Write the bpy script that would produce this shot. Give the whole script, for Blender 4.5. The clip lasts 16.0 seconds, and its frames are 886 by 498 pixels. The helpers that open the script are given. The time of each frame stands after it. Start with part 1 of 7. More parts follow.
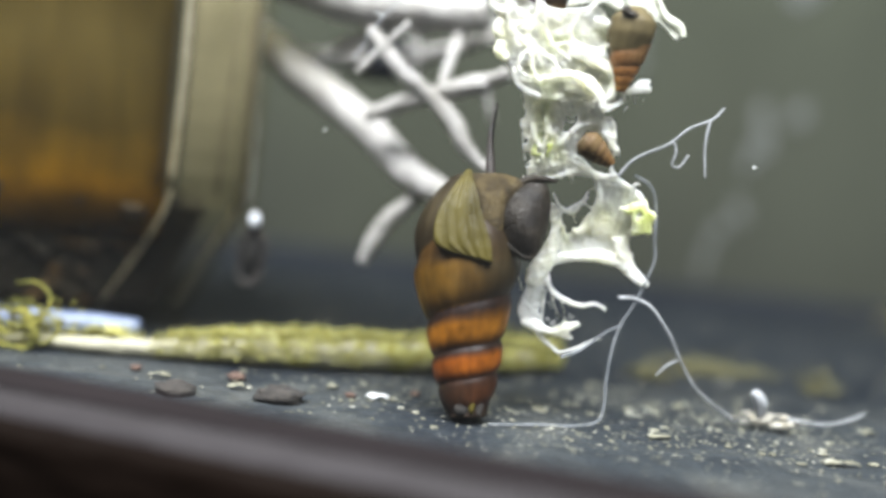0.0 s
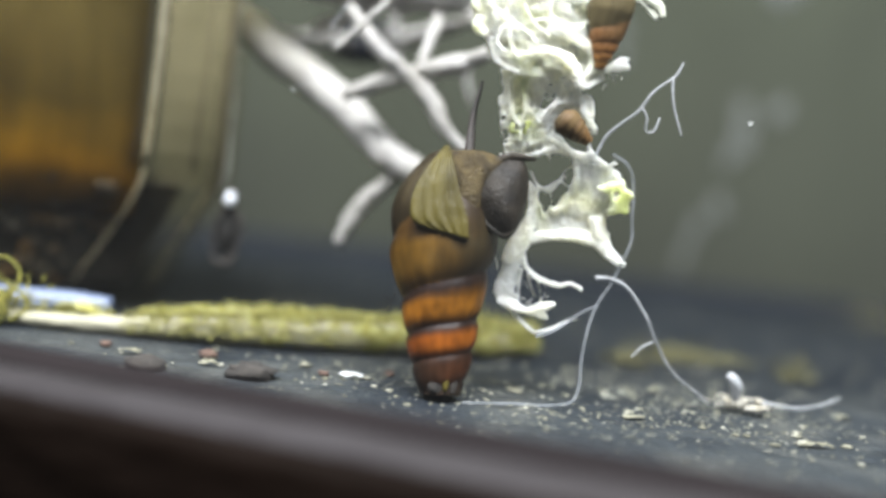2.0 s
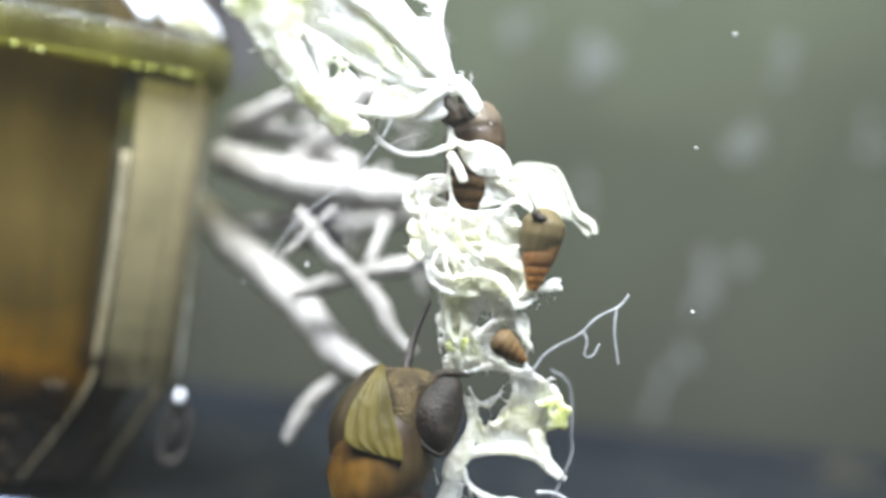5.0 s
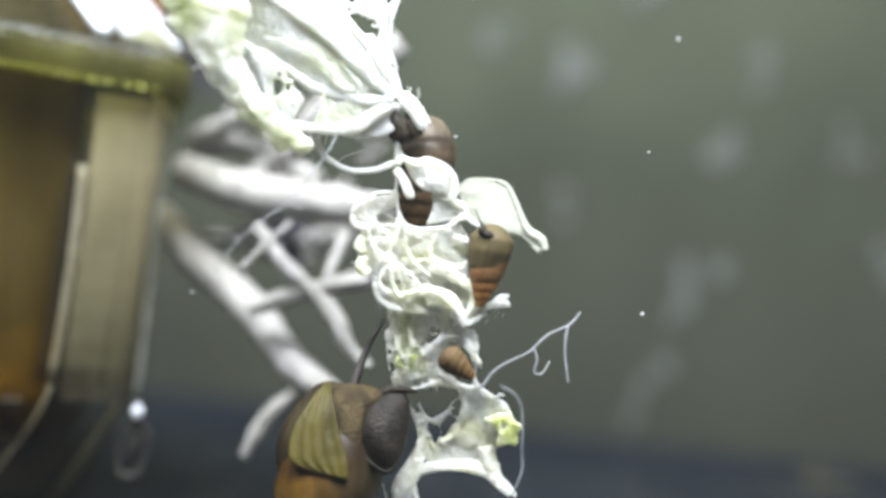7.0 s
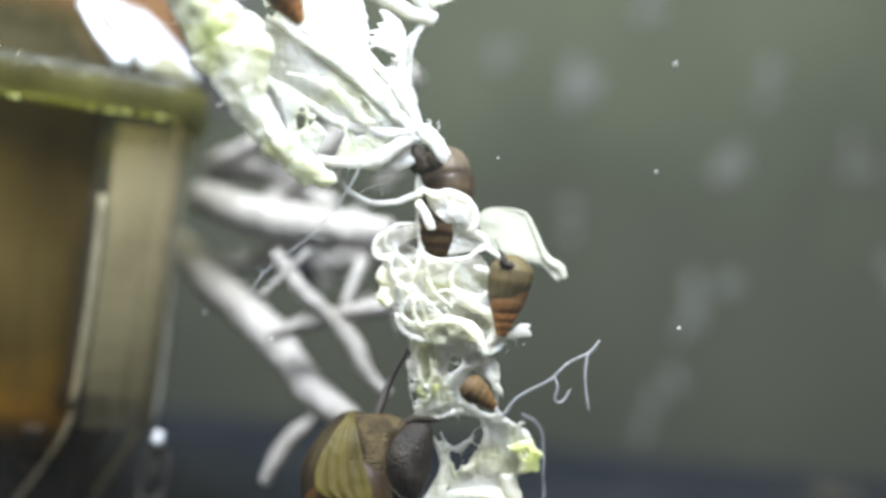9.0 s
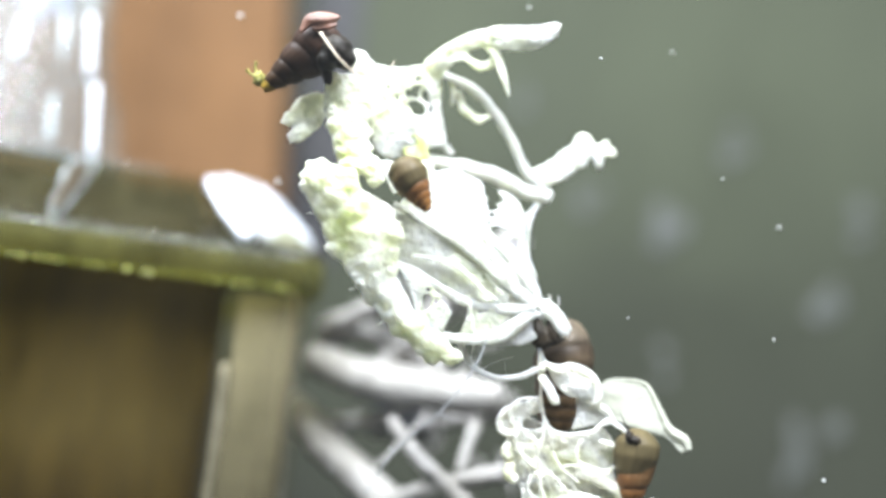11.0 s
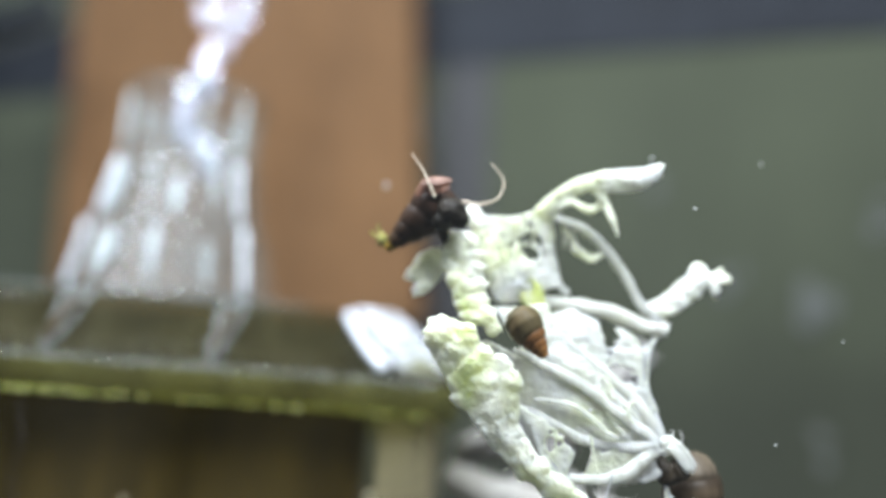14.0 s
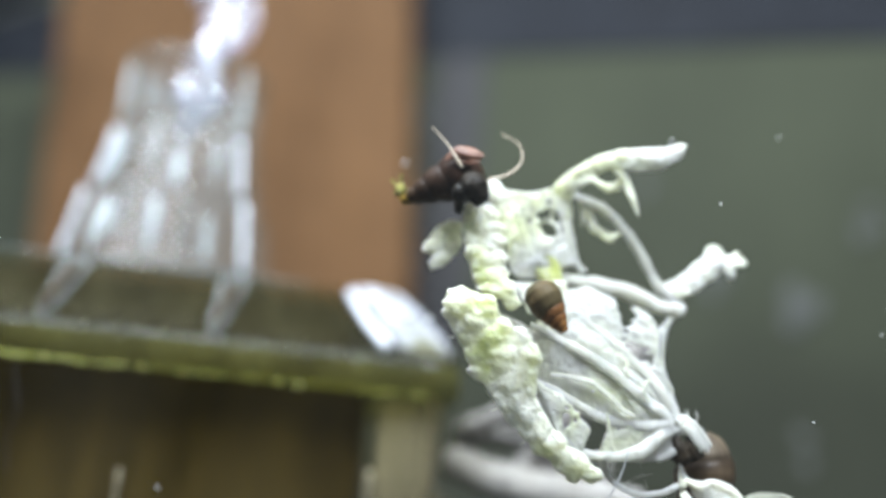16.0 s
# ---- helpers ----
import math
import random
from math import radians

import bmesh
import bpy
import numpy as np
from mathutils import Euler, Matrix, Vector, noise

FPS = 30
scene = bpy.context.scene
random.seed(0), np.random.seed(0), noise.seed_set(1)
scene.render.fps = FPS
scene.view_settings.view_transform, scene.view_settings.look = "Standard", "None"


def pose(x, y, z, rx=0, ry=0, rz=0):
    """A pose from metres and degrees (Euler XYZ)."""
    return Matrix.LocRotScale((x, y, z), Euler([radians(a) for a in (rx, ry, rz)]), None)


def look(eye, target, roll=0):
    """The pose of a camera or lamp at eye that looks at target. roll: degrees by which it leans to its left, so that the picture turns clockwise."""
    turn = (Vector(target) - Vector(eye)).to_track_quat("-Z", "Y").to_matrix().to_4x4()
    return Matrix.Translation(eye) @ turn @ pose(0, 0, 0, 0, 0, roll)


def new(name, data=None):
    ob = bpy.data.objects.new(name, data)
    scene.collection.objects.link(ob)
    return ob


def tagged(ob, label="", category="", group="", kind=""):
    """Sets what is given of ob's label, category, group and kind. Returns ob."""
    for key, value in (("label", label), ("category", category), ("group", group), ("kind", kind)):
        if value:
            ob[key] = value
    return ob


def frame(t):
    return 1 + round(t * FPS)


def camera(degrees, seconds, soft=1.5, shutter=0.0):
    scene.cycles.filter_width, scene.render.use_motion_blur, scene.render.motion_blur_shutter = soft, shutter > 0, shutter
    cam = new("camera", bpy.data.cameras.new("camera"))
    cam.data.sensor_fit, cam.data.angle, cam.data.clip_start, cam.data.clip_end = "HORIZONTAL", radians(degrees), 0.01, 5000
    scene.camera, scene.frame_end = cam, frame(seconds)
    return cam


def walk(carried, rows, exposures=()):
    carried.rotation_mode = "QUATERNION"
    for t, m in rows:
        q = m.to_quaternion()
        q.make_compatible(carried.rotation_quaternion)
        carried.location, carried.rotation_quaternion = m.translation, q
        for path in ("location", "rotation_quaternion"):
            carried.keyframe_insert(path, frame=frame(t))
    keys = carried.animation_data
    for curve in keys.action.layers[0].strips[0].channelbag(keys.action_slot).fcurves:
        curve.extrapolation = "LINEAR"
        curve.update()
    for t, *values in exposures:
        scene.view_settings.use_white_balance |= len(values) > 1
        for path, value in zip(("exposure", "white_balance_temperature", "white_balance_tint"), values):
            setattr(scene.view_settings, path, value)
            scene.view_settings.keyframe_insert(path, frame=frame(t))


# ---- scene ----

# The world is in metres; sizes below are written in millimetres and scaled by MM.
MM = 0.001

cam = camera(52.7, 16.0, soft=3.5)
cam.data.dof.use_dof = True
cam.data.dof.focus_distance = 0.0945
cam.data.dof.aperture_fstop = 5.6
cam.data.dof.aperture_blades = 0

# seconds, x, y, z, pitch, lean, yaw
PATH = [
    (0, -0.00216, -0.00043, 0.02481, -4.225, 5.768, -0.731),
    (0.5, -0.00141, -0.00040, 0.02445, -4.720, 5.648, -0.935),
    (1, -0.00142, -0.00030, 0.02381, -4.367, 5.909, -1.569),
    (1.5, -0.00157, -0.00022, 0.02329, -4.157, 6.277, -1.752),
    (2, -0.00113, 0.00022, 0.02236, -4.073, 6.575, -1.824),
    (2.5, -0.00159, 0.00009, 0.02199, -3.640, 6.816, -2.213),
    (3, -0.00177, 0.00018, 0.02281, -3.857, 6.783, -2.184),
    (3.5, -0.00153, 0.00010, 0.02389, -3.754, 6.511, -1.962),
    (4, -0.00112, -0.00033, 0.02801, -2.082, 5.869, -1.638),
    (4.5, 0.00003, -0.00079, 0.03094, 0.839, 5.941, -1.002),
    (5, 0.00292, -0.00114, 0.03418, 3.079, 6.026, -1.757),
    (5.2, 0.00325, -0.00128, 0.03435, 3.994, 6.019, -2.757),
    (7.5, 0.00855, -0.00115, 0.03643, 3.153, 5.870, -1.772),
    (8, 0.00845, -0.00148, 0.03694, 3.037, 5.756, -2.043),
    (8.2, 0.00796, -0.00177, 0.03737, 3.213, 5.017, -2.620),
    (10.3, 0.00224, -0.00318, 0.03972, 7.888, 5.926, 0.728),
    (10.5, 0.00157, -0.00365, 0.04054, 9.175, 5.409, 1.378),
    (11, -0.00032, -0.00523, 0.04243, 11.510, 5.103, 3.499),
    (11.5, -0.00082, -0.00690, 0.04436, 15.599, 4.323, 5.121),
    (12, -0.00115, -0.00829, 0.04578, 16.197, 4.543, 7.752),
    (12.5, -0.00052, -0.01057, 0.04795, 15.926, 4.328, 10.116),
    (13, 0.00131, -0.01142, 0.04975, 15.811, 4.165, 12.342),
    (13.5, 0.00287, -0.01199, 0.05011, 15.493, 3.922, 13.040),
    (14, 0.00343, -0.01218, 0.05060, 14.752, 3.848, 13.558),
    (14.5, 0.00294, -0.01209, 0.05020, 14.823, 4.205, 13.370),
    (15, 0.00117, -0.01172, 0.04932, 14.325, 4.399, 12.809),
    (15.5, -0.00055, -0.01114, 0.04756, 15.251, 4.826, 11.750),
    (16, -0.00213, -0.01147, 0.04707, 15.068, 5.256, 11.615),
]
walk(cam, [(t, pose(x, y, z, 0, 0, yaw) @ pose(0, 0, 0, 90 + pitch, 0, 0) @ pose(0, 0, 0, 0, 0, lean))
           for t, x, y, z, pitch, lean, yaw in PATH],
     [(0, 0.74, 6000, 12), (2.6, 0.78, 6000, 12), (3.5, 0.85, 5950, 12), (4.4, 0.95, 5850, 12), (5.2, 0.95, 5850, 12), (7.5, 0.52, 5850, 12), (8.2, 0.52, 5850, 12), (10.4, 0.55, 5800, 12), (11.5, 0.60, 5800, 12), (12.5, 0.42, 5700, 10), (13.5, 0.30, 5700, 10), (13.8, -0.05, 5700, 10), (14.1, -0.14, 5700, 10), (16, -0.20, 5700, 10)])

# ---- light: the tank's lamp above the water, and dim room light ----
world = bpy.data.worlds.new("room_light")
world.use_nodes = True
world.node_tree.nodes["Background"].inputs[0].default_value = (0.78, 0.87, 1.0, 1)
world.node_tree.nodes["Background"].inputs[1].default_value = 0.12
scene.world = world

lamp_data = bpy.data.lights.new("tank_lamp", "AREA")
lamp_data.shape, lamp_data.size, lamp_data.size_y = "RECTANGLE", 0.50, 0.16
lamp_data.energy, lamp_data.color, lamp_data.spread = 4.9, (1.0, 0.985, 0.945), math.radians(165)
tank_lamp = new("tank_lamp", lamp_data)
tank_lamp.matrix_world = look((-0.02, -0.025, 0.31), (0.02, 0.110, 0.015))


# ---- materials ----
def links(tree, *pairs):
    for a, b in pairs:
        tree.links.new(a, b)


def material(name, stops, size=1.0, detail=5.0, rough=0.6, bump=0.3, fine=0.25, translucent=0.0, metal=0.0,
             coat=0.0, stretch=(1, 1, 1), warp=0.6, sub=0.0, see=0.0, see_tint=(1, 1, 1), spec=0.5):
    """A mottled surface: a ramp of colours over noise of the given size in mm, finer grain over it, and relief.
    translucent: light that comes through from behind; see: share of clear view through it."""
    m = bpy.data.materials.new(name)
    m.use_nodes = True
    t = m.node_tree
    n = t.nodes
    bsdf, out = n["Principled BSDF"], n["Material Output"]
    coord = n.new("ShaderNodeTexCoord")
    place = n.new("ShaderNodeMapping")
    place.inputs["Scale"].default_value = [1000.0 / size * s for s in stretch]
    big = n.new("ShaderNodeTexNoise")
    big.inputs["Scale"].default_value, big.inputs["Detail"].default_value, big.inputs["Distortion"].default_value = 1.0, detail, warp
    small = n.new("ShaderNodeTexNoise")
    small.inputs["Scale"].default_value, small.inputs["Detail"].default_value = 7.0, 4.0
    ramp = n.new("ShaderNodeValToRGB")
    while len(ramp.color_ramp.elements) < len(stops):
        ramp.color_ramp.elements.new(0.5)
    for e, (p, c) in zip(ramp.color_ramp.elements, stops):
        e.position, e.color = p, (*c, 1)
    mix = n.new("ShaderNodeMix")
    mix.data_type, mix.blend_type = "RGBA", "OVERLAY"
    mix.inputs[0].default_value = fine
    bumps = n.new("ShaderNodeBump")
    bumps.inputs["Strength"].default_value, bumps.inputs["Distance"].default_value = bump, 0.0004 * size
    links(t, (coord.outputs["Object"], place.inputs[0]), (place.outputs[0], big.inputs["Vector"]), (place.outputs[0], small.inputs["Vector"]),
          (big.outputs[0], ramp.inputs[0]), (ramp.outputs[0], mix.inputs[6]), (small.outputs[0], mix.inputs[7]),
          (mix.outputs[2], bsdf.inputs["Base Color"]), (small.outputs[0], bumps.inputs["Height"]), (bumps.outputs[0], bsdf.inputs["Normal"]))
    bsdf.inputs["Roughness"].default_value, bsdf.inputs["Metallic"].default_value = rough, metal
    bsdf.inputs["Coat Weight"].default_value = coat
    bsdf.inputs["Specular IOR Level"].default_value = spec
    if sub:
        bsdf.inputs["Subsurface Weight"].default_value = sub
        bsdf.inputs["Subsurface Radius"].default_value = (1, 0.97, 0.85)
        bsdf.inputs["Subsurface Scale"].default_value = 0.0035
    last = bsdf.outputs[0]
    if translucent:
        back, blend = n.new("ShaderNodeBsdfTranslucent"), n.new("ShaderNodeMixShader")
        blend.inputs[0].default_value = translucent
        links(t, (mix.outputs[2], back.inputs[0]), (last, blend.inputs[1]), (back.outputs[0], blend.inputs[2]))
        last = blend.outputs[0]
    if see:
        clear, blend = n.new("ShaderNodeBsdfTransparent"), n.new("ShaderNodeMixShader")
        clear.inputs[0].default_value = (*see_tint, 1)
        blend.inputs[0].default_value = see
        links(t, (last, blend.inputs[1]), (clear.outputs[0], blend.inputs[2]))
        last = blend.outputs[0]
    links(t, (last, out.inputs[0]))
    return m


def clear_plastic(name, tint=(1, 1, 1), film=0.0, film_color=(0.3, 0.3, 0.2), film_size=8.0, gloss=0.12, rough=0.12):
    """Thin clear plastic or glass under water: mostly see-through, a sheen that grows at the edges, and a patchy film,
    algae in places and painted light in others.
    """
    m = bpy.data.materials.new(name)
    m.use_nodes = True
    t = m.node_tree
    n = t.nodes
    n.remove(n["Principled BSDF"])
    clear, shine, dirt = n.new("ShaderNodeBsdfTransparent"), n.new("ShaderNodeBsdfGlossy"), n.new("ShaderNodeBsdfDiffuse")
    clear.inputs[0].default_value = (*tint, 1)
    shine.inputs["Roughness"].default_value = rough
    dirt.inputs[0].default_value = (*film_color, 1)
    edge = n.new("ShaderNodeLayerWeight")
    edge.inputs[0].default_value = 0.25
    scale = n.new("ShaderNodeMath")
    scale.operation, scale.inputs[1].default_value = "MULTIPLY", gloss * 3
    first, second = n.new("ShaderNodeMixShader"), n.new("ShaderNodeMixShader")
    coord, place, noise_tex, span = n.new("ShaderNodeTexCoord"), n.new("ShaderNodeMapping"), n.new("ShaderNodeTexNoise"), n.new("ShaderNodeMapRange")
    place.inputs["Scale"].default_value = (1000 / film_size, 1000 / film_size, 400 / film_size)
    noise_tex.inputs["Scale"].default_value, noise_tex.inputs["Detail"].default_value = 1.0, 8.0
    span.inputs[1].default_value, span.inputs[2].default_value = 0.3, 0.72
    span.inputs[3].default_value, span.inputs[4].default_value = film * 0.45, min(1.0, film * 1.5)
    links(t, (edge.outputs["Facing"], scale.inputs[0]), (scale.outputs[0], first.inputs[0]), (clear.outputs[0], first.inputs[1]), (shine.outputs[0], first.inputs[2]),
          (coord.outputs["Object"], place.inputs[0]), (place.outputs[0], noise_tex.inputs["Vector"]), (noise_tex.outputs[0], span.inputs[0]),
          (span.outputs[0], second.inputs[0]), (first.outputs[0], second.inputs[1]), (dirt.outputs[0], second.inputs[2]), (second.outputs[0], n["Material Output"].inputs[0]))
    return m


def shell_material(name, tones, dark, banding, streak=0.5, rough=0.42, coat=0.1):
    """A snail's shell. The map's u runs with the growth from the tip, v across each whorl. tones: colours along the growth;
    dark: the colour beside the seams; banding: how strong it is along the growth."""
    m = bpy.data.materials.new(name)
    m.use_nodes = True
    t = m.node_tree
    n = t.nodes
    bsdf = n["Principled BSDF"]
    uv = n.new("ShaderNodeUVMap")
    uv.uv_map = "growth"
    coord = n.new("ShaderNodeTexCoord")
    split = n.new("ShaderNodeSeparateXYZ")

    def ramp_of(stops):
        r = n.new("ShaderNodeValToRGB")
        while len(r.color_ramp.elements) < len(stops):
            r.color_ramp.elements.new(0.5)
        for e, (p, c) in zip(r.color_ramp.elements, stops):
            e.position, e.color = p, (*c, 1) if isinstance(c, tuple) else (c, c, c, 1)
        return r

    blotch = n.new("ShaderNodeTexNoise")
    blotch.inputs["Scale"].default_value, blotch.inputs["Detail"].default_value = 420.0, 5.0
    sway = n.new("ShaderNodeMath")
    sway.operation, sway.inputs[1].default_value = "MULTIPLY_ADD", 0.16
    sway_u = n.new("ShaderNodeMath")
    sway_u.operation, sway_u.inputs[1].default_value = "MULTIPLY_ADD", 0.06
    base, edge, power = ramp_of(tones), ramp_of([(0.08, 1.0), (0.26, 0.25), (0.40, 0.0), (0.70, 0.0), (0.86, 0.75), (0.96, 1.0)]), ramp_of(banding)
    stretch, lines = n.new("ShaderNodeMapping"), n.new("ShaderNodeTexNoise")
    stretch.inputs["Scale"].default_value = (130, 1.6, 1)
    lines.inputs["Scale"].default_value, lines.inputs["Detail"].default_value = 1.0, 5.0
    wide, flames = n.new("ShaderNodeMapping"), n.new("ShaderNodeTexNoise")
    wide.inputs["Scale"].default_value = (26, 0.8, 1)
    flames.inputs["Scale"].default_value, flames.inputs["Detail"].default_value = 1.0, 2.0
    times = n.new("ShaderNodeMath")
    times.operation = "MULTIPLY"
    darker, grain, flamed, mottled = (n.new("ShaderNodeMix") for _ in range(4))
    for node, kind, share in ((darker, "MIX", 1.0), (grain, "OVERLAY", streak), (flamed, "OVERLAY", streak * 0.9), (mottled, "OVERLAY", 0.45)):
        node.data_type, node.blend_type = "RGBA", kind
        node.inputs[0].default_value = share
    darker.inputs[7].default_value = (*dark, 1)
    bumps = n.new("ShaderNodeBump")
    bumps.inputs["Strength"].default_value, bumps.inputs["Distance"].default_value = 0.3, 0.0002
    links(t, (uv.outputs[0], split.inputs[0]), (uv.outputs[0], stretch.inputs[0]), (uv.outputs[0], wide.inputs[0]), (stretch.outputs[0], lines.inputs["Vector"]), (wide.outputs[0], flames.inputs["Vector"]),
          (coord.outputs["Object"], blotch.inputs["Vector"]), (blotch.outputs[0], sway.inputs[0]), (split.outputs[1], sway.inputs[2]), (blotch.outputs[0], sway_u.inputs[0]), (split.outputs[0], sway_u.inputs[2]),
          (sway_u.outputs[0], base.inputs[0]), (sway.outputs[0], edge.inputs[0]), (split.outputs[0], power.inputs[0]), (edge.outputs[0], times.inputs[0]), (power.outputs[0], times.inputs[1]),
          (times.outputs[0], darker.inputs[0]), (base.outputs[0], darker.inputs[6]), (darker.outputs[2], grain.inputs[6]), (lines.outputs[0], grain.inputs[7]),
          (grain.outputs[2], flamed.inputs[6]), (flames.outputs[0], flamed.inputs[7]), (flamed.outputs[2], mottled.inputs[6]), (blotch.outputs[0], mottled.inputs[7]),
          (mottled.outputs[2], bsdf.inputs["Base Color"]), (lines.outputs[0], bumps.inputs["Height"]), (bumps.outputs[0], bsdf.inputs["Normal"]))
    bsdf.inputs["Roughness"].default_value, bsdf.inputs["Coat Weight"].default_value, bsdf.inputs["Specular IOR Level"].default_value = rough, coat, 0.12
    return m


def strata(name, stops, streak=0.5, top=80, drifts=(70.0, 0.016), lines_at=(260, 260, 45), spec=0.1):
    """Colours by height in mm up to top, for settled dirt and for painted light and shade, broken up by drifts (per
    metre, and how far in metres) and upright streaks.
    """
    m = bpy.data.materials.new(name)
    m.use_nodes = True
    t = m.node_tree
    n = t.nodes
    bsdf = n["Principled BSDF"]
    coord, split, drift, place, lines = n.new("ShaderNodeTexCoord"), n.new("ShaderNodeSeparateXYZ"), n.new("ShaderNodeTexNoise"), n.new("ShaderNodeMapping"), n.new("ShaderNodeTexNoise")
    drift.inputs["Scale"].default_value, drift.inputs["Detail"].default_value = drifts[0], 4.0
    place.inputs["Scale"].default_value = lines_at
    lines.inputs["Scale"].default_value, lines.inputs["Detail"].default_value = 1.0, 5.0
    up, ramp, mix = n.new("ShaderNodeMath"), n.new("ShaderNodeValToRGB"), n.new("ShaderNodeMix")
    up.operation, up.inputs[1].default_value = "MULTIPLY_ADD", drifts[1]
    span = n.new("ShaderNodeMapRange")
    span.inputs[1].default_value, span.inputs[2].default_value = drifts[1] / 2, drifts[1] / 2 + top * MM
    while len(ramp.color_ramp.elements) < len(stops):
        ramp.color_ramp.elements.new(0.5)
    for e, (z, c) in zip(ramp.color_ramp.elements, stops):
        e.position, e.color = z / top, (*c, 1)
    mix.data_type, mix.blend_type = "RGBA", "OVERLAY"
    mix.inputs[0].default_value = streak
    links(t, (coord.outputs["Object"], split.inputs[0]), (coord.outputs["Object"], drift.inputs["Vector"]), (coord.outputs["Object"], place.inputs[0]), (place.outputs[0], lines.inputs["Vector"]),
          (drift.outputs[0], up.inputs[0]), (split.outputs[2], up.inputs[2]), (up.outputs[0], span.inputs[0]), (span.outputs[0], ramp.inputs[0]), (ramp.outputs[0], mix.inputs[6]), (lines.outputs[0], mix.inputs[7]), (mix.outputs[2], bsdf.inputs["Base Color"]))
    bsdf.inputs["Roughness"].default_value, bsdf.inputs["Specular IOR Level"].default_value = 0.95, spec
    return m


LEAF = material("decayed_leaf", [(0.30, (0.60, 0.62, 0.33)), (0.44, (0.695, 0.68, 0.47)), (0.60, (0.73, 0.71, 0.57))], 5, rough=0.5, bump=0.3, sub=1.0, fine=0.05, translucent=0.05)
LEAF_UP = material("crisp_leaf", [(0.32, (0.63, 0.71, 0.34)), (0.46, (0.73, 0.77, 0.48)), (0.60, (0.78, 0.79, 0.61))], 7, rough=0.5, bump=0.3, sub=1.0, fine=0.05, translucent=0.05)
GREEN = material("yellow_green_leaf", [(0.30, (0.42, 0.50, 0.08)), (0.5, (0.52, 0.57, 0.20)), (0.7, (0.62, 0.64, 0.42))], 3, rough=0.5, bump=0.4, sub=1.0, fine=0.1)
RIB = material("white_rib", [(0.3, (0.475, 0.49, 0.395)), (0.6, (0.53, 0.535, 0.475))], 4, rough=0.5, bump=0.3, sub=1.0, translucent=0.15, stretch=(1, 1, 0.4), fine=0.10)
SKIN = material("pale_leaf_skin", [(0.3, (0.55, 0.56, 0.45)), (0.6, (0.62, 0.63, 0.53))], 6, rough=0.5, bump=0.15, translucent=0.3, fine=0.08, see=0.12)
CREAM = material("cream_plastic_edge", [(0.3, (0.22, 0.205, 0.15)), (0.7, (0.33, 0.31, 0.25))], 7, rough=0.6, bump=0.1, translucent=0.2)
STALK = material("cream_stalk", [(0.3, (0.26, 0.245, 0.215)), (0.6, (0.37, 0.355, 0.33))], 6, rough=0.5, bump=0.5, translucent=0.1, fine=0.3)
THREAD = material("root_thread", [(0.3, (0.24, 0.25, 0.25)), (0.6, (0.40, 0.41, 0.42))], 2, rough=0.6, translucent=0.3)
THREAD_FAINT = material("faint_root_thread", [(0.3, (0.22, 0.24, 0.25)), (0.6, (0.36, 0.38, 0.40))], 2, rough=0.6, translucent=0.3, see=0.62)
SCRAP = material("cream_root_scrap", [(0.3, (0.22, 0.19, 0.12)), (0.6, (0.50, 0.48, 0.42))], 1.5, rough=0.7, bump=0.4, translucent=0.2)
WOOD_WHITE = material("bare_stick", [(0.3, (0.20, 0.185, 0.11)), (0.6, (0.30, 0.285, 0.21))], 9, rough=0.85, bump=0.3, stretch=(0.4, 1, 1), spec=0.15)
ALGAE = material("yellow_green_algae", [(0.3, (0.14, 0.13, 0.022)), (0.46, (0.32, 0.30, 0.060)), (0.66, (0.50, 0.48, 0.21))], 1.0, rough=0.9, bump=0.6, translucent=0.25)
MOSS = material("green_moss", [(0.3, (0.08, 0.085, 0.010)), (0.6, (0.24, 0.22, 0.035))], 3, rough=0.9, bump=0.6, translucent=0.25)
FELT = material("brown_green_felt", [(0.3, (0.045, 0.042, 0.018)), (0.7, (0.15, 0.14, 0.06))], 3, rough=0.95, bump=0.5, translucent=0.15)
FLOOR = material("dark_slate_floor", [(0.25, (0.0048, 0.0066, 0.0094)), (0.5, (0.0090, 0.0114, 0.0142)), (0.75, (0.020, 0.0222, 0.0225))], 16, rough=0.5, bump=0.35, fine=0.4, warp=1.2, spec=0.08)
SILT = [(0.25, (0.0115, 0.0140, 0.0178)), (0.5, (0.0232, 0.0268, 0.0292)), (0.75, (0.056, 0.0575, 0.0530))]
# Algae tones; the rise in brightness with height paints the lamp's light.
BACK = strata("algae_wall_with_top_light", [(0, (0.0205, 0.0222, 0.0146)), (40, (0.0252, 0.0278, 0.0176)), (70, (0.0255, 0.0287, 0.0176)), (110, (0.0363, 0.0413, 0.0251)), (150, (0.0422, 0.0481, 0.0292)), (240, (0.0422, 0.0481, 0.0292))], 0.3, 240, (20.0, 0.09), (28, 28, 12), 0.3)
BLACK = material("black_trim", [(0.3, (0.004, 0.0055, 0.009)), (0.7, (0.009, 0.0115, 0.017))], 12, rough=0.7, bump=0.2, spec=0.2)
RAIL = material("pale_blue_plastic", [(0.3, (0.09, 0.115, 0.18)), (0.7, (0.16, 0.195, 0.28))], 6, rough=0.4, bump=0.1)
TRIM = material("brown_plastic_trim", [(0.3, (0.0026, 0.0016, 0.0010)), (0.7, (0.0048, 0.0028, 0.0018))], 20, rough=0.7, bump=0.15, stretch=(0.2, 1, 1), spec=0.03)
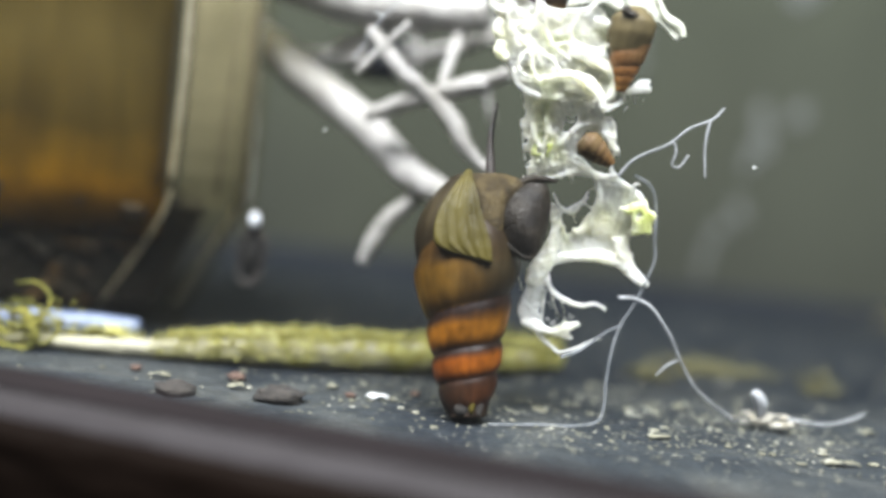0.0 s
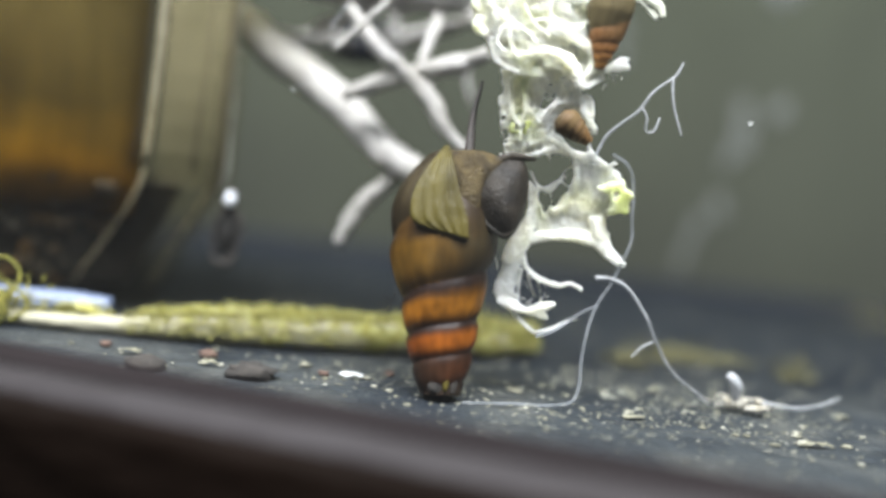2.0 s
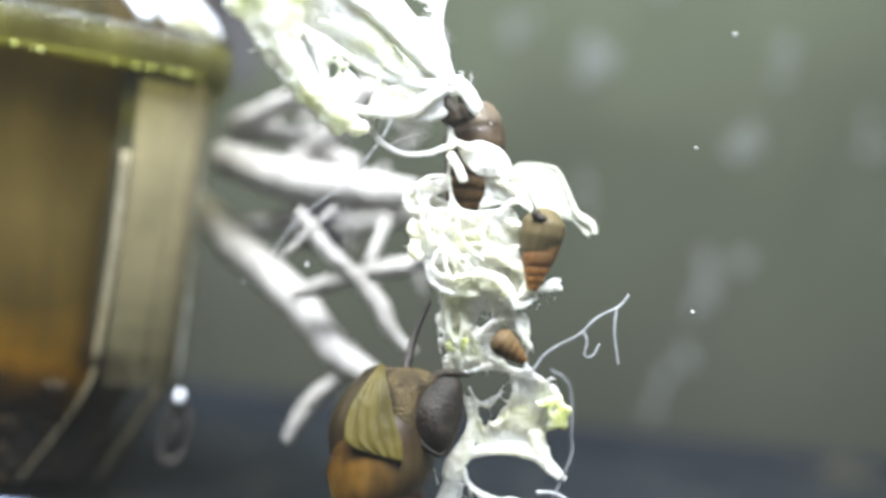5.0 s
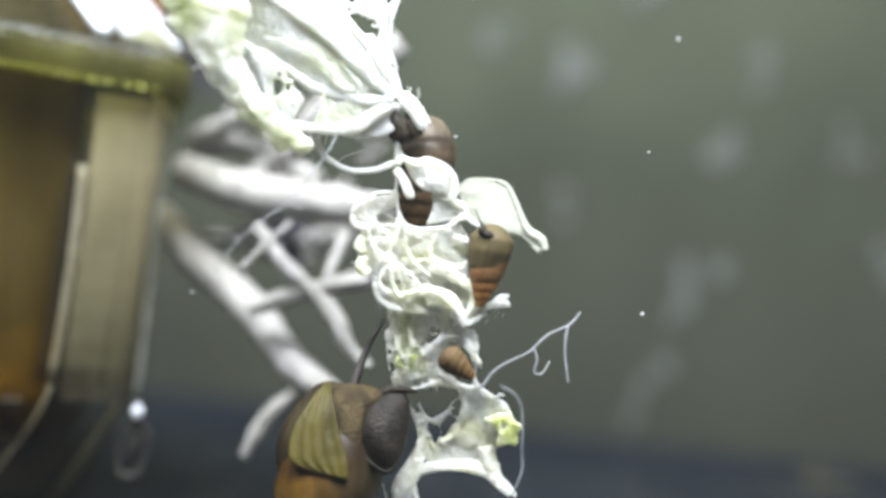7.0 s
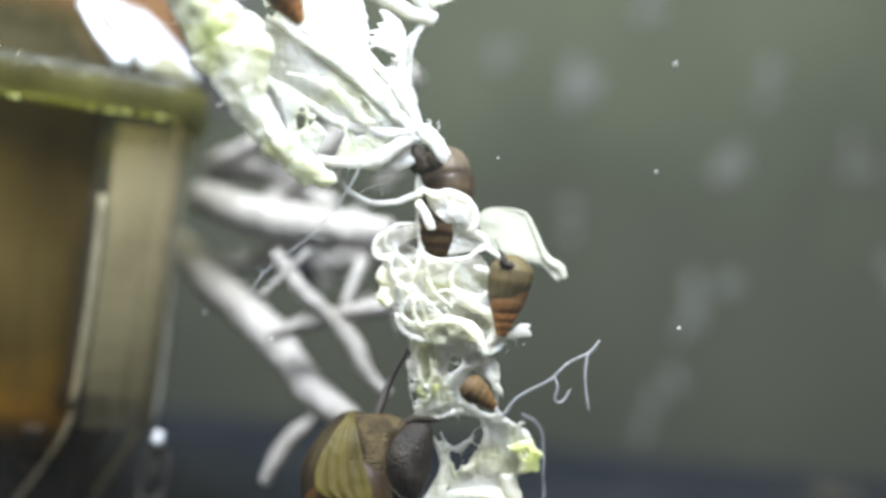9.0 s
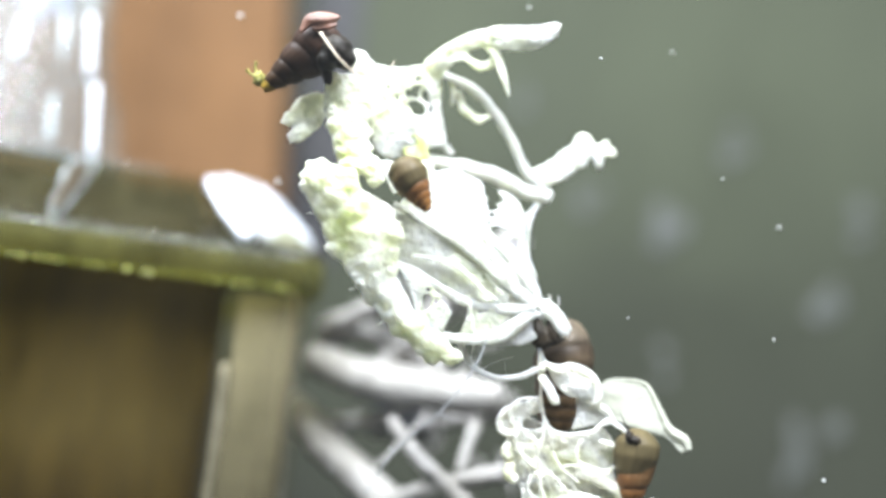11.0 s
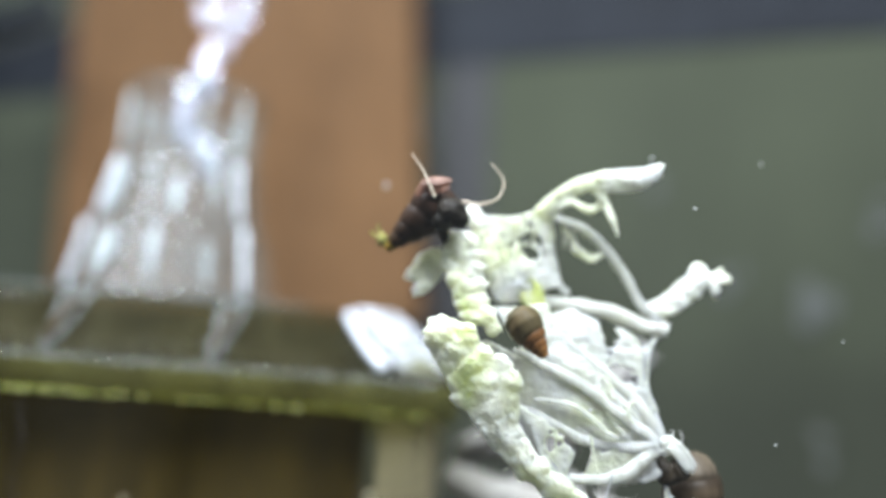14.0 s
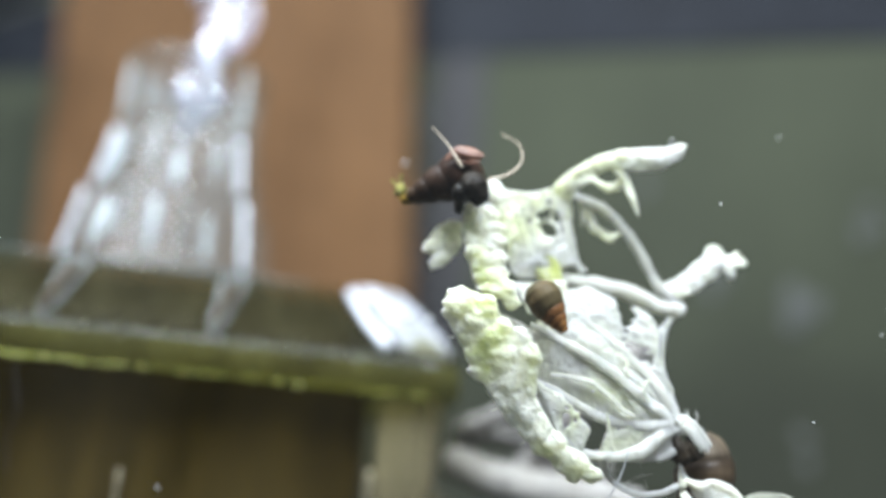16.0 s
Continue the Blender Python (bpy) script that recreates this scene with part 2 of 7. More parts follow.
GREY_STRIP = material("grey_strip", [(0.3, (0.0082, 0.0078, 0.0084)), (0.7, (0.0122, 0.0115, 0.0122))], 20, rough=0.7, bump=0.2)
SEALANT = material("grey_sealant", [(0.3, (0.0105, 0.0089, 0.0089)), (0.7, (0.0180, 0.0156, 0.0156))], 20, rough=0.6, bump=0.15, stretch=(0.2, 1, 1), spec=0.12)
BROWN_STRIP = material("dark_brown_strip", [(0.3, (0.006, 0.005, 0.005)), (0.7, (0.011, 0.0088, 0.0088))], 20, rough=0.8, bump=0.15, stretch=(0.2, 1, 1), spec=0.05)
TERRA = material("orange_brown_board", [(0.3, (0.092, 0.048, 0.0190)), (0.7, (0.126, 0.067, 0.0270))], 40, rough=0.8, bump=0.3, stretch=(1, 1, 0.3), spec=0.15)
# Layers of dirt; the dark tones from 57 mm up paint the flange's shadow.
FLOSS = strata("settled_dirt_and_flange_shadow", [(0, (0.003, 0.002, 0.001)), (11, (0.006, 0.004, 0.001)), (14, (0.055, 0.030, 0.002)), (19, (0.150, 0.078, 0.003)), (24, (0.070, 0.042, 0.004)), (29, (0.034, 0.024, 0.005)), (40, (0.056, 0.044, 0.015)), (50, (0.046, 0.035, 0.010)), (57, (0.020, 0.015, 0.0018)), (80, (0.018, 0.0135, 0.0018))], 0.75, spec=0.02)
GRAVEL = material("brown_gravel", [(0.34, (0.002, 0.0014, 0.0007)), (0.54, (0.009, 0.006, 0.0015)), (0.70, (0.10, 0.052, 0.007))], 6, rough=0.7, bump=0.5)
SPONGE = material("grey_brown_sponge", [(0.34, (0.004, 0.003, 0.001)), (0.5, (0.011, 0.008, 0.0025)), (0.68, (0.055, 0.034, 0.005))], 16, rough=0.95, bump=0.2, fine=0.15, stretch=(1, 1, 0.2))
RIB_LIP = material("ribbed_olive_lip", [(0.3, (0.030, 0.0235, 0.0035)), (0.5, (0.046, 0.037, 0.006)), (0.7, (0.066, 0.053, 0.010))], 3.2, rough=0.45, bump=0.3, stretch=(1.3, 1, 0.3), fine=0.2, spec=0.15)
TAN_LIP = material("tan_inner_shell", [(0.34, (0.016, 0.011, 0.0045)), (0.5, (0.034, 0.024, 0.009)), (0.66, (0.062, 0.045, 0.018))], 1.6, rough=0.5, bump=0.6, fine=0.6, spec=0.15)
SLUDGE = material("dark_sludge", [(0.3, (0.0025, 0.0018, 0.0009)), (0.7, (0.006, 0.0045, 0.0022))], 14, rough=0.9, bump=0.4, stretch=(1, 1, 0.3))
BODY_PLASTIC = clear_plastic("clear_plastic_box", (0.94, 0.92, 0.86), 0.003, (0.30, 0.26, 0.14), 9, gloss=0.003)
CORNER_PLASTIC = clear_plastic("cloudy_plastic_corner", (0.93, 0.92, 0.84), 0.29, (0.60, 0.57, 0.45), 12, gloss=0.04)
CORNER_HAZE = clear_plastic("hazy_plastic_corner", (0.92, 0.90, 0.82), 0.06, (0.52, 0.50, 0.42), 9, gloss=0.03)
YELLOW_EDGE = clear_plastic("yellow_green_edge", (0.8, 0.8, 0.4), 0.09, (0.46, 0.48, 0.06), 3, gloss=0.02)
RIM_PLASTIC = clear_plastic("green_tinted_rim", (0.62, 0.60, 0.38), 0.10, (0.38, 0.37, 0.11), 7, gloss=0.01)
LID_PLASTIC = clear_plastic("clear_plastic_lid", (0.64, 0.63, 0.50), 0.03, (0.40, 0.37, 0.20), 4, gloss=0.01)
CONE_PLASTIC = clear_plastic("clear_plastic_cone", (0.95, 0.97, 0.97), 0.055, (0.50, 0.56, 0.58), 6, gloss=0.025)
CLOUDY = clear_plastic("cloudy_white_plastic", (0.97, 0.98, 0.98), 0.32, (0.78, 0.84, 0.86), 4, gloss=0.08)
# White film that paints the reflection on the lid's corner.
LID_REFLECTION = clear_plastic("white_lid_reflection", (0.97, 0.98, 1.0), 0.34, (0.88, 0.91, 0.97), 5, gloss=0.3)
GLASS = clear_plastic("tank_glass", (0.985, 0.99, 0.985), 0.0035, (0.7, 0.72, 0.7), 20, gloss=0.015, rough=0.05)
# White that paints highlights on the clear cone, lid and box corner.
WHITE_GLINT = material("white_glint", [(0.3, (0.62, 0.66, 0.72)), (0.7, (0.76, 0.79, 0.84))], 9, rough=0.3, bump=0.1)
BUBBLE = clear_plastic("air_bubble", (0.95, 0.96, 1.0), 0.24, (0.88, 0.87, 1.0), 4, gloss=0.5, rough=0.05)
FLESH = material("dark_snail_flesh", [(0.3, (0.008, 0.007, 0.005)), (0.55, (0.020, 0.016, 0.011)), (0.75, (0.045, 0.034, 0.020))], 2.2, rough=0.4, bump=0.3, fine=0.3, spec=0.15)
SOLE = material("grey_brown_sole", [(0.3, (0.0060, 0.0045, 0.0030)), (0.55, (0.0135, 0.0105, 0.0070)), (0.75, (0.030, 0.024, 0.017))], 2.4, rough=0.5, bump=0.4, fine=0.5, spec=0.22)
FEELER = material("brown_feeler", [(0.3, (0.008, 0.006, 0.004)), (0.6, (0.022, 0.014, 0.010))], 0.8, rough=0.5, bump=0.4)
FEELER_PALE = material("pale_feeler", [(0.3, (0.55, 0.44, 0.32)), (0.6, (0.72, 0.62, 0.48))], 0.8, rough=0.5, bump=0.4)
SPOT = material("pale_film", [(0.3, (0.046, 0.050, 0.042)), (0.7, (0.062, 0.066, 0.058))], 6, rough=0.7)
GRIT = material("pale_grit", [(0.25, (0.06, 0.058, 0.036)), (0.5, (0.15, 0.145, 0.10)), (0.75, (0.34, 0.34, 0.29))], 2, rough=0.8, bump=0.4)
PELLET = material("brown_pellet", [(0.3, (0.012, 0.010, 0.008)), (0.7, (0.034, 0.028, 0.022))], 1.5, rough=0.9, bump=0.7)
RUST = material("rust_grain", [(0.3, (0.045, 0.024, 0.015)), (0.7, (0.09, 0.050, 0.032))], 1.0, rough=0.8, bump=0.5)
DOTS = material("yellow_green_bubbles", [(0.3, (0.60, 0.64, 0.16)), (0.7, (0.80, 0.82, 0.40))], 2, rough=0.2, translucent=0.4)
SPECK = material("white_speck", [(0.3, (0.6, 0.62, 0.6)), (0.7, (0.8, 0.8, 0.8))], 1.0, rough=0.6, translucent=0.3)
BIG_SHELL = shell_material("banded_amber_shell", [(0.02, (0.020, 0.014, 0.009)), (0.14, (0.05, 0.016, 0.005)), (0.24, (0.13, 0.031, 0.004)), (0.45, (0.17, 0.060, 0.004)), (0.60, (0.115, 0.050, 0.005)), (0.72, (0.095, 0.048, 0.006)), (0.775, (0.026, 0.019, 0.009)), (1.0, (0.022, 0.017, 0.009))],
                           (0.010, 0.0055, 0.004), [(0.0, 0.5), (0.14, 1.0), (0.52, 1.0), (0.66, 0.8), (0.82, 0.3)], 0.85, 0.42, 0.03)
DARK_SHELL = shell_material("dark_brown_shell", [(0.05, (0.34, 0.22, 0.03)), (0.14, (0.05, 0.028, 0.012)), (0.5, (0.034, 0.020, 0.012)), (1.0, (0.050, 0.026, 0.016))], (0.012, 0.008, 0.006), [(0.0, 0.4), (1.0, 0.5)], 0.6, 0.5, 0.0)
TAN_SHELL = shell_material("tan_shell", [(0.0, (0.15, 0.080, 0.026)), (0.5, (0.12, 0.072, 0.028)), (1.0, (0.085, 0.060, 0.028))], (0.035, 0.018, 0.009), [(0.0, 0.7), (1.0, 0.4)], 0.5, 0.55, 0.0)
OLIVE_SHELL = shell_material("olive_brown_shell", [(0.0, (0.27, 0.13, 0.035)), (0.35, (0.22, 0.098, 0.028)), (0.66, (0.17, 0.080, 0.028)), (0.80, (0.088, 0.068, 0.031)), (1.0, (0.074, 0.060, 0.029))], (0.05, 0.026, 0.012), [(0.0, 0.5), (0.66, 0.5), (0.82, 0.1)], 0.5, 0.5, 0.05)
HUB_SHELL = shell_material("worn_brown_shell", [(0.0, (0.12, 0.070, 0.030)), (0.4, (0.105, 0.066, 0.032)), (0.80, (0.070, 0.050, 0.030)), (0.92, (0.100, 0.078, 0.052)), (1.0, (0.100, 0.080, 0.055))], (0.012, 0.008, 0.006), [(0.0, 0.7), (1.0, 0.55)], 0.7, 0.45, 0.05)
PINK = material("pink_brown_lip", [(0.3, (0.11, 0.045, 0.024)), (0.7, (0.21, 0.095, 0.055))], 1.5, rough=0.4)


# ---- tools for shapes, in millimetres ----
class Soup:
    """Vertices and faces gathered from many closed pieces."""

    def __init__(self):
        self.v, self.f, self.uv = [], [], []

    def add(self, verts, faces):
        k = len(self.v)
        self.v += [tuple(p) for p in verts]
        self.f += [tuple(i + k for i in q) for q in faces]
        return self

    def tube(self, points, radii, sides=8, wobble=0.0, seed=0, smooth=6, flat=1.0):
        """A round limb along a smooth line through the points; radii in step with the points."""
        pts, rad = spline(points, smooth), spline([(r,) for r in radii], smooth)
        verts, faces = [], []
        up = Vector((0.13, -1, 0.31)).normalized()
        for i, p in enumerate(pts):
            d = (pts[min(i + 1, len(pts) - 1)] - pts[max(i - 1, 0)]).normalized()
            a = d.cross(up)
            a = a.normalized() if a.length > 1e-4 else Vector((1, 0, 0))
            b = d.cross(a)
            r = max(rad[i][0], 0.02)
            for k in range(sides):
                w = 2 * math.pi * k / sides
                q = p + (a * math.cos(w) + b * math.sin(w) * flat) * r
                if wobble:
                    q += noise.noise_vector(q * 0.55 + Vector((seed, 0, 0))) * wobble * r
                verts.append(q)
        for i in range(len(pts) - 1):
            for k in range(sides):
                n = (k + 1) % sides
                faces.append((i * sides + k, i * sides + n, (i + 1) * sides + n, (i + 1) * sides + k))
        faces += [tuple(range(sides))[::-1], tuple(range((len(pts) - 1) * sides, len(pts) * sides))]
        return self.add(verts, faces)

    def limb(self, points, radii, flat=0.5, wobble=0.35):
        """A strap of soft tissue, flattened towards the front."""
        return self.tube(points, radii, 10, wobble, len(self.f), 6, flat)

    def ball(self, centre, size, rough=0.15, seed=0, rings=7, sides=10, turn=None, freq=0.8):
        """A lumpy ellipsoid; size: its three half-widths."""
        c, s = Vector(centre), Vector(size)
        verts, faces = [], []
        for i in range(rings + 1):
            a = math.pi * i / rings
            for k in range(sides):
                w = 2 * math.pi * k / sides
                d = Vector((math.sin(a) * math.cos(w), math.sin(a) * math.sin(w), math.cos(a)))
                p = Vector((d.x * s.x, d.y * s.y, d.z * s.z))
                p *= 1 + rough * noise.noise(d * 2 * freq + Vector((seed * 3.7, seed, 0)))
                verts.append(c + (turn @ p if turn else p))
        for i in range(rings):
            for k in range(sides):
                n = (k + 1) % sides
                faces.append((i * sides + k, (i + 1) * sides + k, (i + 1) * sides + n, i * sides + n))
        return self.add(verts, faces)

    def sheet(self, one, two, cols=30, rows=20, thick=0.5, wave=1.0, freq=0.25, holes=2.0, hole_freq=0.35, seed=0, ragged=0.0, puff=0.0, puff_freq=0.5, fray=0.25, bulge=0.0):
        """A thin uneven skin from line one to line two, with holes where the noise is above `holes`, and quilted by `puff` and arched forward by `bulge`."""
        a, b = spline(one, 8), spline(two, 8)
        sd = Vector((seed * 7.31, seed * 3.17, seed))
        grid = []
        for i in range(cols + 1):
            u = i / cols
            p, q = along(a, u), along(b, u)
            row = []
            for j in range(rows + 1):
                w = j / rows
                x = p.lerp(q, w)
                x = x + noise.noise_vector(x * freq + sd) * wave
                if ragged:
                    edge = min(w, 1 - w)
                    x = x + noise.noise_vector(x * 1.1 + sd) * ragged * (1 if edge < 0.12 else 0.25)
                if puff:
                    cell = noise.voronoi(x * puff_freq + sd)[0]
                    x = x + Vector((0.05, -1, 0.15)) * puff * 0.55 * min(1, (cell[1] - cell[0]) / 0.55) ** 0.6
                if bulge:
                    x = x + Vector((0, -1, 0.1)) * bulge * math.sin(math.pi * w) * math.sin(math.pi * min(1, 0.12 + 0.8 * u)) ** 0.5
                row.append(x)
            grid.append(row)
        keep = [[noise.noise(grid[i][j] * hole_freq + sd * 1.7) + fray * noise.noise(grid[i][j] * 1.9 + sd) < holes for j in range(rows)] for i in range(cols)]
        verts, faces, at = [], [], {}

        def vert(i, j, side):
            if (i, j, side) not in at:
                d1 = grid[min(i + 1, cols)][j] - grid[max(i - 1, 0)][j]
                d2 = grid[i][min(j + 1, rows)] - grid[i][max(j - 1, 0)]
                n = d1.cross(d2)
                n = n.normalized() if n.length > 1e-6 else Vector((0, -1, 0))
                at[i, j, side] = len(verts)
                verts.append(grid[i][j] + n * thick * 0.5 * side)
            return at[i, j, side]

        def kept(i, j):
            return 0 <= i < cols and 0 <= j < rows and keep[i][j]

        for i in range(cols):
            for j in range(rows):
                if not keep[i][j]:
                    continue
                c = [(i, j), (i + 1, j), (i + 1, j + 1), (i, j + 1)]
                faces.append(tuple(vert(*p, 1) for p in c))
                faces.append(tuple(vert(*p, -1) for p in c[::-1]))
                for p, q, other in ((c[0], c[1], (i, j - 1)), (c[1], c[2], (i + 1, j)), (c[2], c[3], (i, j + 1)), (c[3], c[0], (i - 1, j))):
                    if not kept(*other):
                        faces.append((vert(*p, 1), vert(*p, -1), vert(*q, -1), vert(*q, 1)))
        return self.add(verts, faces)

    def block(self, lo, hi):
        (x0, y0, z0), (x1, y1, z1) = lo, hi
        v = [(x, y, z) for z in (z0, z1) for y in (y0, y1) for x in (x0, x1)]
        return self.add(v, [(0, 2, 3, 1), (4, 5, 7, 6), (0, 1, 5, 4), (1, 3, 7, 5), (3, 2, 6, 7), (2, 0, 4, 6)])

    def rings(self, loops, close=True, caps=True):
        """A skin over loops of equal length, one after the other."""
        k = len(loops[0])
        faces = []
        for i in range(len(loops) - 1):
            for j in range(k if close else k - 1):
                n = (j + 1) % k
                faces.append((i * k + j, i * k + n, (i + 1) * k + n, (i + 1) * k + j))
        if caps:
            faces += [tuple(range(k))[::-1], tuple(range((len(loops) - 1) * k, len(loops) * k))]
        return self.add([p for l in loops for p in l], faces)

    def data(self, name, smooth=True):
        me = bpy.data.meshes.new(name)
        me.from_pydata([[c * MM for c in p] for p in self.v], [], self.f)
        me.polygons.foreach_set("use_smooth", [smooth] * len(me.polygons))
        me.update()
        return me

    def melted(self, name, voxel=0.28, rounds=2, ridge=0.0, grain=0.0):
        """All pieces melted into one skin, with a net of raised fine veins and a lumpy grain."""
        raw = bpy.data.meshes.new("raw")
        raw.from_pydata(self.v, [], self.f)
        raw.update()
        ob = new("raw", raw)
        mod = ob.modifiers.new("melt", "REMESH")
        mod.mode, mod.voxel_size = "VOXEL", voxel
        if rounds:
            s = ob.modifiers.new("soften", "SMOOTH")
            s.factor, s.iterations = 0.5, rounds
        me = bpy.data.meshes.new_from_object(ob.evaluated_get(bpy.context.evaluated_depsgraph_get()))
        bpy.data.objects.remove(ob)
        bpy.data.meshes.remove(raw)
        me.name = name
        if ridge or grain:
            for v, n in zip(me.vertices, [Vector(n.vector) for n in me.vertex_normals]):
                c = v.co
                vein_net = max((1 - abs(noise.noise(c * 0.75))) ** 7, (1 - abs(noise.noise(c * 1.5 + Vector((5, 2, 9))))) ** 6 * 0.6)
                v.co = c + n * (ridge * (vein_net - 0.3) + grain * noise.noise(c * 2.6))
        me.transform(Matrix.Scale(MM, 4))
        me.polygons.foreach_set("use_smooth", [True] * len(me.polygons))
        me.update()
        return me


def spline(points, steps=6):
    """A Catmull-Rom line through the points."""
    p = [Vector(q) if len(q) == 3 else Vector((q[0], 0, 0)) for q in points]
    if len(p) == 2:
        return [p[0].lerp(p[1], i / steps) for i in range(steps + 1)]
    e = [2 * p[0] - p[1], *p, 2 * p[-1] - p[-2]]
    out = []
    for i in range(1, len(e) - 2):
        a, b, c, d = e[i - 1 : i + 3]
        for k in range(steps):
            t = k / steps
            out.append(0.5 * (2 * b + (c - a) * t + (2 * a - 5 * b + 4 * c - d) * t * t + (3 * b - a - 3 * c + d) * t**3))
    return out + [p[-1]]


def along(line, u):
    x = u * (len(line) - 1)
    i = min(int(x), len(line) - 2)
    return line[i].lerp(line[i + 1], x - i)


def part(name, shape, mat, parent=None, label="", smooth=True):
    """Links a Soup or a mesh as one object, under a thing or a part."""
    me = shape.data(name, smooth) if isinstance(shape, Soup) else shape
    me.materials.append(mat)
    ob = new(name, me)
    ob.parent = parent
    return tagged(ob, label)


def thing(name, label, category, group="", at=None):
    ob = new(name)
    ob.empty_display_size = 0.005
    if at:
        ob.matrix_basis = at
    return tagged(ob, label, category, group)


def mm(x, y, z, rx=0, ry=0, rz=0):
    return pose(x * MM, y * MM, z * MM, rx, ry, rz)


# ---- the tank: turned 16 degrees against the first view ----
TURN = math.radians(-16)
AX, AY = Vector((math.cos(TURN), math.sin(TURN), 0)), Vector((-math.sin(TURN), math.cos(TURN), 0))
FRONT = Vector((-9.8, 70.0, 0))


def tank(u, v, z):
    """A place in the tank: u along its front pane, v back from it, z up."""
    return FRONT + AX * u + AY * v + Vector((0, 0, z))


def slab(u0, u1, v0, v1, z0, z1):
    s = Soup().block((u0, v0, z0), (u1, v1, z1))
    s.v = [tuple(tank(*p)) for p in s.v]
    return s


def structure(name, shape, mat, label, category, smooth=False):
    return tagged(part(name, shape, mat, None, "", smooth), label, category, "", "structure")


def silted(m, tones, reach, slant):
    """Pale silt over the part of the bottom that lies along the front pane, with a drifting edge."""
    t = m.node_tree
    n = t.nodes
    ramp, big = n["Color Ramp"], n["Noise Texture"]
    silt, mix, dot, drift, wander, span, coord = (n.new("ShaderNode" + k) for k in ("ValToRGB", "Mix", "VectorMath", "TexNoise", "Math", "MapRange", "TexCoord"))
    silt.color_ramp.elements.new(0.5)
    for e, (p, c) in zip(silt.color_ramp.elements, tones):
        e.position, e.color = p, (*c, 1)
    mix.data_type = "RGBA"
    across = AY - AX * slant
    dot.operation, dot.inputs[1].default_value = "DOT_PRODUCT", across
    drift.inputs["Scale"].default_value, drift.inputs["Detail"].default_value = 55.0, 5.0
    wander.operation, wander.inputs[1].default_value = "MULTIPLY_ADD", 0.03
    start = (FRONT.dot(across) + reach) * MM + 0.015
    span.inputs[1].default_value, span.inputs[2].default_value = start - 0.006, start + 0.008
    onward = ramp.outputs[0].links[0].to_socket
    links(t, (coord.outputs["Object"], dot.inputs[0]), (coord.outputs["Object"], drift.inputs["Vector"]), (drift.outputs[0], wander.inputs[0]), (dot.outputs["Value"], wander.inputs[2]),
          (wander.outputs[0], span.inputs[0]), (big.outputs[0], silt.inputs[0]), (span.outputs[0], mix.inputs[0]), (silt.outputs[0], mix.inputs[6]), (ramp.outputs[0], mix.inputs[7]), (mix.outputs[2], onward))


silted(FLOOR, SILT, 40, 0.35)

# The bottom is one sheet with slight waves.
bottom = Soup()
N = 60
bottom.add([tank(-330 + 660 * i / N, 0.5 + 290 * j / N, 0.25 * noise.noise(Vector((i * 0.4, j * 0.3, 0)))) for j in range(N + 1) for i in range(N + 1)],
           [(j * (N + 1) + i, j * (N + 1) + i + 1, (j + 1) * (N + 1) + i + 1, (j + 1) * (N + 1) + i) for j in range(N) for i in range(N)])
floor = structure("floor", bottom, FLOOR, "dark blue-grey slate tank bottom strewn with fine debris", "tank bottom", True)
BACK_TURN = math.radians(-4)


def rear(u, v, z):
    """A place by the back pane: u along it, v in front of it, z up."""
    c, d = math.cos(BACK_TURN), math.sin(BACK_TURN)
    return Vector((u * c + v * d, 247 + u * d - v * c, z))


def rear_slab(u0, u1, v0, v1, z0, z1):
    s = Soup().block((u0, v0, z0), (u1, v1, z1))
    s.v = [tuple(rear(*p)) for p in s.v]
    return s


structure("wall_north", rear_slab(-340, 360, -4, 0, -6, 300), BACK, "olive-grey back pane clouded with algae film, lamplight painted in towards the top", "back pane")
structure("wall_west", slab(-334, -330, -3, 260, -6, 300), BACK, "olive-grey side pane clouded with algae film, lamplight painted in towards the top", "side pane")
structure("wall_east", slab(330, 334, -3, 260, -6, 300), BACK, "olive-grey side pane clouded with algae film, lamplight painted in towards the top", "side pane")
structure("baseboard", rear_slab(-335, 355, 0.2, 6.0, -1, 3.5), BLACK, "black silicone seam along the back of the tank bottom", "seam")
structure("trim_back", rear_slab(-335, 355, 0.3, 1.0, 185, 214), BLACK, "dark blue-black plastic rim across the back pane", "rim")
# A darker upright strip beside the board.
structure("wall_strip", rear_slab(-64, -47, 0.2, 0.6, 88, 184.8), GREY_STRIP, "dark grey upright strip on the back pane", "seam")

# The front trim: a plastic channel with a sloping, rounded upper face.
profile = [(1.0, -6), (1.0, 3.9), (0.6, 4.3), (0.0, 4.45), (-1.0, 4.2), (-3.9, 2.7), (-4.6, 2.1), (-4.8, 1.4), (-4.8, -6)]
structure("trim_front", Soup().rings([[tank(u, v, z) for v, z in profile] for u in (-330, -100, 0, 100, 330)]), SEALANT,
          "grey-brown sealant bead along the foot of the front pane", "sealant", True)
# Dark brown strip added over the upper part of the sealant.
profile = [(0.7, 4.3), (0.3, 4.65), (-0.3, 4.62), (-1.2, 4.3), (-2.3, 3.75), (-2.5, 3.5), (-2.3, 3.2), (0.5, 4.0)]
structure("trim_strip", Soup().rings([[tank(u, v, z) for v, z in profile] for u in (-330, -100, 0, 100, 330)]), BROWN_STRIP,
          "dark brown strip added along the front pane's foot", "gasket", True)
profile = [(-4.9, -40), (-4.9, 2.0), (-5.4, 1.8), (-5.9, 1.0), (-6.0, 0.2), (-6.0, -40)]
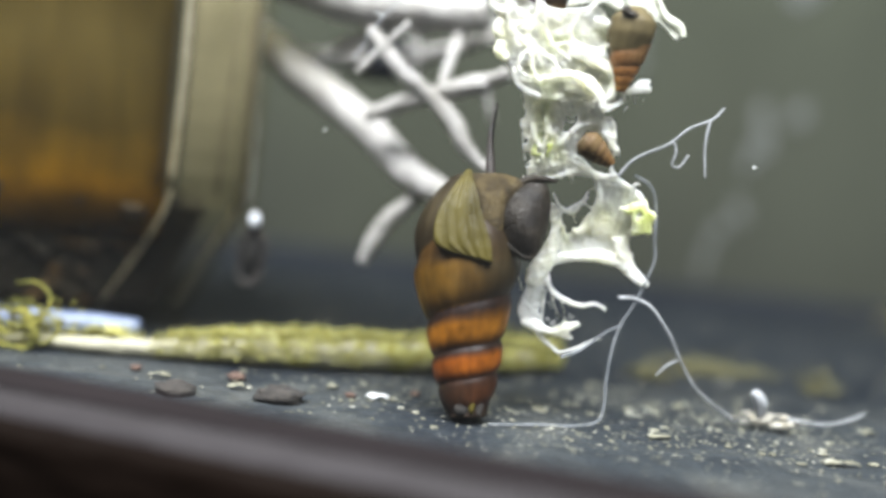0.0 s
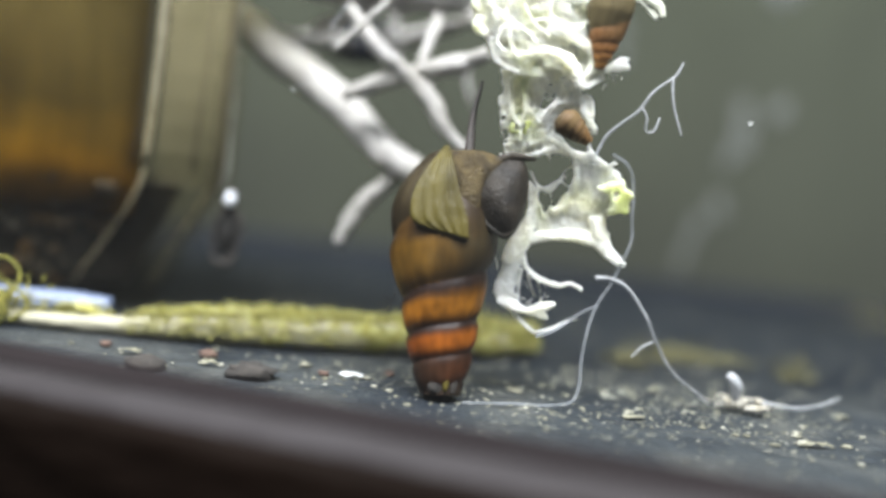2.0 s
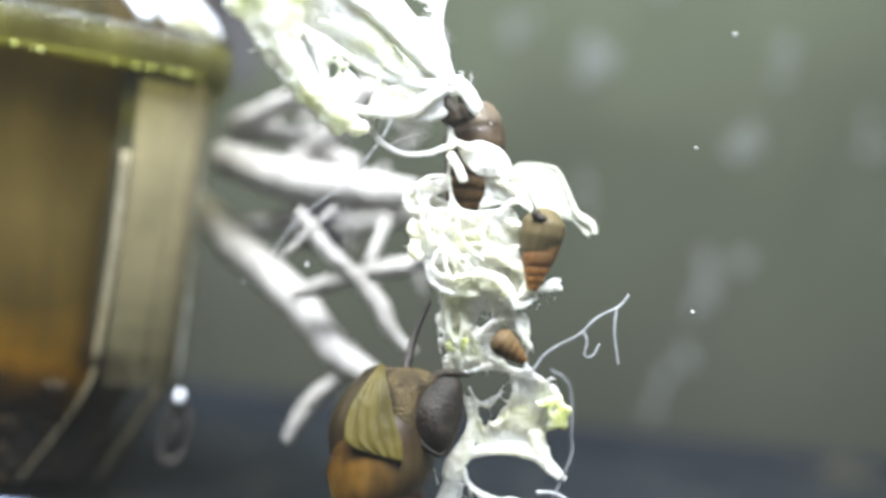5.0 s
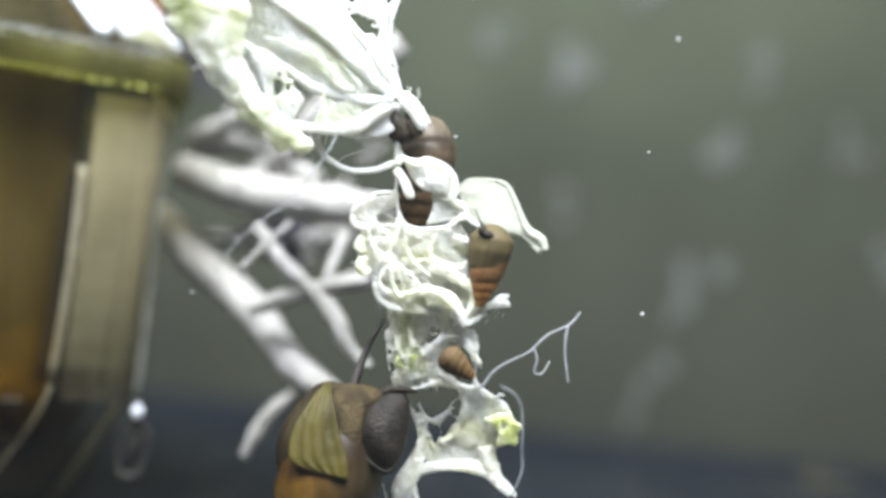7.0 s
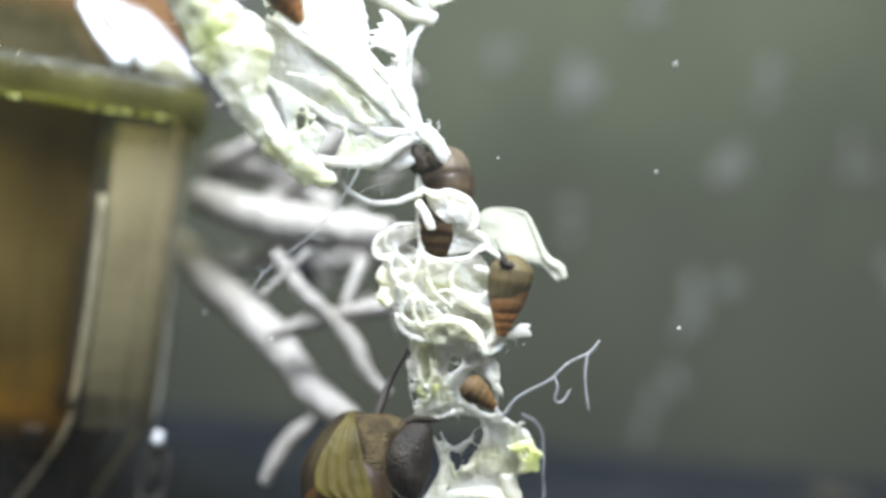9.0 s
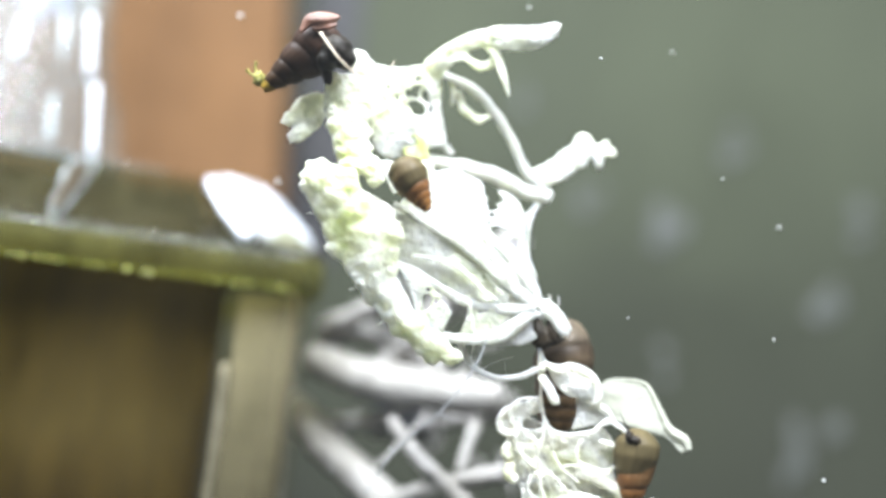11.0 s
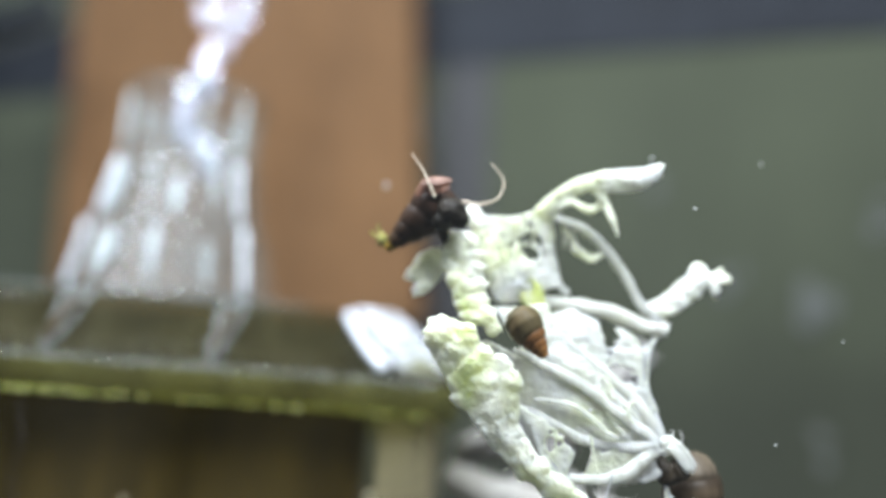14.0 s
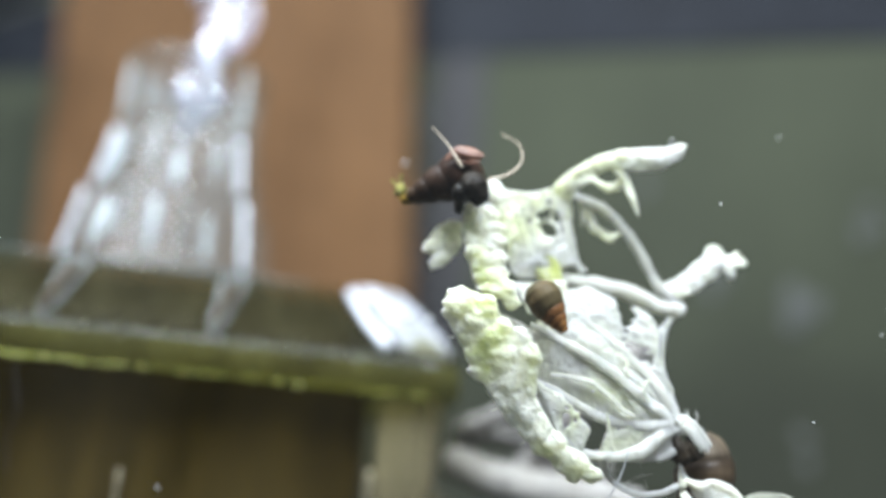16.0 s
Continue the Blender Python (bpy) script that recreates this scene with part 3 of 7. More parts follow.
structure("trim_foot", Soup().rings([[tank(u, v, z) for v, z in profile] for u in (-330, -100, 0, 100, 330)]), TRIM,
          "dark brown plastic frame under the front pane", "frame", True)
front_glass = structure("window_1", slab(-330, 330, 1.2, 3.0, 0.3, 300), GLASS, "clear front pane of the aquarium", "front pane")
front_glass.visible_shadow = False

# A board behind the filter.
board = rear_slab(-196, -66, 8, 16, 96, 262)
for i, p in enumerate(board.v):
    board.v[i] = (p[0] - 0.09 * (p[2] - 150), p[1], p[2])
tagged(part("board", board, TERRA, None, "", False), "orange-brown board hanging before the back pane", "board")

# Pale spots on the back pane.
spots = Soup()
rng = random.Random(4)
for u, z, r in ((114, 108, 4.6), (104, 82, 4.2), (98, 47, 4.5), (96, 38, 3.6), (88, 13, 3.8), (92, 22, 3.2), (108, 56, 4.0), (106, 86, 3.4), (-52, 167, 5), (62, 103, 5), (150, 60, 4),
                (140, 90, 4), (60, 66, 3), (40, 110, 4), (80, 130, 4), (20, 140, 3)):
    for k in range(3):
        spots.ball(rear(u - 14 + rng.uniform(-3, 3), 0.3, z + rng.uniform(-5, 5)), (r * rng.uniform(0.3, 0.7), 0.12, r * rng.uniform(0.4, 0.9)), 0.3, rng.random() * 9)
tagged(part("algae_spots", spots, SPOT, None, ""), "pale algae spots on the back pane", "algae", "", "stuff")

# A dark hose end with a pale rim, high at the back.
hose = thing("hose", "dark hose with a pale frayed rim hanging at the back", "hose")
part("hose_body", Soup().tube([(-221.2, 212, 184.1), (-204.5, 212, 186.9), (-192.2, 212, 189), (-186.1, 212, 195.4)], [4.5, 5, 4.5, 3.5], 12, 0.3, 3), BLACK, hose)
part("rim", Soup().tube([(-218.5, 214, 174.7), (-204.4, 214, 179.3), (-193.3, 214, 182.4), (-184.7, 214, 187.6), (-181.8, 214, 197.3)], [1.2, 1.3, 1.1, 0.9, 0.8], 8, 0.6, 4), SPOT, hose, "pale frayed rim")


# ---- the box filter ----
BOX_TURN = math.radians(19)
BX, BY = Vector((math.cos(BOX_TURN), math.sin(BOX_TURN), 0)), Vector((-math.sin(BOX_TURN), math.cos(BOX_TURN), 0))
CORNER = Vector((-24.8, 120.2, 0))
BOX_W, BOX_D = 100.0, 62.0


def box(a, b, z):
    """A place on the filter: a to the left of its near corner, b back from its front, z up."""
    return CORNER - BX * a + BY * b + Vector((0, 0, z))


def loop(inset, z, radius=4.0, steps=6):
    """The filter's rounded outline, drawn in by inset."""
    out = []
    lo, wa, wb, r = inset, BOX_W - inset, BOX_D - inset, max(radius - inset * 0.5, 2.0)
    for ca, cb, start in ((lo + r, lo + r, 180), (wa - r, lo + r, 270), (wa - r, wb - r, 0), (lo + r, wb - r, 90)):
        for k in range(steps + 1):
            w = math.radians(start + 90 * k / steps)
            out.append(box(ca + r * math.cos(w), cb + r * math.sin(w), z))
    return out


filter_box = thing("box_filter", "clear plastic box filter with brown floss, clouded by algae", "aquarium filter")
outer = [(60.0, 0.3), (45, 0.4), (30, 0.5), (20, 0.7), (17, 1.6), (2.5, 8.6), (0.6, 8.8)]
inner = [(1.8, 9.8), (3.2, 9.6), (17, 2.9), (20, 1.9), (30, 1.7), (45, 1.6), (60.0, 1.5)]
body = part("body", Soup().rings([loop(i, z) for z, i in outer + inner], caps=False), BODY_PLASTIC, filter_box, "clear plastic wall clouded with brown algae")
part("flange", Soup().rings([loop(i, z) for z, i in ((65.0, 0.0), (64.6, -0.6), (60.6, -0.8), (60.1, -0.2), (60.1, 2.2), (65.0, 2.2), (65.0, 0.0))], caps=False),
     RIM_PLASTIC, filter_box, "yellow-green tinted flange of the box")
lid = part("lid", Soup().rings([loop(i, z) for z, i in ((65.1, -0.3), (66.0, -0.3), (66.4, 0.8), (75.6, 9.0), (76.8, 10.0), (77.2, 12.0), (77.2, 24.0), (76.2, 24.0), (76.0, 12.4), (66.0, 2.6), (65.1, 2.4))], caps=False),
           LID_PLASTIC, filter_box, "bevelled clear plastic lid")
part("rim_line", Soup().tube([box(98, -0.9, 65.0), box(50, -0.9, 65.0), box(9, -0.9, 65.0), box(2.2, 1.6, 65.0), box(-0.8, 8, 65.0)], [0.1] * 5, 6), CLOUDY, lid, "pale edge of the lid")
# Moulded slots on the lid's bevel.
for a in (36.0, 60.0):
    rim = []
    for side in (-1, 1):
        line = [box(a + side * 1.6 - 0.8, 8.6, 76.0), box(a + side * 1.3, 4.6, 71.0), box(a + side * 0.7 + 0.6, 0.9, 66.9)]
        rim += line if side < 0 else line[::-1]
    slot = part("slot", Soup().tube([*rim, rim[0]], [0.16, 0.12, 0.14, 0.14, 0.2, 0.26, 0.16], 6, 0.3, a), CLOUDY, lid, "white edge of a moulded slot")
    part("slot_fill", Soup().sheet([box(a - 2.0, 7.4, 75.6), box(a - 0.9, 3.8, 71.1), box(a + 0.2, 0.3, 67.2)], [box(a + 0.2, 7.4, 75.6), box(a + 1.0, 3.8, 71.1), box(a + 1.2, 0.3, 67.2)], 12, 6, 0.3, 0.2), TAN_LIP, slot, "dark amber inside of the slot")
# The facet's white stands for light reflected off the lid's corner.
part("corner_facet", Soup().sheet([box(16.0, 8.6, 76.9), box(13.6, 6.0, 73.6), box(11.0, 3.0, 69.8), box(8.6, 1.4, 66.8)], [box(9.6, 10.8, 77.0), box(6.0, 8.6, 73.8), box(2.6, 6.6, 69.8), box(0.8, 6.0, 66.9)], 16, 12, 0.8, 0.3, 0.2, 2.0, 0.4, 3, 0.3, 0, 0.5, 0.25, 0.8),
     LID_REFLECTION, lid, "corner of the lid with its white reflection painted on")
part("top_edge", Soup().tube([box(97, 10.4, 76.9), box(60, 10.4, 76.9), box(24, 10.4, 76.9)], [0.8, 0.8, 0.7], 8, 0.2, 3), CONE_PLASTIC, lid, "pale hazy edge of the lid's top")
# White tube painting the bright reflection along the facet's left side.
part("edge", Soup().tube([box(17.2, 8.2, 76.0), box(14.9, 4.8, 71.6), box(11.0, 0.9, 66.8)], [0.9, 0.7, 1.1], 7), WHITE_GLINT, lid, "white lid edge painted as a bright reflection")

centre_a, centre_b = BOX_W / 2, BOX_D / 2


def disc(radius, z, sides=28):
    return [box(centre_a + radius * math.cos(2 * math.pi * k / sides), centre_b + radius * math.sin(2 * math.pi * k / sides), z) for k in range(sides)]


cone_steps = ((77.0, 20.5), (79.0, 18.9), (91.0, 16.4), (92.6, 15.2), (104.5, 13.0), (105.6, 12.7), (117.5, 12.3), (119.0, 12.9), (119.2, 11.6), (106.0, 11.4), (92.5, 13.8), (80.0, 17.2), (77.0, 17.8))
cone = part("cone", Soup().rings([disc(r, z) for z, r in cone_steps], caps=False), CONE_PLASTIC, filter_box, "stepped clear plastic outlet cone")
for z, r in ((78.4, 19.4), (91.4, 16.3), (105.0, 12.95), (118.6, 12.8)):
    rim = disc(r, z, 40)
    part("tier_ring", Soup().tube(rim + rim[:1], [0.34] * 41, 6, 0, 0, 1), CONE_PLASTIC, cone, "moulded ring of the cone")
# Ribs laid on the cone to paint the light its sides catch.
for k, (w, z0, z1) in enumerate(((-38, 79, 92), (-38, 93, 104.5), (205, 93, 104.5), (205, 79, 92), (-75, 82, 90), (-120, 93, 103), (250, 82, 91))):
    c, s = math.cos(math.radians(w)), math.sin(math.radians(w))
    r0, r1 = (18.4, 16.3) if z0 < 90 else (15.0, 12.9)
    part("rib", Soup().tube([box(centre_a - c * r0, centre_b + s * r0, z0), box(centre_a - c * r1, centre_b + s * r1, z1)], [0.6, 0.55], 8), WHITE_GLINT if k < 4 else CONE_PLASTIC, cone, "rib painted for light caught in the cone")
# Pale ribs painting edge glints of the upper tier.
for w, z0, z1, r, size in ((-38, 106, 118, 12.5, 0.8), (205, 106, 118, 12.5, 0.8), (-70, 107, 116, 12.2, 0.5), (240, 108, 115, 12.2, 0.6)):
    c, s = math.cos(math.radians(w)), math.sin(math.radians(w))
    part("rib", Soup().tube([box(centre_a - c * r, centre_b + s * r, z0), box(centre_a - c * r, centre_b + s * r, (z0 + z1) / 2), box(centre_a - c * r, centre_b + s * r, z1)], [size * 0.8, size, size * 0.7], 8), CLOUDY, cone, "cloudy rib painted as an edge glint of the cone")
# Pale streaks added as glints across the cone's face.
for w, z0, z1, size in ((-58, 94, 103, 0.7), (-84, 93, 100, 1.0), (-104, 95, 104, 0.6), (-136, 93, 102, 0.9), (228, 94, 103, 0.8), (-62, 80, 88, 0.8), (-92, 80, 90, 1.1), (-118, 82, 89, 0.7), (236, 80, 90, 0.9)):
    c, s = math.cos(math.radians(w)), math.sin(math.radians(w))
    r0, r1 = (18.2, 16.6) if z0 < 90 else (14.9, 13.2)
    part("glint_streak", Soup().tube([box(centre_a - c * r0, centre_b + s * r0, z0), box(centre_a - c * (r0 + r1) / 2, centre_b + s * (r0 + r1) / 2, (z0 + z1) / 2), box(centre_a - c * r1, centre_b + s * r1, z1)], [size * 0.6, size, size * 0.4], 8), CLOUDY, cone, "pale streak painted as a glint on the cone")
part("uplift_tube", Soup().rings([disc(r, z, 16) for z, r in ((20, 6.0), (76.8, 6.0), (76.8, 5.0), (20, 5.0))], caps=False), CONE_PLASTIC, filter_box, "clear uplift tube")

# Filling: floss over gravel, with sludge behind.
def block_loop(a0, a1, b0, b1, z, steps=24):
    """A rectangle's outline on the filter's plan."""
    c = [(a0, b0), (a1, b0), (a1, b1), (a0, b1)]
    return [box(c[k][0] + (c[(k + 1) % 4][0] - c[k][0]) * i / steps, c[k][1] + (c[(k + 1) % 4][1] - c[k][1]) * i / steps, z) for k in range(4) for i in range(steps)]


loops = []
for z, i in ((12.5, 9.5), (14, 8.0), (17.5, 5.6), (21, 4.6), (26, 4.4), (30, 4.6), (34, 5.0), (40, 5.8), (50, 6.4), (62, 7.0), (74.4, 11.8)):
    loops.append([p + BY * (1.1 * noise.noise(p * 0.12) + 0.5 * noise.noise(p * 0.4)) for p in block_loop(13 if z < 70 else 19, 97 if z < 70 else 90, i, 55, z)])
part("filter_floss", Soup().rings(loops), FLOSS, filter_box, "brown filter floss with an amber layer of dirt, flange shadow painted in at the top")
pebbles = Soup()
rng = random.Random(11)
for k in range(640):
    z = rng.uniform(3.2, 20)
    deep = 5.2 + (20 - z) * 0.37 if z < 17 else 4.6
    r = rng.uniform(1.0, 2.6)
    pebbles.ball(box(rng.uniform(13.5 + max(0, 17 - z) * 0.45, 92), deep + rng.uniform(1.4, 5) + r * 0.3, z), (r, r * rng.uniform(0.6, 1), r * rng.uniform(0.5, 0.9)), 0.35, rng.random() * 50, 5, 7)
tagged(part("gravel", pebbles, GRAVEL, filter_box, "dark brown gravel under the floss"), kind="stuff")
part("bed", Soup().rings([[box(a, i, z), box(94, i, z), box(94, 54, z), box(a, 54, z)] for z, i, a in ((18, 8.6, 7), (3.4, 12.6, 13))]), SLUDGE, filter_box, "dark sludge under the gravel", False)
# The corner's cloudy film fades to the foot in bands, painting light from above.
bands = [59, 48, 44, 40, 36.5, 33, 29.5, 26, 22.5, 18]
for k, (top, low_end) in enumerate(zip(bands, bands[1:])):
    film = CORNER_PLASTIC if k == 0 else clear_plastic("corner_light_falloff", (0.93, 0.92, 0.84), 0.29 - 0.031 * k, (0.60, 0.57, 0.45), 12, gloss=0.03)
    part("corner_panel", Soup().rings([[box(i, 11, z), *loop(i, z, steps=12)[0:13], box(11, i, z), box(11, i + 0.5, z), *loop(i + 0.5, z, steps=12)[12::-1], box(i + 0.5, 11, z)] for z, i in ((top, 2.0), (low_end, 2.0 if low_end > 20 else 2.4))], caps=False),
         film, filter_box, "cloudy corner of the box, with light fading to the foot painted in")
part("flange_edge", Soup().tube([box(98, -0.7, 60.2), box(50, -0.7, 60.2), box(9, -0.7, 60.2), box(2.4, 1.8, 60.2), box(-0.6, 8, 60.2)], [0.28] * 5, 7, 0.3), YELLOW_EDGE, filter_box, "yellow-green edge of the flange")
# Upright ribs and folds of the near corner; the two at its edge follow the box's taper to its foot.
for a, b, z0, z1, r, mat, label in ((11.8, 1.8, 49, 20.5, 0.6, CREAM, "cream upright rib"), (46.5, 1.6, 46, 24, 0.35, CREAM, "cream upright rib"), (13.2, 2.2, 50, 21, 0.3, SPONGE, "dark crease beside the rib"), (5.6, 3.4, 58, 20, 0.35, CORNER_HAZE, "cloudy fold")):
    part("corner_rib", Soup().tube([box(a, b, z0), box(a, b + 0.2, (z0 + z1) / 2), box(a + 0.6, b + 0.8, z1)], [r, r, r * 0.8], 6, 0.15), mat, filter_box, label)
for a, b, r, mat, label in ((2.8, 6.4, 0.42, CREAM, "cream edge of the box"), (1.9, 8.4, 0.3, SPONGE, "olive-brown edge of the box"), (1.4, 11.0, 0.55, CLOUDY, "cloudy edge of the box")):
    part("corner_edge", Soup().tube([box(a, b, 60), box(a, b, 40), box(a, b, 21), box(a + 0.8, b + 0.6, 17.5), box(a + 4, b + 2.4, 11), box(a + 8, b + 4.4, 3)], [r, r, r, r * 0.7, r * 0.3, r * 0.15], 7, 0.12), mat, filter_box, label)
part("corner_rib", Soup().tube([box(12.2, 2.6, 21), box(12.8, 3.0, 18), box(15.2, 5.4, 12.5), box(16.6, 6.8, 10), box(20.5, 9.6, 3.0)], [0.26, 0.28, 0.12, 0.16, 0.10], 6, 0.5, 4), CREAM, filter_box, "crinkled cream seam down the foot of the box")
# A small white bead stands for the glint at the corner.
part("corner_bead", Soup().ball(box(1.2, 1.8, 17.2), (0.7, 0.6, 1.0), 0.2, 2), WHITE_GLINT, filter_box, "white bead painted as a glint on the box corner")
part("foot_loop", Soup().tube([(-26.5, 122, 16.8), (-25, 122, 14.3), (-25.1, 122, 11.1), (-26, 122, 8.6), (-27.7, 122, 8.5), (-28.5, 122, 10.6), (-28.3, 122, 13.7), (-26.5, 122, 16.8)], [0.3, 0.4, 0.35, 0.6, 0.5, 0.25, 0.25, 0.3], 8, 0.3, 2), PELLET, filter_box, "brown looped clip at the box's foot")
part("foot_core", Soup().ball((-27, 123, 12.7), (1.6, 1.2, 3.6), 0.2, 5), SLUDGE, filter_box, "dark plug in the looped clip")
part("foot_rail", Soup().tube([(-66, 112.4, 2.0), (-49.3, 113, 2.1), (-43, 113, 2.3), (-38.4, 113.2, 2.3)], [1.6, 1.6, 1.5, 1.2], 8), RAIL, filter_box, "pale blue foot of the box")
row = Soup()
for k in range(150):
    a = rng.choice((rng.uniform(3, 92), rng.gauss(62, 6), rng.gauss(80, 7)))
    row.ball(box(a, -1.2, 60.0 + rng.uniform(-0.2, 0.2)), (rng.uniform(0.08, 0.40) * rng.uniform(0.4, 1.0),) * 3, 0.1, k, 5, 7)
tagged(part("trapped_bubbles", row, DOTS, filter_box, "tiny air bubbles under the flange"), kind="stuff")


# ---- the decayed leaf ----
leaf = thing("leaf", "rotting pale leaf eaten to a ragged skeleton, hanging beside the filter", "leaf")


def vein(pts, rad):
    part("vein", Soup().tube([Vector(p) - Vector((0, 0.1, 0)) for p in pts], rad, 12, 0.3, len(leaf.children), 8, 0.6), RIB, leaf, "thick white leaf vein")


def hang(soup, low_z=19.0, high_z=32.0, back=0.028):
    """Let what hangs below high_z swing back, away from the front pane."""
    pivot = Vector((-1.8, 0, 22.8))
    for i, p in enumerate(soup.v):
        u = min(max((high_z - p[2]) / (high_z - low_z), 0), 1)
        soup.v[i] = tuple(pivot + (Vector(p) - pivot) * (1 + back * u * u * (3 - 2 * u)))
    return soup


def fringe(soup, count, low_corner, high_corner, length):
    """Fine torn fibres."""
    for k in range(count):
        a = Vector([rng.uniform(p, q) for p, q in zip(low_corner, high_corner)])
        d = Vector((rng.uniform(-1, 1), rng.uniform(-0.6, 0.3), rng.uniform(-1, 1))).normalized() * rng.uniform(0.4, 1) * length
        soup.tube([a, a + d * 0.5 + Vector((0, 0, rng.uniform(-0.3, 0.3))), a + d], [0.09, 0.08, 0.04], 5, 0.3, k, 3)


def quilt(soup, one, two, rows, cols, deep, seed):
    """Blistered skin between two lines: overlapping pillows in staggered rows."""
    r = random.Random(seed)
    a, b = spline(one, 8), spline(two, 8)
    soup.sheet(one, two, 8 * rows, 8 * cols, thick=0.5, wave=0.2, seed=seed, bulge=deep * 0.5, puff=deep * 0.5, puff_freq=0.5)
    for i in range(rows):
        for j in range(cols):
            u = (i + 0.5 + (0.35 if j % 2 else -0.1) + r.uniform(-0.15, 0.15)) / rows
            w = (j + 0.5 + r.uniform(-0.12, 0.12)) / cols
            u = min(max(u, 0.03), 0.97)
            p, q = along(a, u), along(b, u)
            run = (along(a, min(1, u + 0.04)) - along(a, max(0, u - 0.04))).normalized()
            across = (q - p).normalized()
            out = run.cross(across).normalized()
            long_half = (a[-1] - a[0]).length / rows * r.uniform(0.55, 0.75)
            wide_half = (q - p).length / cols * r.uniform(0.5, 0.66)
            turn = Matrix((across, out, across.cross(out))).transposed()
            soup.ball(p.lerp(q, w) - Vector((0, deep * 0.5 * math.sin(math.pi * w), 0)), (wide_half * r.uniform(0.8, 1.5), deep * r.uniform(0.25, 0.5), long_half * r.uniform(0.7, 1.3)), 0.35, seed + i * 3 + j, 9, 14, turn, 1.3)


rng = random.Random(21)
# Lower half: films of skin stretched between straps, round large gaps.
low = Soup()
low.sheet([(5.5, 95.2, 34.9), (6.2, 95.2, 33.3), (5.9, 95.1, 31.7), (6.8, 95.1, 30.1), (6.4, 95.1, 28.5), (7.3, 95, 27.3), (7, 95, 25.9)],
    [(8.8, 95.2, 35), (8.7, 95.2, 32.6), (9.2, 95.1, 30.9), (10.2, 95, 28.8), (10.9, 95, 26.7)], 40, 20, thick=0.34, wave=0.35, holes=0.36, seed=1, ragged=0.55, puff=0.6, puff_freq=0.45, bulge=0)
low.sheet([(8.9, 95.4, 34.5), (9.4, 95.4, 32.7), (9.7, 95.4, 31.2)],
    [(12.2, 95.4, 33.9), (10.9, 95.4, 32.2), (10.6, 95.4, 29.8)], 20, 14, thick=0.34, wave=0.35, holes=0.25, seed=2, ragged=0, puff=0.4, puff_freq=0.45, bulge=0)
low.sheet([(7.4, 95.6, 35.2), (7.2, 95.6, 32.5), (7.4, 95.6, 29.4), (7.6, 95.6, 26.1)],
    [(11.5, 95.6, 34.7), (10.5, 95.6, 32.2), (10.4, 95.6, 29.1), (11.3, 95.6, 26.8)], 40, 22, thick=0.34, wave=0.35, holes=0.28, seed=3, ragged=0.3, puff=0.6, puff_freq=0.45, bulge=0)
low.sheet([(10.3, 94.9, 34.6), (11.9, 94.9, 33), (13.3, 94.9, 31.9)],
    [(13.6, 94.9, 34.9), (14.7, 94.9, 32.6), (15.9, 94.9, 30.3)], 24, 16, thick=0.34, wave=0.35, holes=0.4, seed=4, ragged=0.35, puff=0.5, puff_freq=0.45, bulge=0)
low.sheet([(10.5, 94.6, 29.2), (11, 94.6, 27.4), (12.6, 94.6, 26.9)],
    [(12.7, 94.6, 28.8), (14.3, 94.6, 27.5), (16.5, 94.6, 27.1)], 22, 14, thick=0.34, wave=0.35, holes=2, seed=5, ragged=0.3, puff=0.4, puff_freq=0.45, bulge=0)
low.sheet([(10.1, 94.9, 24), (10.6, 94.9, 22), (10.4, 94.9, 19.2)],
    [(11.2, 94.9, 23.2), (11.8, 94.9, 20.9), (12.2, 94.9, 19.4)], 18, 10, thick=0.34, wave=0.35, holes=2, seed=6, ragged=0.2, puff=0.2, puff_freq=0.45, bulge=0)
low.limb([(5.8, 95, 34.7), (6.6, 95, 32.4), (6.4, 95, 29.7), (7.4, 95, 26.4)], [0.10, 0.15, 0.15, 0.10], 0.6, 0.7)
low.limb([(9.7, 94.6, 31.5), (8.7, 94.6, 30.1), (9.4, 94.6, 28.5), (8.6, 94.6, 26.6)], [0.20, 0.25, 0.20, 0.15], 0.6, 0.6)
low.limb([(7, 94.6, 27.8), (8.3, 94.6, 28.4), (9.9, 94.6, 27.8), (10.9, 94.6, 28.4)], [0.15, 0.20, 0.20, 0.15], 0.6, 0.6)
low.limb([(9.6, 94.8, 34.9), (10.4, 94.8, 33.1), (10.2, 94.8, 31.5)], [0.20, 0.20, 0.15], 0.6, 0.5)
low.limb([(8.4, 94.4, 35.2), (8.4, 94.4, 32.9), (8.8, 94.4, 31.2), (8.4, 94.4, 29.9)], [0.30, 0.35, 0.30, 0.15], 0.6, 0.22)
low.limb([(6.9, 94.5, 34.3), (7, 94.5, 32.5), (7.5, 94.5, 30.4), (8.3, 94.5, 29.6)], [0.30, 0.25, 0.30, 0.20], 0.6, 0.22)
low.limb([(10.9, 94.2, 35.4), (11.9, 94.2, 34.1), (11.9, 94.2, 32.4)], [0.40, 0.45, 0.20], 0.6, 0.22)
low.limb([(12.9, 93.9, 35.2), (13.9, 93.9, 33.5), (14.6, 93.9, 32.1), (15.5, 93.9, 30.8), (16.2, 93.9, 30.1), (16.4, 93.9, 29.2)], [0.45, 0.40, 0.40, 0.35, 0.25, 0.10], 0.6, 0.5)
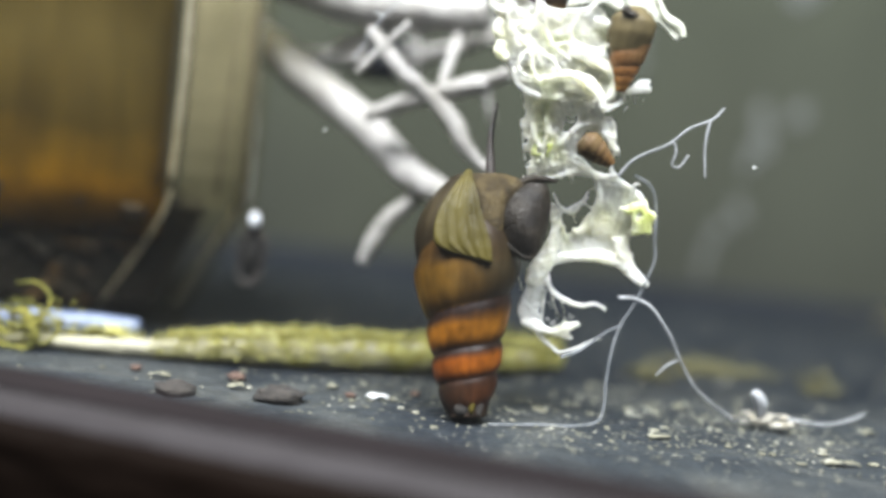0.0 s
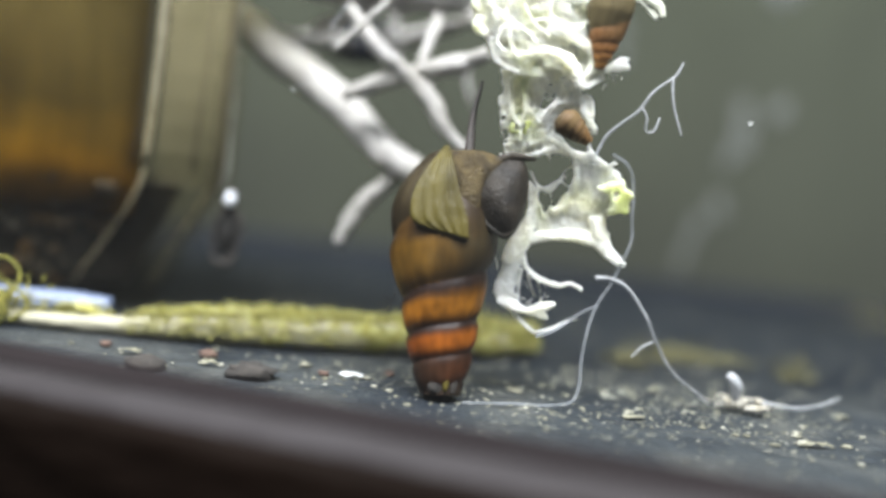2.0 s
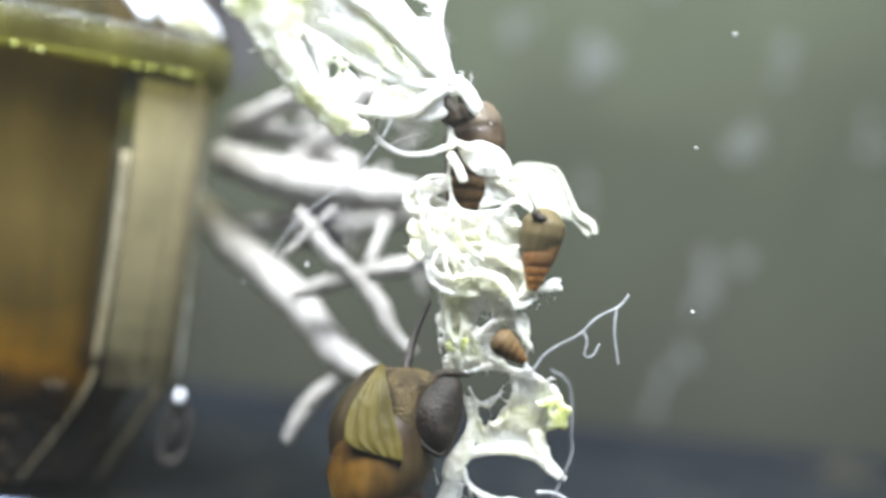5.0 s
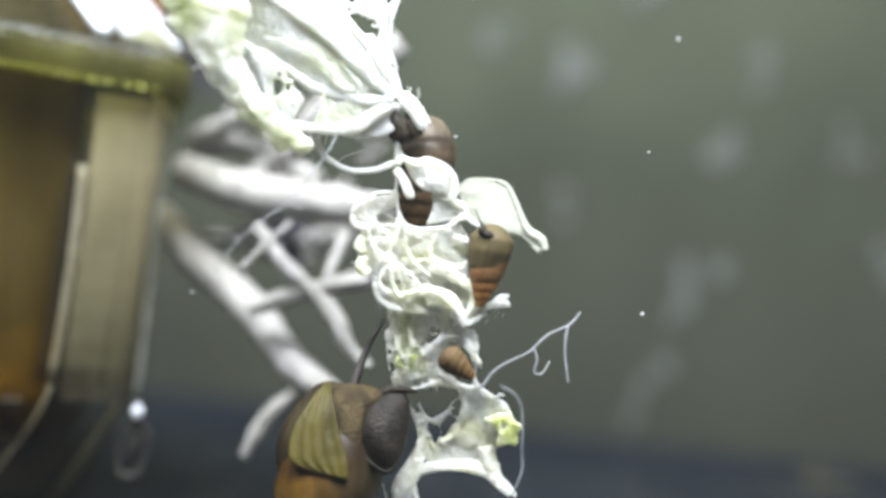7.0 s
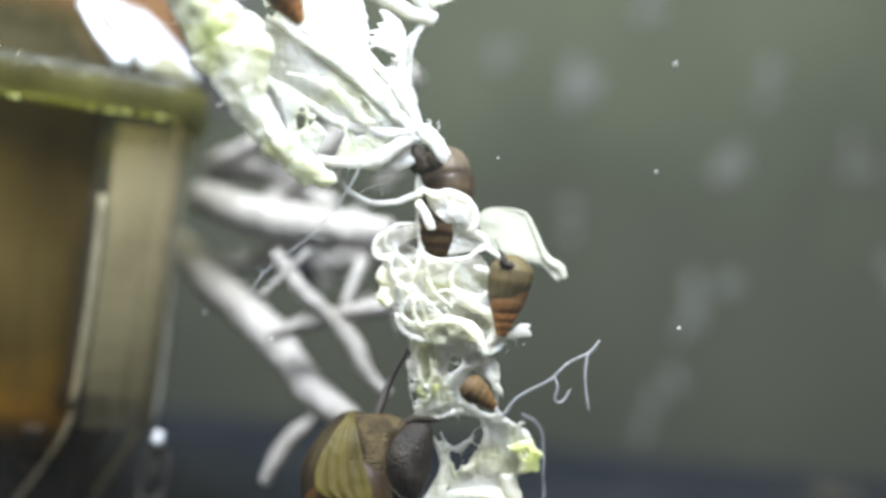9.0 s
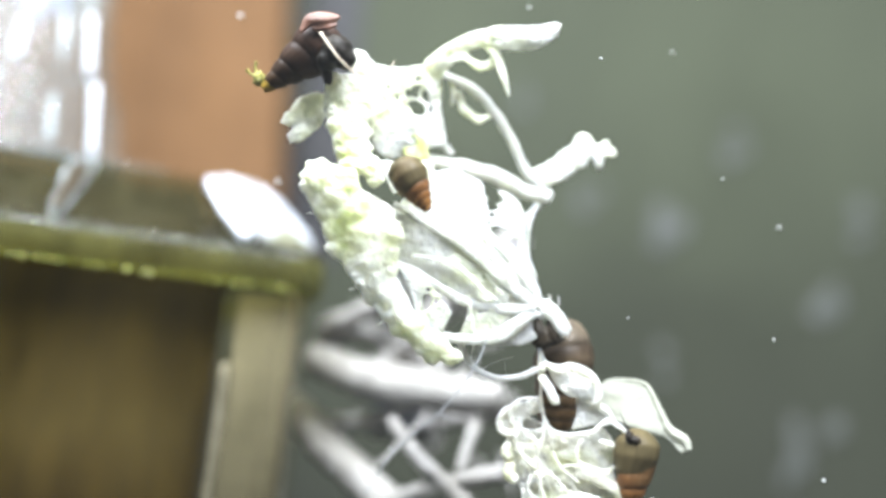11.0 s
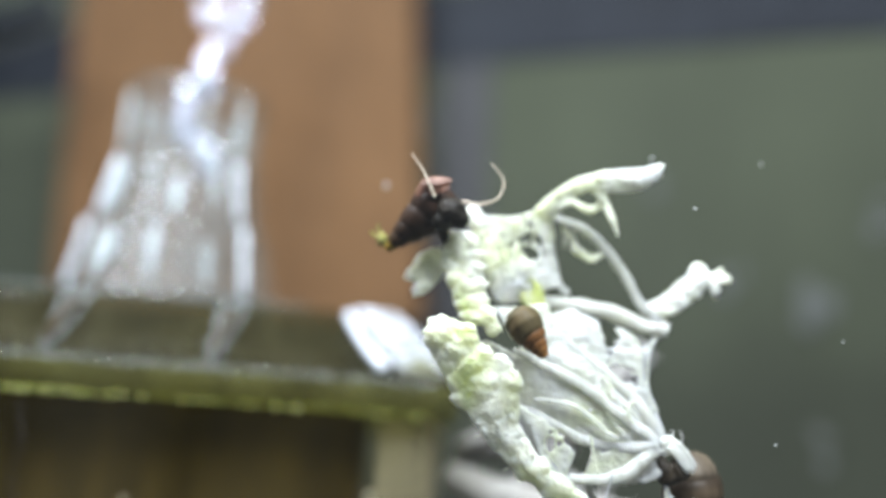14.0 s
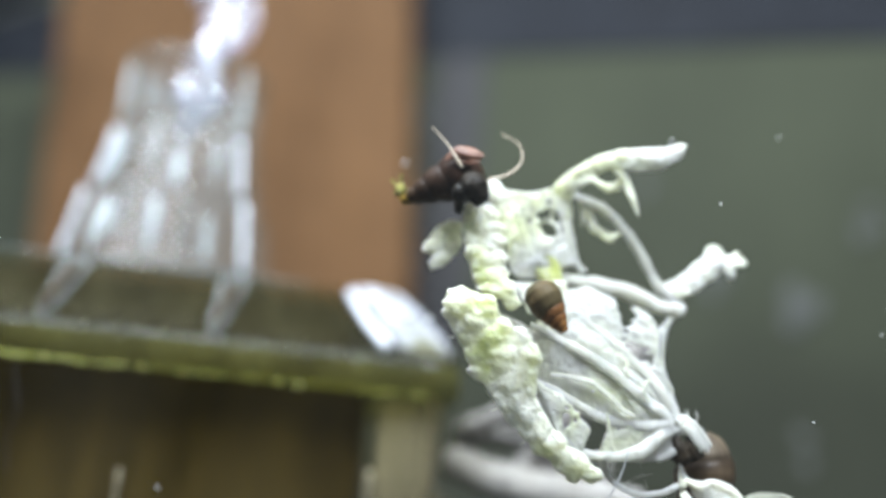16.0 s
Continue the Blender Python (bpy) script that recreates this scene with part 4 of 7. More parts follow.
low.sheet([(13.7, 94.2, 33.2), (14.6, 94.2, 31.9), (15.3, 94.2, 30.3)],
    [(15.3, 94.2, 33.3), (15.9, 94.2, 31.6), (16.4, 94.2, 29.5)], 16, 10, thick=0.34, wave=0.35, holes=2, seed=7, ragged=0.3, puff=0.2, puff_freq=0.45, bulge=0)
low.limb([(14.7, 94, 32.5), (13.2, 94, 32.5), (11.7, 94, 32), (10.9, 94, 31.2), (10.3, 94, 30.3)], [0.20, 0.30, 0.30, 0.30, 0.20], 0.6, 0.5)
low.sheet([(10.4, 94.8, 31.5), (10, 94.8, 29.7), (10.8, 94.8, 27.7)],
    [(13.5, 94.8, 32.4), (12.3, 94.8, 30.7), (12, 94.8, 28.7)], 20, 14, thick=0.34, wave=0.35, holes=2, seed=8, ragged=0, puff=0.3, puff_freq=0.45, bulge=0)
low.limb([(6.5, 94.1, 26.2), (8.4, 94.1, 26.2), (10.2, 94.1, 26.6), (11.9, 94.1, 27.2), (13.7, 94.1, 27.2), (15.9, 94.1, 26.8), (18, 94.1, 26.5)], [0.15, 0.20, 0.25, 0.35, 0.35, 0.30, 0.25], 0.6, 0.4)
low.limb([(11.9, 94, 28.3), (13.4, 94, 27.6), (15, 94, 27.2), (16.6, 94, 27.4)], [0.30, 0.35, 0.30, 0.20], 0.6, 0.5)
low.limb([(15.9, 94.2, 29.5), (15.8, 94.2, 28.2), (16.3, 94.2, 27.3), (17.4, 94.2, 26.7)], [0.20, 0.25, 0.30, 0.25], 0.6, 0.22)
low.sheet([(14.1, 94.6, 26.8), (14.5, 94.7, 25.4), (14.7, 94.7, 23.9), (14, 94.8, 22), (12.3, 94.8, 20.6), (10.8, 94.9, 19.3)],
    [(18.2, 94.6, 26.6), (19.6, 94.7, 25.6), (20, 94.7, 24), (20.5, 94.8, 22), (18.8, 94.8, 20.9), (17.7, 94.9, 18.9)], 50, 30, thick=0.34, wave=0.35, holes=2, seed=9, ragged=0, puff=0.3, puff_freq=0.45, bulge=0)
low.sheet([(10.8, 94.8, 19.5), (11.9, 94.8, 18.2), (13.7, 94.8, 18.2), (15.8, 94.8, 18.4)],
    [(14.2, 94.8, 22.2), (15.8, 94.8, 22.2), (18, 94.8, 21.5), (19.1, 94.8, 21)], 30, 20, thick=0.34, wave=0.35, holes=2, seed=10, ragged=0, puff=0.25, puff_freq=0.45, bulge=0)
low.ball((15.8, 94.9, 21.8), (2.4, 0.7, 1.7), 0.2, 4, 8, 11)
low.limb([(17.6, 94.4, 20.9), (18.3, 94.4, 18.9), (19.4, 94.4, 17.2), (20.6, 94.4, 16.1)], [1.02, 0.87, 0.61, 0.40], 0.6, 0.22)
low.limb([(14.4, 94.1, 26.6), (14.9, 94.1, 25.3), (14.8, 94.1, 23.8)], [0.25, 0.30, 0.40], 0.6, 0.22)
low.limb([(14.8, 94.2, 23.8), (14.3, 94.2, 23.1), (14.1, 94.2, 21.9), (12.8, 94.2, 20.9)], [0.35, 0.25, 0.30, 0.40], 0.6, 0.22)
low.limb([(10, 94.3, 24.9), (10.9, 94.3, 23.6), (12.2, 94.3, 23), (13.2, 94.3, 24.2), (13.6, 94.3, 25.2)], [0.20, 0.20, 0.30, 0.25, 0.15], 0.6, 0.22)
low.limb([(13.2, 94.3, 24.4), (14, 94.3, 23.8), (14.7, 94.3, 23.8)], [0.20, 0.15, 0.25], 0.6, 0.22)
low.limb([(11.1, 94.3, 23.4), (10.9, 94.3, 21.8), (10.7, 94.3, 20)], [0.25, 0.30, 0.45], 0.6, 0.22)
low.limb([(12.3, 94.3, 23), (12.7, 94.3, 21.9), (12.5, 94.3, 20.9)], [0.13, 0.10, 0.15], 0.6, 0.22)
low.limb([(13.6, 94.3, 25.2), (14.1, 94.3, 25.7), (14.6, 94.3, 25.9)], [0.13, 0.13, 0.15], 0.6, 0.22)
low.limb([(10.6, 94.4, 20.8), (10.5, 94.4, 18.4), (9.9, 94.4, 16.5), (8.9, 94.4, 15)], [0.46, 0.71, 0.66, 0.51], 0.6, 0.22)
low.limb([(8.8, 94.5, 24.8), (9.9, 94.5, 23.2), (10.6, 94.5, 20.8), (10.1, 94.5, 18.7), (9.1, 94.5, 16.7), (8.6, 94.5, 14.9)], [0.25, 0.30, 0.40, 0.60, 0.75, 0.60], 0.6, 0.22)
low.limb([(10.2, 94.4, 22.8), (11.5, 94.4, 23.1), (12.7, 94.4, 23.9), (13.9, 94.4, 24.8)], [0.15, 0.20, 0.18, 0.15], 0.6, 0.22)
low.limb([(11, 94.4, 22.4), (11.6, 94.4, 21.1), (12, 94.4, 20)], [0.15, 0.13, 0.15], 0.6, 0.22)
low.limb([(8.7, 94.5, 16.4), (10.5, 94.5, 17.5), (12.8, 94.5, 18.3), (15.2, 94.5, 18.6), (17.7, 94.5, 18.4), (19.4, 94.5, 17.2), (21.3, 94.5, 16)], [0.70, 0.65, 0.55, 0.65, 0.80, 0.75, 0.30], 0.6, 0.22)
low.sheet([(8.6, 94.8, 15.9), (8, 94.8, 13.9), (7.7, 94.8, 12), (8.7, 94.8, 10.7)],
    [(10.4, 94.8, 16.2), (10.2, 94.8, 14.1), (10.1, 94.8, 12.3), (10.3, 94.8, 10.6)], 24, 12, thick=0.34, wave=0.35, holes=2, seed=11, ragged=0, puff=0.3, puff_freq=0.45, bulge=0)
low.limb([(10.1, 94.5, 16.6), (10.8, 94.5, 14.8), (12.3, 94.5, 13.7), (14.4, 94.5, 13.2), (15.8, 94.5, 13.5), (17.1, 94.5, 13)], [0.35, 0.35, 0.35, 0.30, 0.25, 0.30], 0.6, 0.22)
low.limb([(10.4, 94.6, 14.5), (10.3, 94.6, 12.6), (10.4, 94.6, 10.9)], [0.20, 0.18, 0.20], 0.6, 0.22)
low.limb([(11.1, 94.6, 14.1), (11.6, 94.6, 12.8), (12.2, 94.6, 11.6)], [0.20, 0.15, 0.10], 0.6, 0.22)
low.limb([(12.1, 94.6, 13.6), (12.6, 94.6, 12.4), (12.8, 94.6, 11.3)], [0.13, 0.10, 0.10], 0.6, 0.22)
low.limb([(8.2, 94.6, 10.9), (9.9, 94.6, 10.4), (11.7, 94.6, 10.3), (13.3, 94.6, 10.8), (14.4, 94.6, 11.3)], [0.40, 0.55, 0.50, 0.60, 0.25], 0.6, 0.6)
low.limb([(12, 94.6, 10.3), (13.2, 94.6, 9.8), (13.9, 94.6, 9.5)], [0.45, 0.40, 0.15], 0.6, 0.6)
low.limb([(9.3, 94.7, 10.8), (10.5, 94.7, 9.3), (11.7, 94.7, 8.4), (12.7, 94.7, 7.9), (14.3, 94.7, 8.4), (15.7, 94.7, 9.3), (17.1, 94.7, 9.8)], [0.35, 0.30, 0.30, 0.25, 0.28, 0.20, 0.10], 0.6, 0.22)
low.limb([(12.6, 94.7, 8), (12.9, 94.7, 7.3)], [0.20, 0.05], 0.6, 0.22)
low.limb([(6.2, 93.6, 18), (6.6, 93.6, 17.1), (7.3, 93.6, 15.7), (7.8, 93.6, 14.3)], [0.08, 0.10, 0.13, 0.15], 0.6, 0.22)
low.limb([(15.1, 94.3, 31.5), (15.6, 94.3, 31.6), (16.1, 94.3, 31.3)], [0.25, 0.20, 0.08], 0.6, 0.7)
low.limb([(16, 94.3, 30.4), (15.5, 94.3, 30.6), (15.5, 94.3, 31.2)], [0.25, 0.20, 0.08], 0.6, 0.7)
low.limb([(16.3, 94.3, 29.5), (15.7, 94.3, 29.5), (15.5, 94.3, 30)], [0.25, 0.20, 0.08], 0.6, 0.7)
low.limb([(15.4, 94.3, 32.7), (15.2, 94.3, 32.2), (14.7, 94.3, 32)], [0.25, 0.20, 0.08], 0.6, 0.7)
low.limb([(13.1, 94.3, 33.4), (13.4, 94.3, 33.8), (14, 94.3, 33.8)], [0.25, 0.20, 0.08], 0.6, 0.7)
low.limb([(12, 94.3, 33.6), (12.5, 94.3, 33.5), (12.7, 94.3, 32.9)], [0.25, 0.20, 0.08], 0.6, 0.7)
low.limb([(11.5, 94.3, 32.6), (11, 94.3, 32.4), (10.5, 94.3, 32.7)], [0.25, 0.20, 0.08], 0.6, 0.7)
low.limb([(8, 94.3, 29.6), (8.5, 94.3, 29.3), (8.5, 94.3, 28.8)], [0.25, 0.20, 0.08], 0.6, 0.7)
low.limb([(8.5, 94.3, 28.7), (8.5, 94.3, 28.2), (8.1, 94.3, 27.9)], [0.25, 0.20, 0.08], 0.6, 0.7)
low.limb([(10.7, 94.3, 29.9), (10.2, 94.3, 30), (10, 94.3, 30.5)], [0.25, 0.20, 0.08], 0.6, 0.7)
low.limb([(12, 94.3, 31.8), (12.2, 94.3, 32.3), (12.7, 94.3, 32.5)], [0.25, 0.20, 0.08], 0.6, 0.7)
low.limb([(11.5, 94.3, 26.9), (11.9, 94.3, 26.6), (11.9, 94.3, 26.1)], [0.25, 0.20, 0.08], 0.6, 0.7)
low.limb([(13.8, 94.3, 32.6), (13.3, 94.3, 32.4), (12.8, 94.3, 32.7)], [0.25, 0.20, 0.08], 0.6, 0.7)
low.limb([(18.4, 94.3, 26.3), (18.7, 94.3, 26.7), (19.3, 94.3, 26.6)], [0.25, 0.20, 0.08], 0.6, 0.7)
low.limb([(19.4, 94.3, 25), (19, 94.3, 25.4), (19.1, 94.3, 25.9)], [0.25, 0.20, 0.08], 0.6, 0.7)
low.limb([(19.8, 94.3, 23.5), (20.1, 94.3, 24), (20.6, 94.3, 24.1)], [0.25, 0.20, 0.08], 0.6, 0.7)
low.limb([(19.1, 94.3, 21.4), (18.6, 94.3, 21.3), (18.3, 94.3, 21.7)], [0.25, 0.20, 0.08], 0.6, 0.7)
low.limb([(18.5, 94.3, 20.1), (18, 94.3, 20), (17.7, 94.3, 20.5)], [0.25, 0.20, 0.08], 0.6, 0.7)
low.limb([(19.1, 94.3, 19.4), (18.9, 94.3, 18.9), (18.3, 94.3, 18.8)], [0.25, 0.20, 0.08], 0.6, 0.7)
fringe(low, 26, (6.6, 93.9, 33.8), (13.5, 94.6, 35.4), 0.5)
part("lower_blade", hang(low).melted("lower_blade", 0.13, 3, 0.05, 0.07), LEAF, leaf, "ragged cream skin of the leaf's lower half")

# Middle: a crumpled knot with a hollow in which a snail hides.
mid = Soup()
mid.sheet([(5.7, 92, 50.4), (7, 92, 48.5), (8.7, 92, 47.3)],
    [(8.6, 92, 50.6), (11.1, 92, 49.7), (11.8, 92, 47.2)], 24, 20, thick=0.34, wave=0.35, holes=2, seed=12, ragged=0, puff=0.35, puff_freq=0.45, bulge=0.5)
mid.limb([(5.4, 91.5, 49.6), (5.9, 91.5, 50.4), (7.3, 91.5, 49.9), (8.4, 91.5, 50.4), (10.1, 91.5, 50.1), (11.4, 91.5, 48.9), (11.7, 91.5, 47.4), (11.2, 91.5, 46.5)], [0.35, 0.35, 0.47, 0.47, 0.47, 0.47, 0.47, 0.23], 0.6, 0.22)
mid.limb([(5.4, 91.2, 49.1), (6.2, 91.2, 48.1), (6.8, 91.2, 47.2), (7.1, 91.2, 46.3)], [0.53, 0.53, 0.59, 0.47], 0.6, 0.22)
mid.limb([(7.6, 91.6, 48.3), (8.5, 91.6, 47.5), (9.3, 91.6, 47.3)], [0.29, 0.24, 0.18], 0.6, 0.22)
mid.limb([(5.2, 91.9, 51.9), (5.2, 91.9, 50.2), (5.5, 91.9, 48.5), (5.6, 91.9, 46.7), (6, 91.9, 45), (6.8, 91.9, 43.7), (8, 91.9, 43.2), (9.5, 91.9, 43.4), (11.2, 91.9, 43.8), (12.4, 91.9, 44.8), (13.3, 91.9, 45.2)], [0.35, 0.29, 0.24, 0.24, 0.24, 0.29, 0.35, 0.29, 0.29, 0.35, 0.35], 0.6, 0.22)
mid.limb([(13.3, 91.8, 45.1), (14.1, 91.8, 44.5), (15.1, 91.8, 43.9)], [0.35, 0.35, 0.24], 0.6, 0.22)
mid.sheet([(9.3, 92.4, 47.3), (9.5, 92.4, 45.8), (8.9, 92.4, 43.8)],
    [(11.9, 92.4, 47.3), (13, 92.4, 46.2), (13.3, 92.4, 45)], 22, 20, thick=0.34, wave=0.35, holes=2, seed=13, ragged=0, puff=0.25, puff_freq=0.45, bulge=0)
mid.limb([(9.6, 91.9, 47.1), (11.4, 91.9, 46.7), (12.7, 91.9, 46.1), (13.3, 91.9, 45.1)], [0.35, 0.41, 0.35, 0.29], 0.6, 0.22)
mid.sheet([(5.8, 92.6, 46.9), (3.3, 92.6, 46.4), (1.8, 92.6, 45), (1.4, 92.6, 43.6), (3.1, 92.6, 42.8)],
    [(5.8, 92.6, 45.5), (4.6, 92.6, 44.8), (3.9, 92.6, 44.2), (3.9, 92.6, 43.6), (4.4, 92.6, 43)], 30, 16, thick=0.34, wave=0.35, holes=2, seed=14, ragged=0, puff=0.3, puff_freq=0.45, bulge=0)
mid.limb([(5.7, 91.9, 46.9), (4.2, 91.9, 46.7), (3.2, 91.9, 46.3), (2.5, 91.9, 45.4), (2.6, 91.9, 44.3), (3.2, 91.9, 43.7)], [0.21, 0.24, 0.29, 0.29, 0.24, 0.18], 0.6, 0.22)
mid.limb([(3.1, 92, 45.6), (2, 92, 45.4), (1.3, 92, 44.2), (1.5, 92, 43.2), (2.7, 92, 42.8), (3.4, 92, 43.2)], [0.24, 0.35, 0.35, 0.35, 0.35, 0.24], 0.6, 0.22)
mid.limb([(5.7, 91.9, 46.7), (4.9, 91.9, 46), (4.2, 91.9, 45.2)], [0.18, 0.18, 0.12], 0.6, 0.22)
mid.sheet([(2.6, 93, 43.4), (2.1, 93, 41.6), (2.3, 93, 39.8), (3, 93, 38.2), (4.6, 93, 37.4)],
    [(6.6, 93, 43.8), (6.8, 93, 42.1), (6.9, 93, 40.6), (7.4, 93, 39.2), (7.9, 93, 37.7)], 40, 26, thick=0.34, wave=0.35, holes=2, seed=15, ragged=0, puff=0.7, puff_freq=0.5, bulge=0)
mid.sheet([(6.7, 93, 43.2), (6.9, 93, 40.9), (7.8, 93, 38.9), (9.9, 93, 37.6)],
    [(12.6, 93, 44.2), (13.8, 93, 42.2), (13.8, 93, 40.4), (14.5, 93, 38.4)], 40, 34, thick=0.34, wave=0.35, holes=2, seed=16, ragged=0, puff=0.6, puff_freq=0.42, bulge=0)
mid.sheet([(3.9, 93.2, 37.6), (4.7, 93.2, 35.9), (6.6, 93.2, 34.8), (8.7, 93.2, 34.5)],
    [(8.1, 93.2, 38), (9.6, 93.2, 37.5), (11.8, 93.2, 36.9), (13.8, 93.2, 35)], 30, 20, thick=0.34, wave=0.35, holes=2, seed=17, ragged=0, puff=0.5, puff_freq=0.45, bulge=0)
mid.sheet([(2.7, 94.2, 45.7), (2.1, 94.2, 43.5), (2.7, 94.2, 41.1), (3.5, 94.2, 38.2), (5.3, 94.2, 35.3)],
    [(6.6, 94.2, 44), (9.1, 94.2, 43), (12.2, 94.2, 42.7), (13.1, 94.2, 39.2), (14.4, 94.2, 35.7)], 50, 40, thick=0.34, wave=0.35, holes=0.45, seed=18, ragged=0, puff=0.7, puff_freq=0.5, bulge=0)
mid.sheet([(13, 93.4, 38.5), (13.3, 93.4, 36.8), (13.9, 93.4, 33.8)],
    [(14.9, 93.4, 38.7), (15.9, 93.4, 36.7), (16.2, 93.4, 35.1)], 20, 14, thick=0.34, wave=0.35, holes=2, seed=19, ragged=0.4, puff=0.4, puff_freq=0.45, bulge=0)
mid.limb([(2.6, 92.3, 41.9), (2.3, 92.3, 41), (2.8, 92.3, 40.2)], [0.53, 0.59, 0.47], 0.6, 0.22)
mid.limb([(2.9, 92.3, 39.8), (2.8, 92.3, 38.7), (3.7, 92.3, 38.1)], [0.53, 0.65, 0.47], 0.6, 0.22)
mid.limb([(2.9, 92.3, 39.3), (2.2, 92.3, 39.1), (1.5, 92.3, 39.1)], [0.24, 0.12, 0.07], 0.6, 0.22)
mid.limb([(3.1, 91.7, 43), (3.3, 91.7, 41.8), (4, 91.7, 40.8), (4.7, 91.7, 40.2), (5.5, 91.7, 39.5)], [0.24, 0.24, 0.24, 0.35, 0.29], 0.6, 0.22)
mid.limb([(4.8, 91.8, 42.9), (5.6, 91.8, 41.9), (5.5, 91.8, 40.7), (5.1, 91.8, 39.6)], [0.24, 0.29, 0.24, 0.35], 0.6, 0.22)
mid.limb([(6, 91.9, 44.9), (6.1, 91.9, 42.9), (5.7, 91.9, 41.3)], [0.24, 0.29, 0.24], 0.6, 0.22)
mid.limb([(3.8, 91.9, 41.1), (4.7, 91.9, 41.8), (6.2, 91.9, 41.9)], [0.18, 0.18, 0.12], 0.6, 0.22)
mid.limb([(7, 91.9, 42.5), (7.3, 91.9, 41.2), (8.1, 91.9, 39.9), (9.3, 91.9, 39), (10.2, 91.9, 38.4)], [0.18, 0.24, 0.24, 0.18, 0.18], 0.6, 0.22)
mid.limb([(8.2, 91.9, 39.8), (9.3, 91.9, 40.2), (10.3, 91.9, 39.9)], [0.18, 0.18, 0.12], 0.6, 0.22)
mid.limb([(10.2, 91.9, 43), (9.7, 91.9, 41.7), (10, 91.9, 40.5), (11.5, 91.9, 39.8), (12.9, 91.9, 39.8), (13.8, 91.9, 40.5)], [0.24, 0.24, 0.29, 0.29, 0.29, 0.18], 0.6, 0.22)
mid.limb([(12, 92.1, 42.9), (13.4, 92.1, 42.6), (14.1, 92.1, 41.7)], [0.30, 0.35, 0.24], 0.6, 0.22)
mid.limb([(9.8, 92.4, 39.1), (11.6, 92.4, 39), (13.2, 92.4, 38.5), (14.5, 92.4, 38), (15, 92.4, 36.6), (14.3, 92.4, 35)], [0.36, 0.47, 0.59, 0.71, 0.71, 0.36], 0.6, 0.22)
mid.limb([(5.2, 91.8, 38.8), (4.8, 91.8, 37.7), (5.2, 91.8, 36.8), (6.2, 91.8, 36.4), (7.4, 91.8, 36.1)], [0.24, 0.24, 0.24, 0.24, 0.24], 0.6, 0.22)
mid.limb([(5.2, 91.8, 38.9), (6.6, 91.8, 39.2), (7.9, 91.8, 38.5), (9, 91.8, 37.4)], [0.24, 0.24, 0.24, 0.24], 0.6, 0.22)
mid.limb([(5.9, 91.6, 39.1), (6.1, 91.6, 37.7), (6.6, 91.6, 36.7), (7.2, 91.6, 36)], [0.24, 0.26, 0.24, 0.24], 0.6, 0.22)
mid.limb([(6.4, 91.8, 38.9), (7.2, 91.8, 37.6), (7.5, 91.8, 36.5)], [0.18, 0.18, 0.18], 0.6, 0.22)
mid.limb([(4.3, 92.4, 37.3), (4.7, 92.4, 36), (5.8, 92.4, 35.1), (7.5, 92.4, 34.6)], [0.30, 0.30, 0.36, 0.30], 0.6, 0.22)
mid.limb([(7.3, 92.1, 36.3), (8.8, 92.1, 36.8), (10.4, 92.1, 37.1), (11.8, 92.1, 36.7), (12.9, 92.1, 35.8), (13.6, 92.1, 34.7), (14.1, 92.1, 33.6)], [0.30, 0.35, 0.47, 0.65, 0.71, 0.53, 0.24], 0.6, 0.22)
mid.limb([(9.9, 92.6, 35.8), (11.3, 92.6, 35.7), (12.8, 92.6, 35.2)], [0.42, 0.48, 0.48], 0.6, 0.22)
mid.limb([(13.9, 92.6, 35), (14.3, 92.6, 33.9), (15.2, 92.6, 34.5), (16, 92.6, 35.1)], [0.42, 0.36, 0.36, 0.18], 0.6, 0.5)
mid.limb([(15.5, 92.6, 37.6), (16.1, 92.6, 36.2), (17.3, 92.6, 36.3), (18.7, 92.6, 36.4)], [0.36, 0.42, 0.48, 0.36], 0.6, 0.7)
mid.limb([(16.9, 92.6, 36.2), (17.6, 92.6, 37.1), (18.6, 92.6, 37.2)], [0.42, 0.42, 0.24], 0.6, 0.7)
fringe(mid, 18, (14.6, 92.4, 34.4), (18.2, 92.8, 36.4), 0.7)
part("knot", mid.melted("knot", 0.12, 4, 0.05, 0.05), LEAF, leaf, "crumpled cream knot of leaf tissue")

fin = Soup()
fin.sheet([(12.1, 97, 48.7), (13.2, 97, 49.6), (14.8, 97, 50), (16.5, 97, 49.9), (17.7, 97, 49.5), (18.7, 97, 47.8), (20.1, 97, 45.3), (22.5, 97, 42.8)],
    [(12.9, 97, 46.1), (13.8, 97, 45.6), (15.2, 97, 45), (16.6, 97, 44.6), (18.1, 97, 44.2), (19.2, 97, 44.1), (20, 97, 44), (21.8, 97, 42.5)], 40, 14, thick=0.34, wave=0.2, holes=2, seed=20, ragged=0, puff=0, puff_freq=0.45, bulge=0)
fin.limb([(12.1, 96.8, 48.6), (13.2, 96.8, 49.6), (14.8, 96.8, 49.9), (16.5, 96.8, 49.9), (17.6, 96.8, 49.5), (18.5, 96.8, 48.1), (19.6, 96.8, 46), (20.4, 96.8, 44.8), (21.9, 96.8, 43.9), (22.5, 96.8, 42.8)], [0.12, 0.12, 0.12, 0.12, 0.19, 0.28, 0.37, 0.50, 0.56, 0.37], 0.6, 0.1)
part("flap", fin, SKIN, leaf, "smooth pale flap of leaf skin")

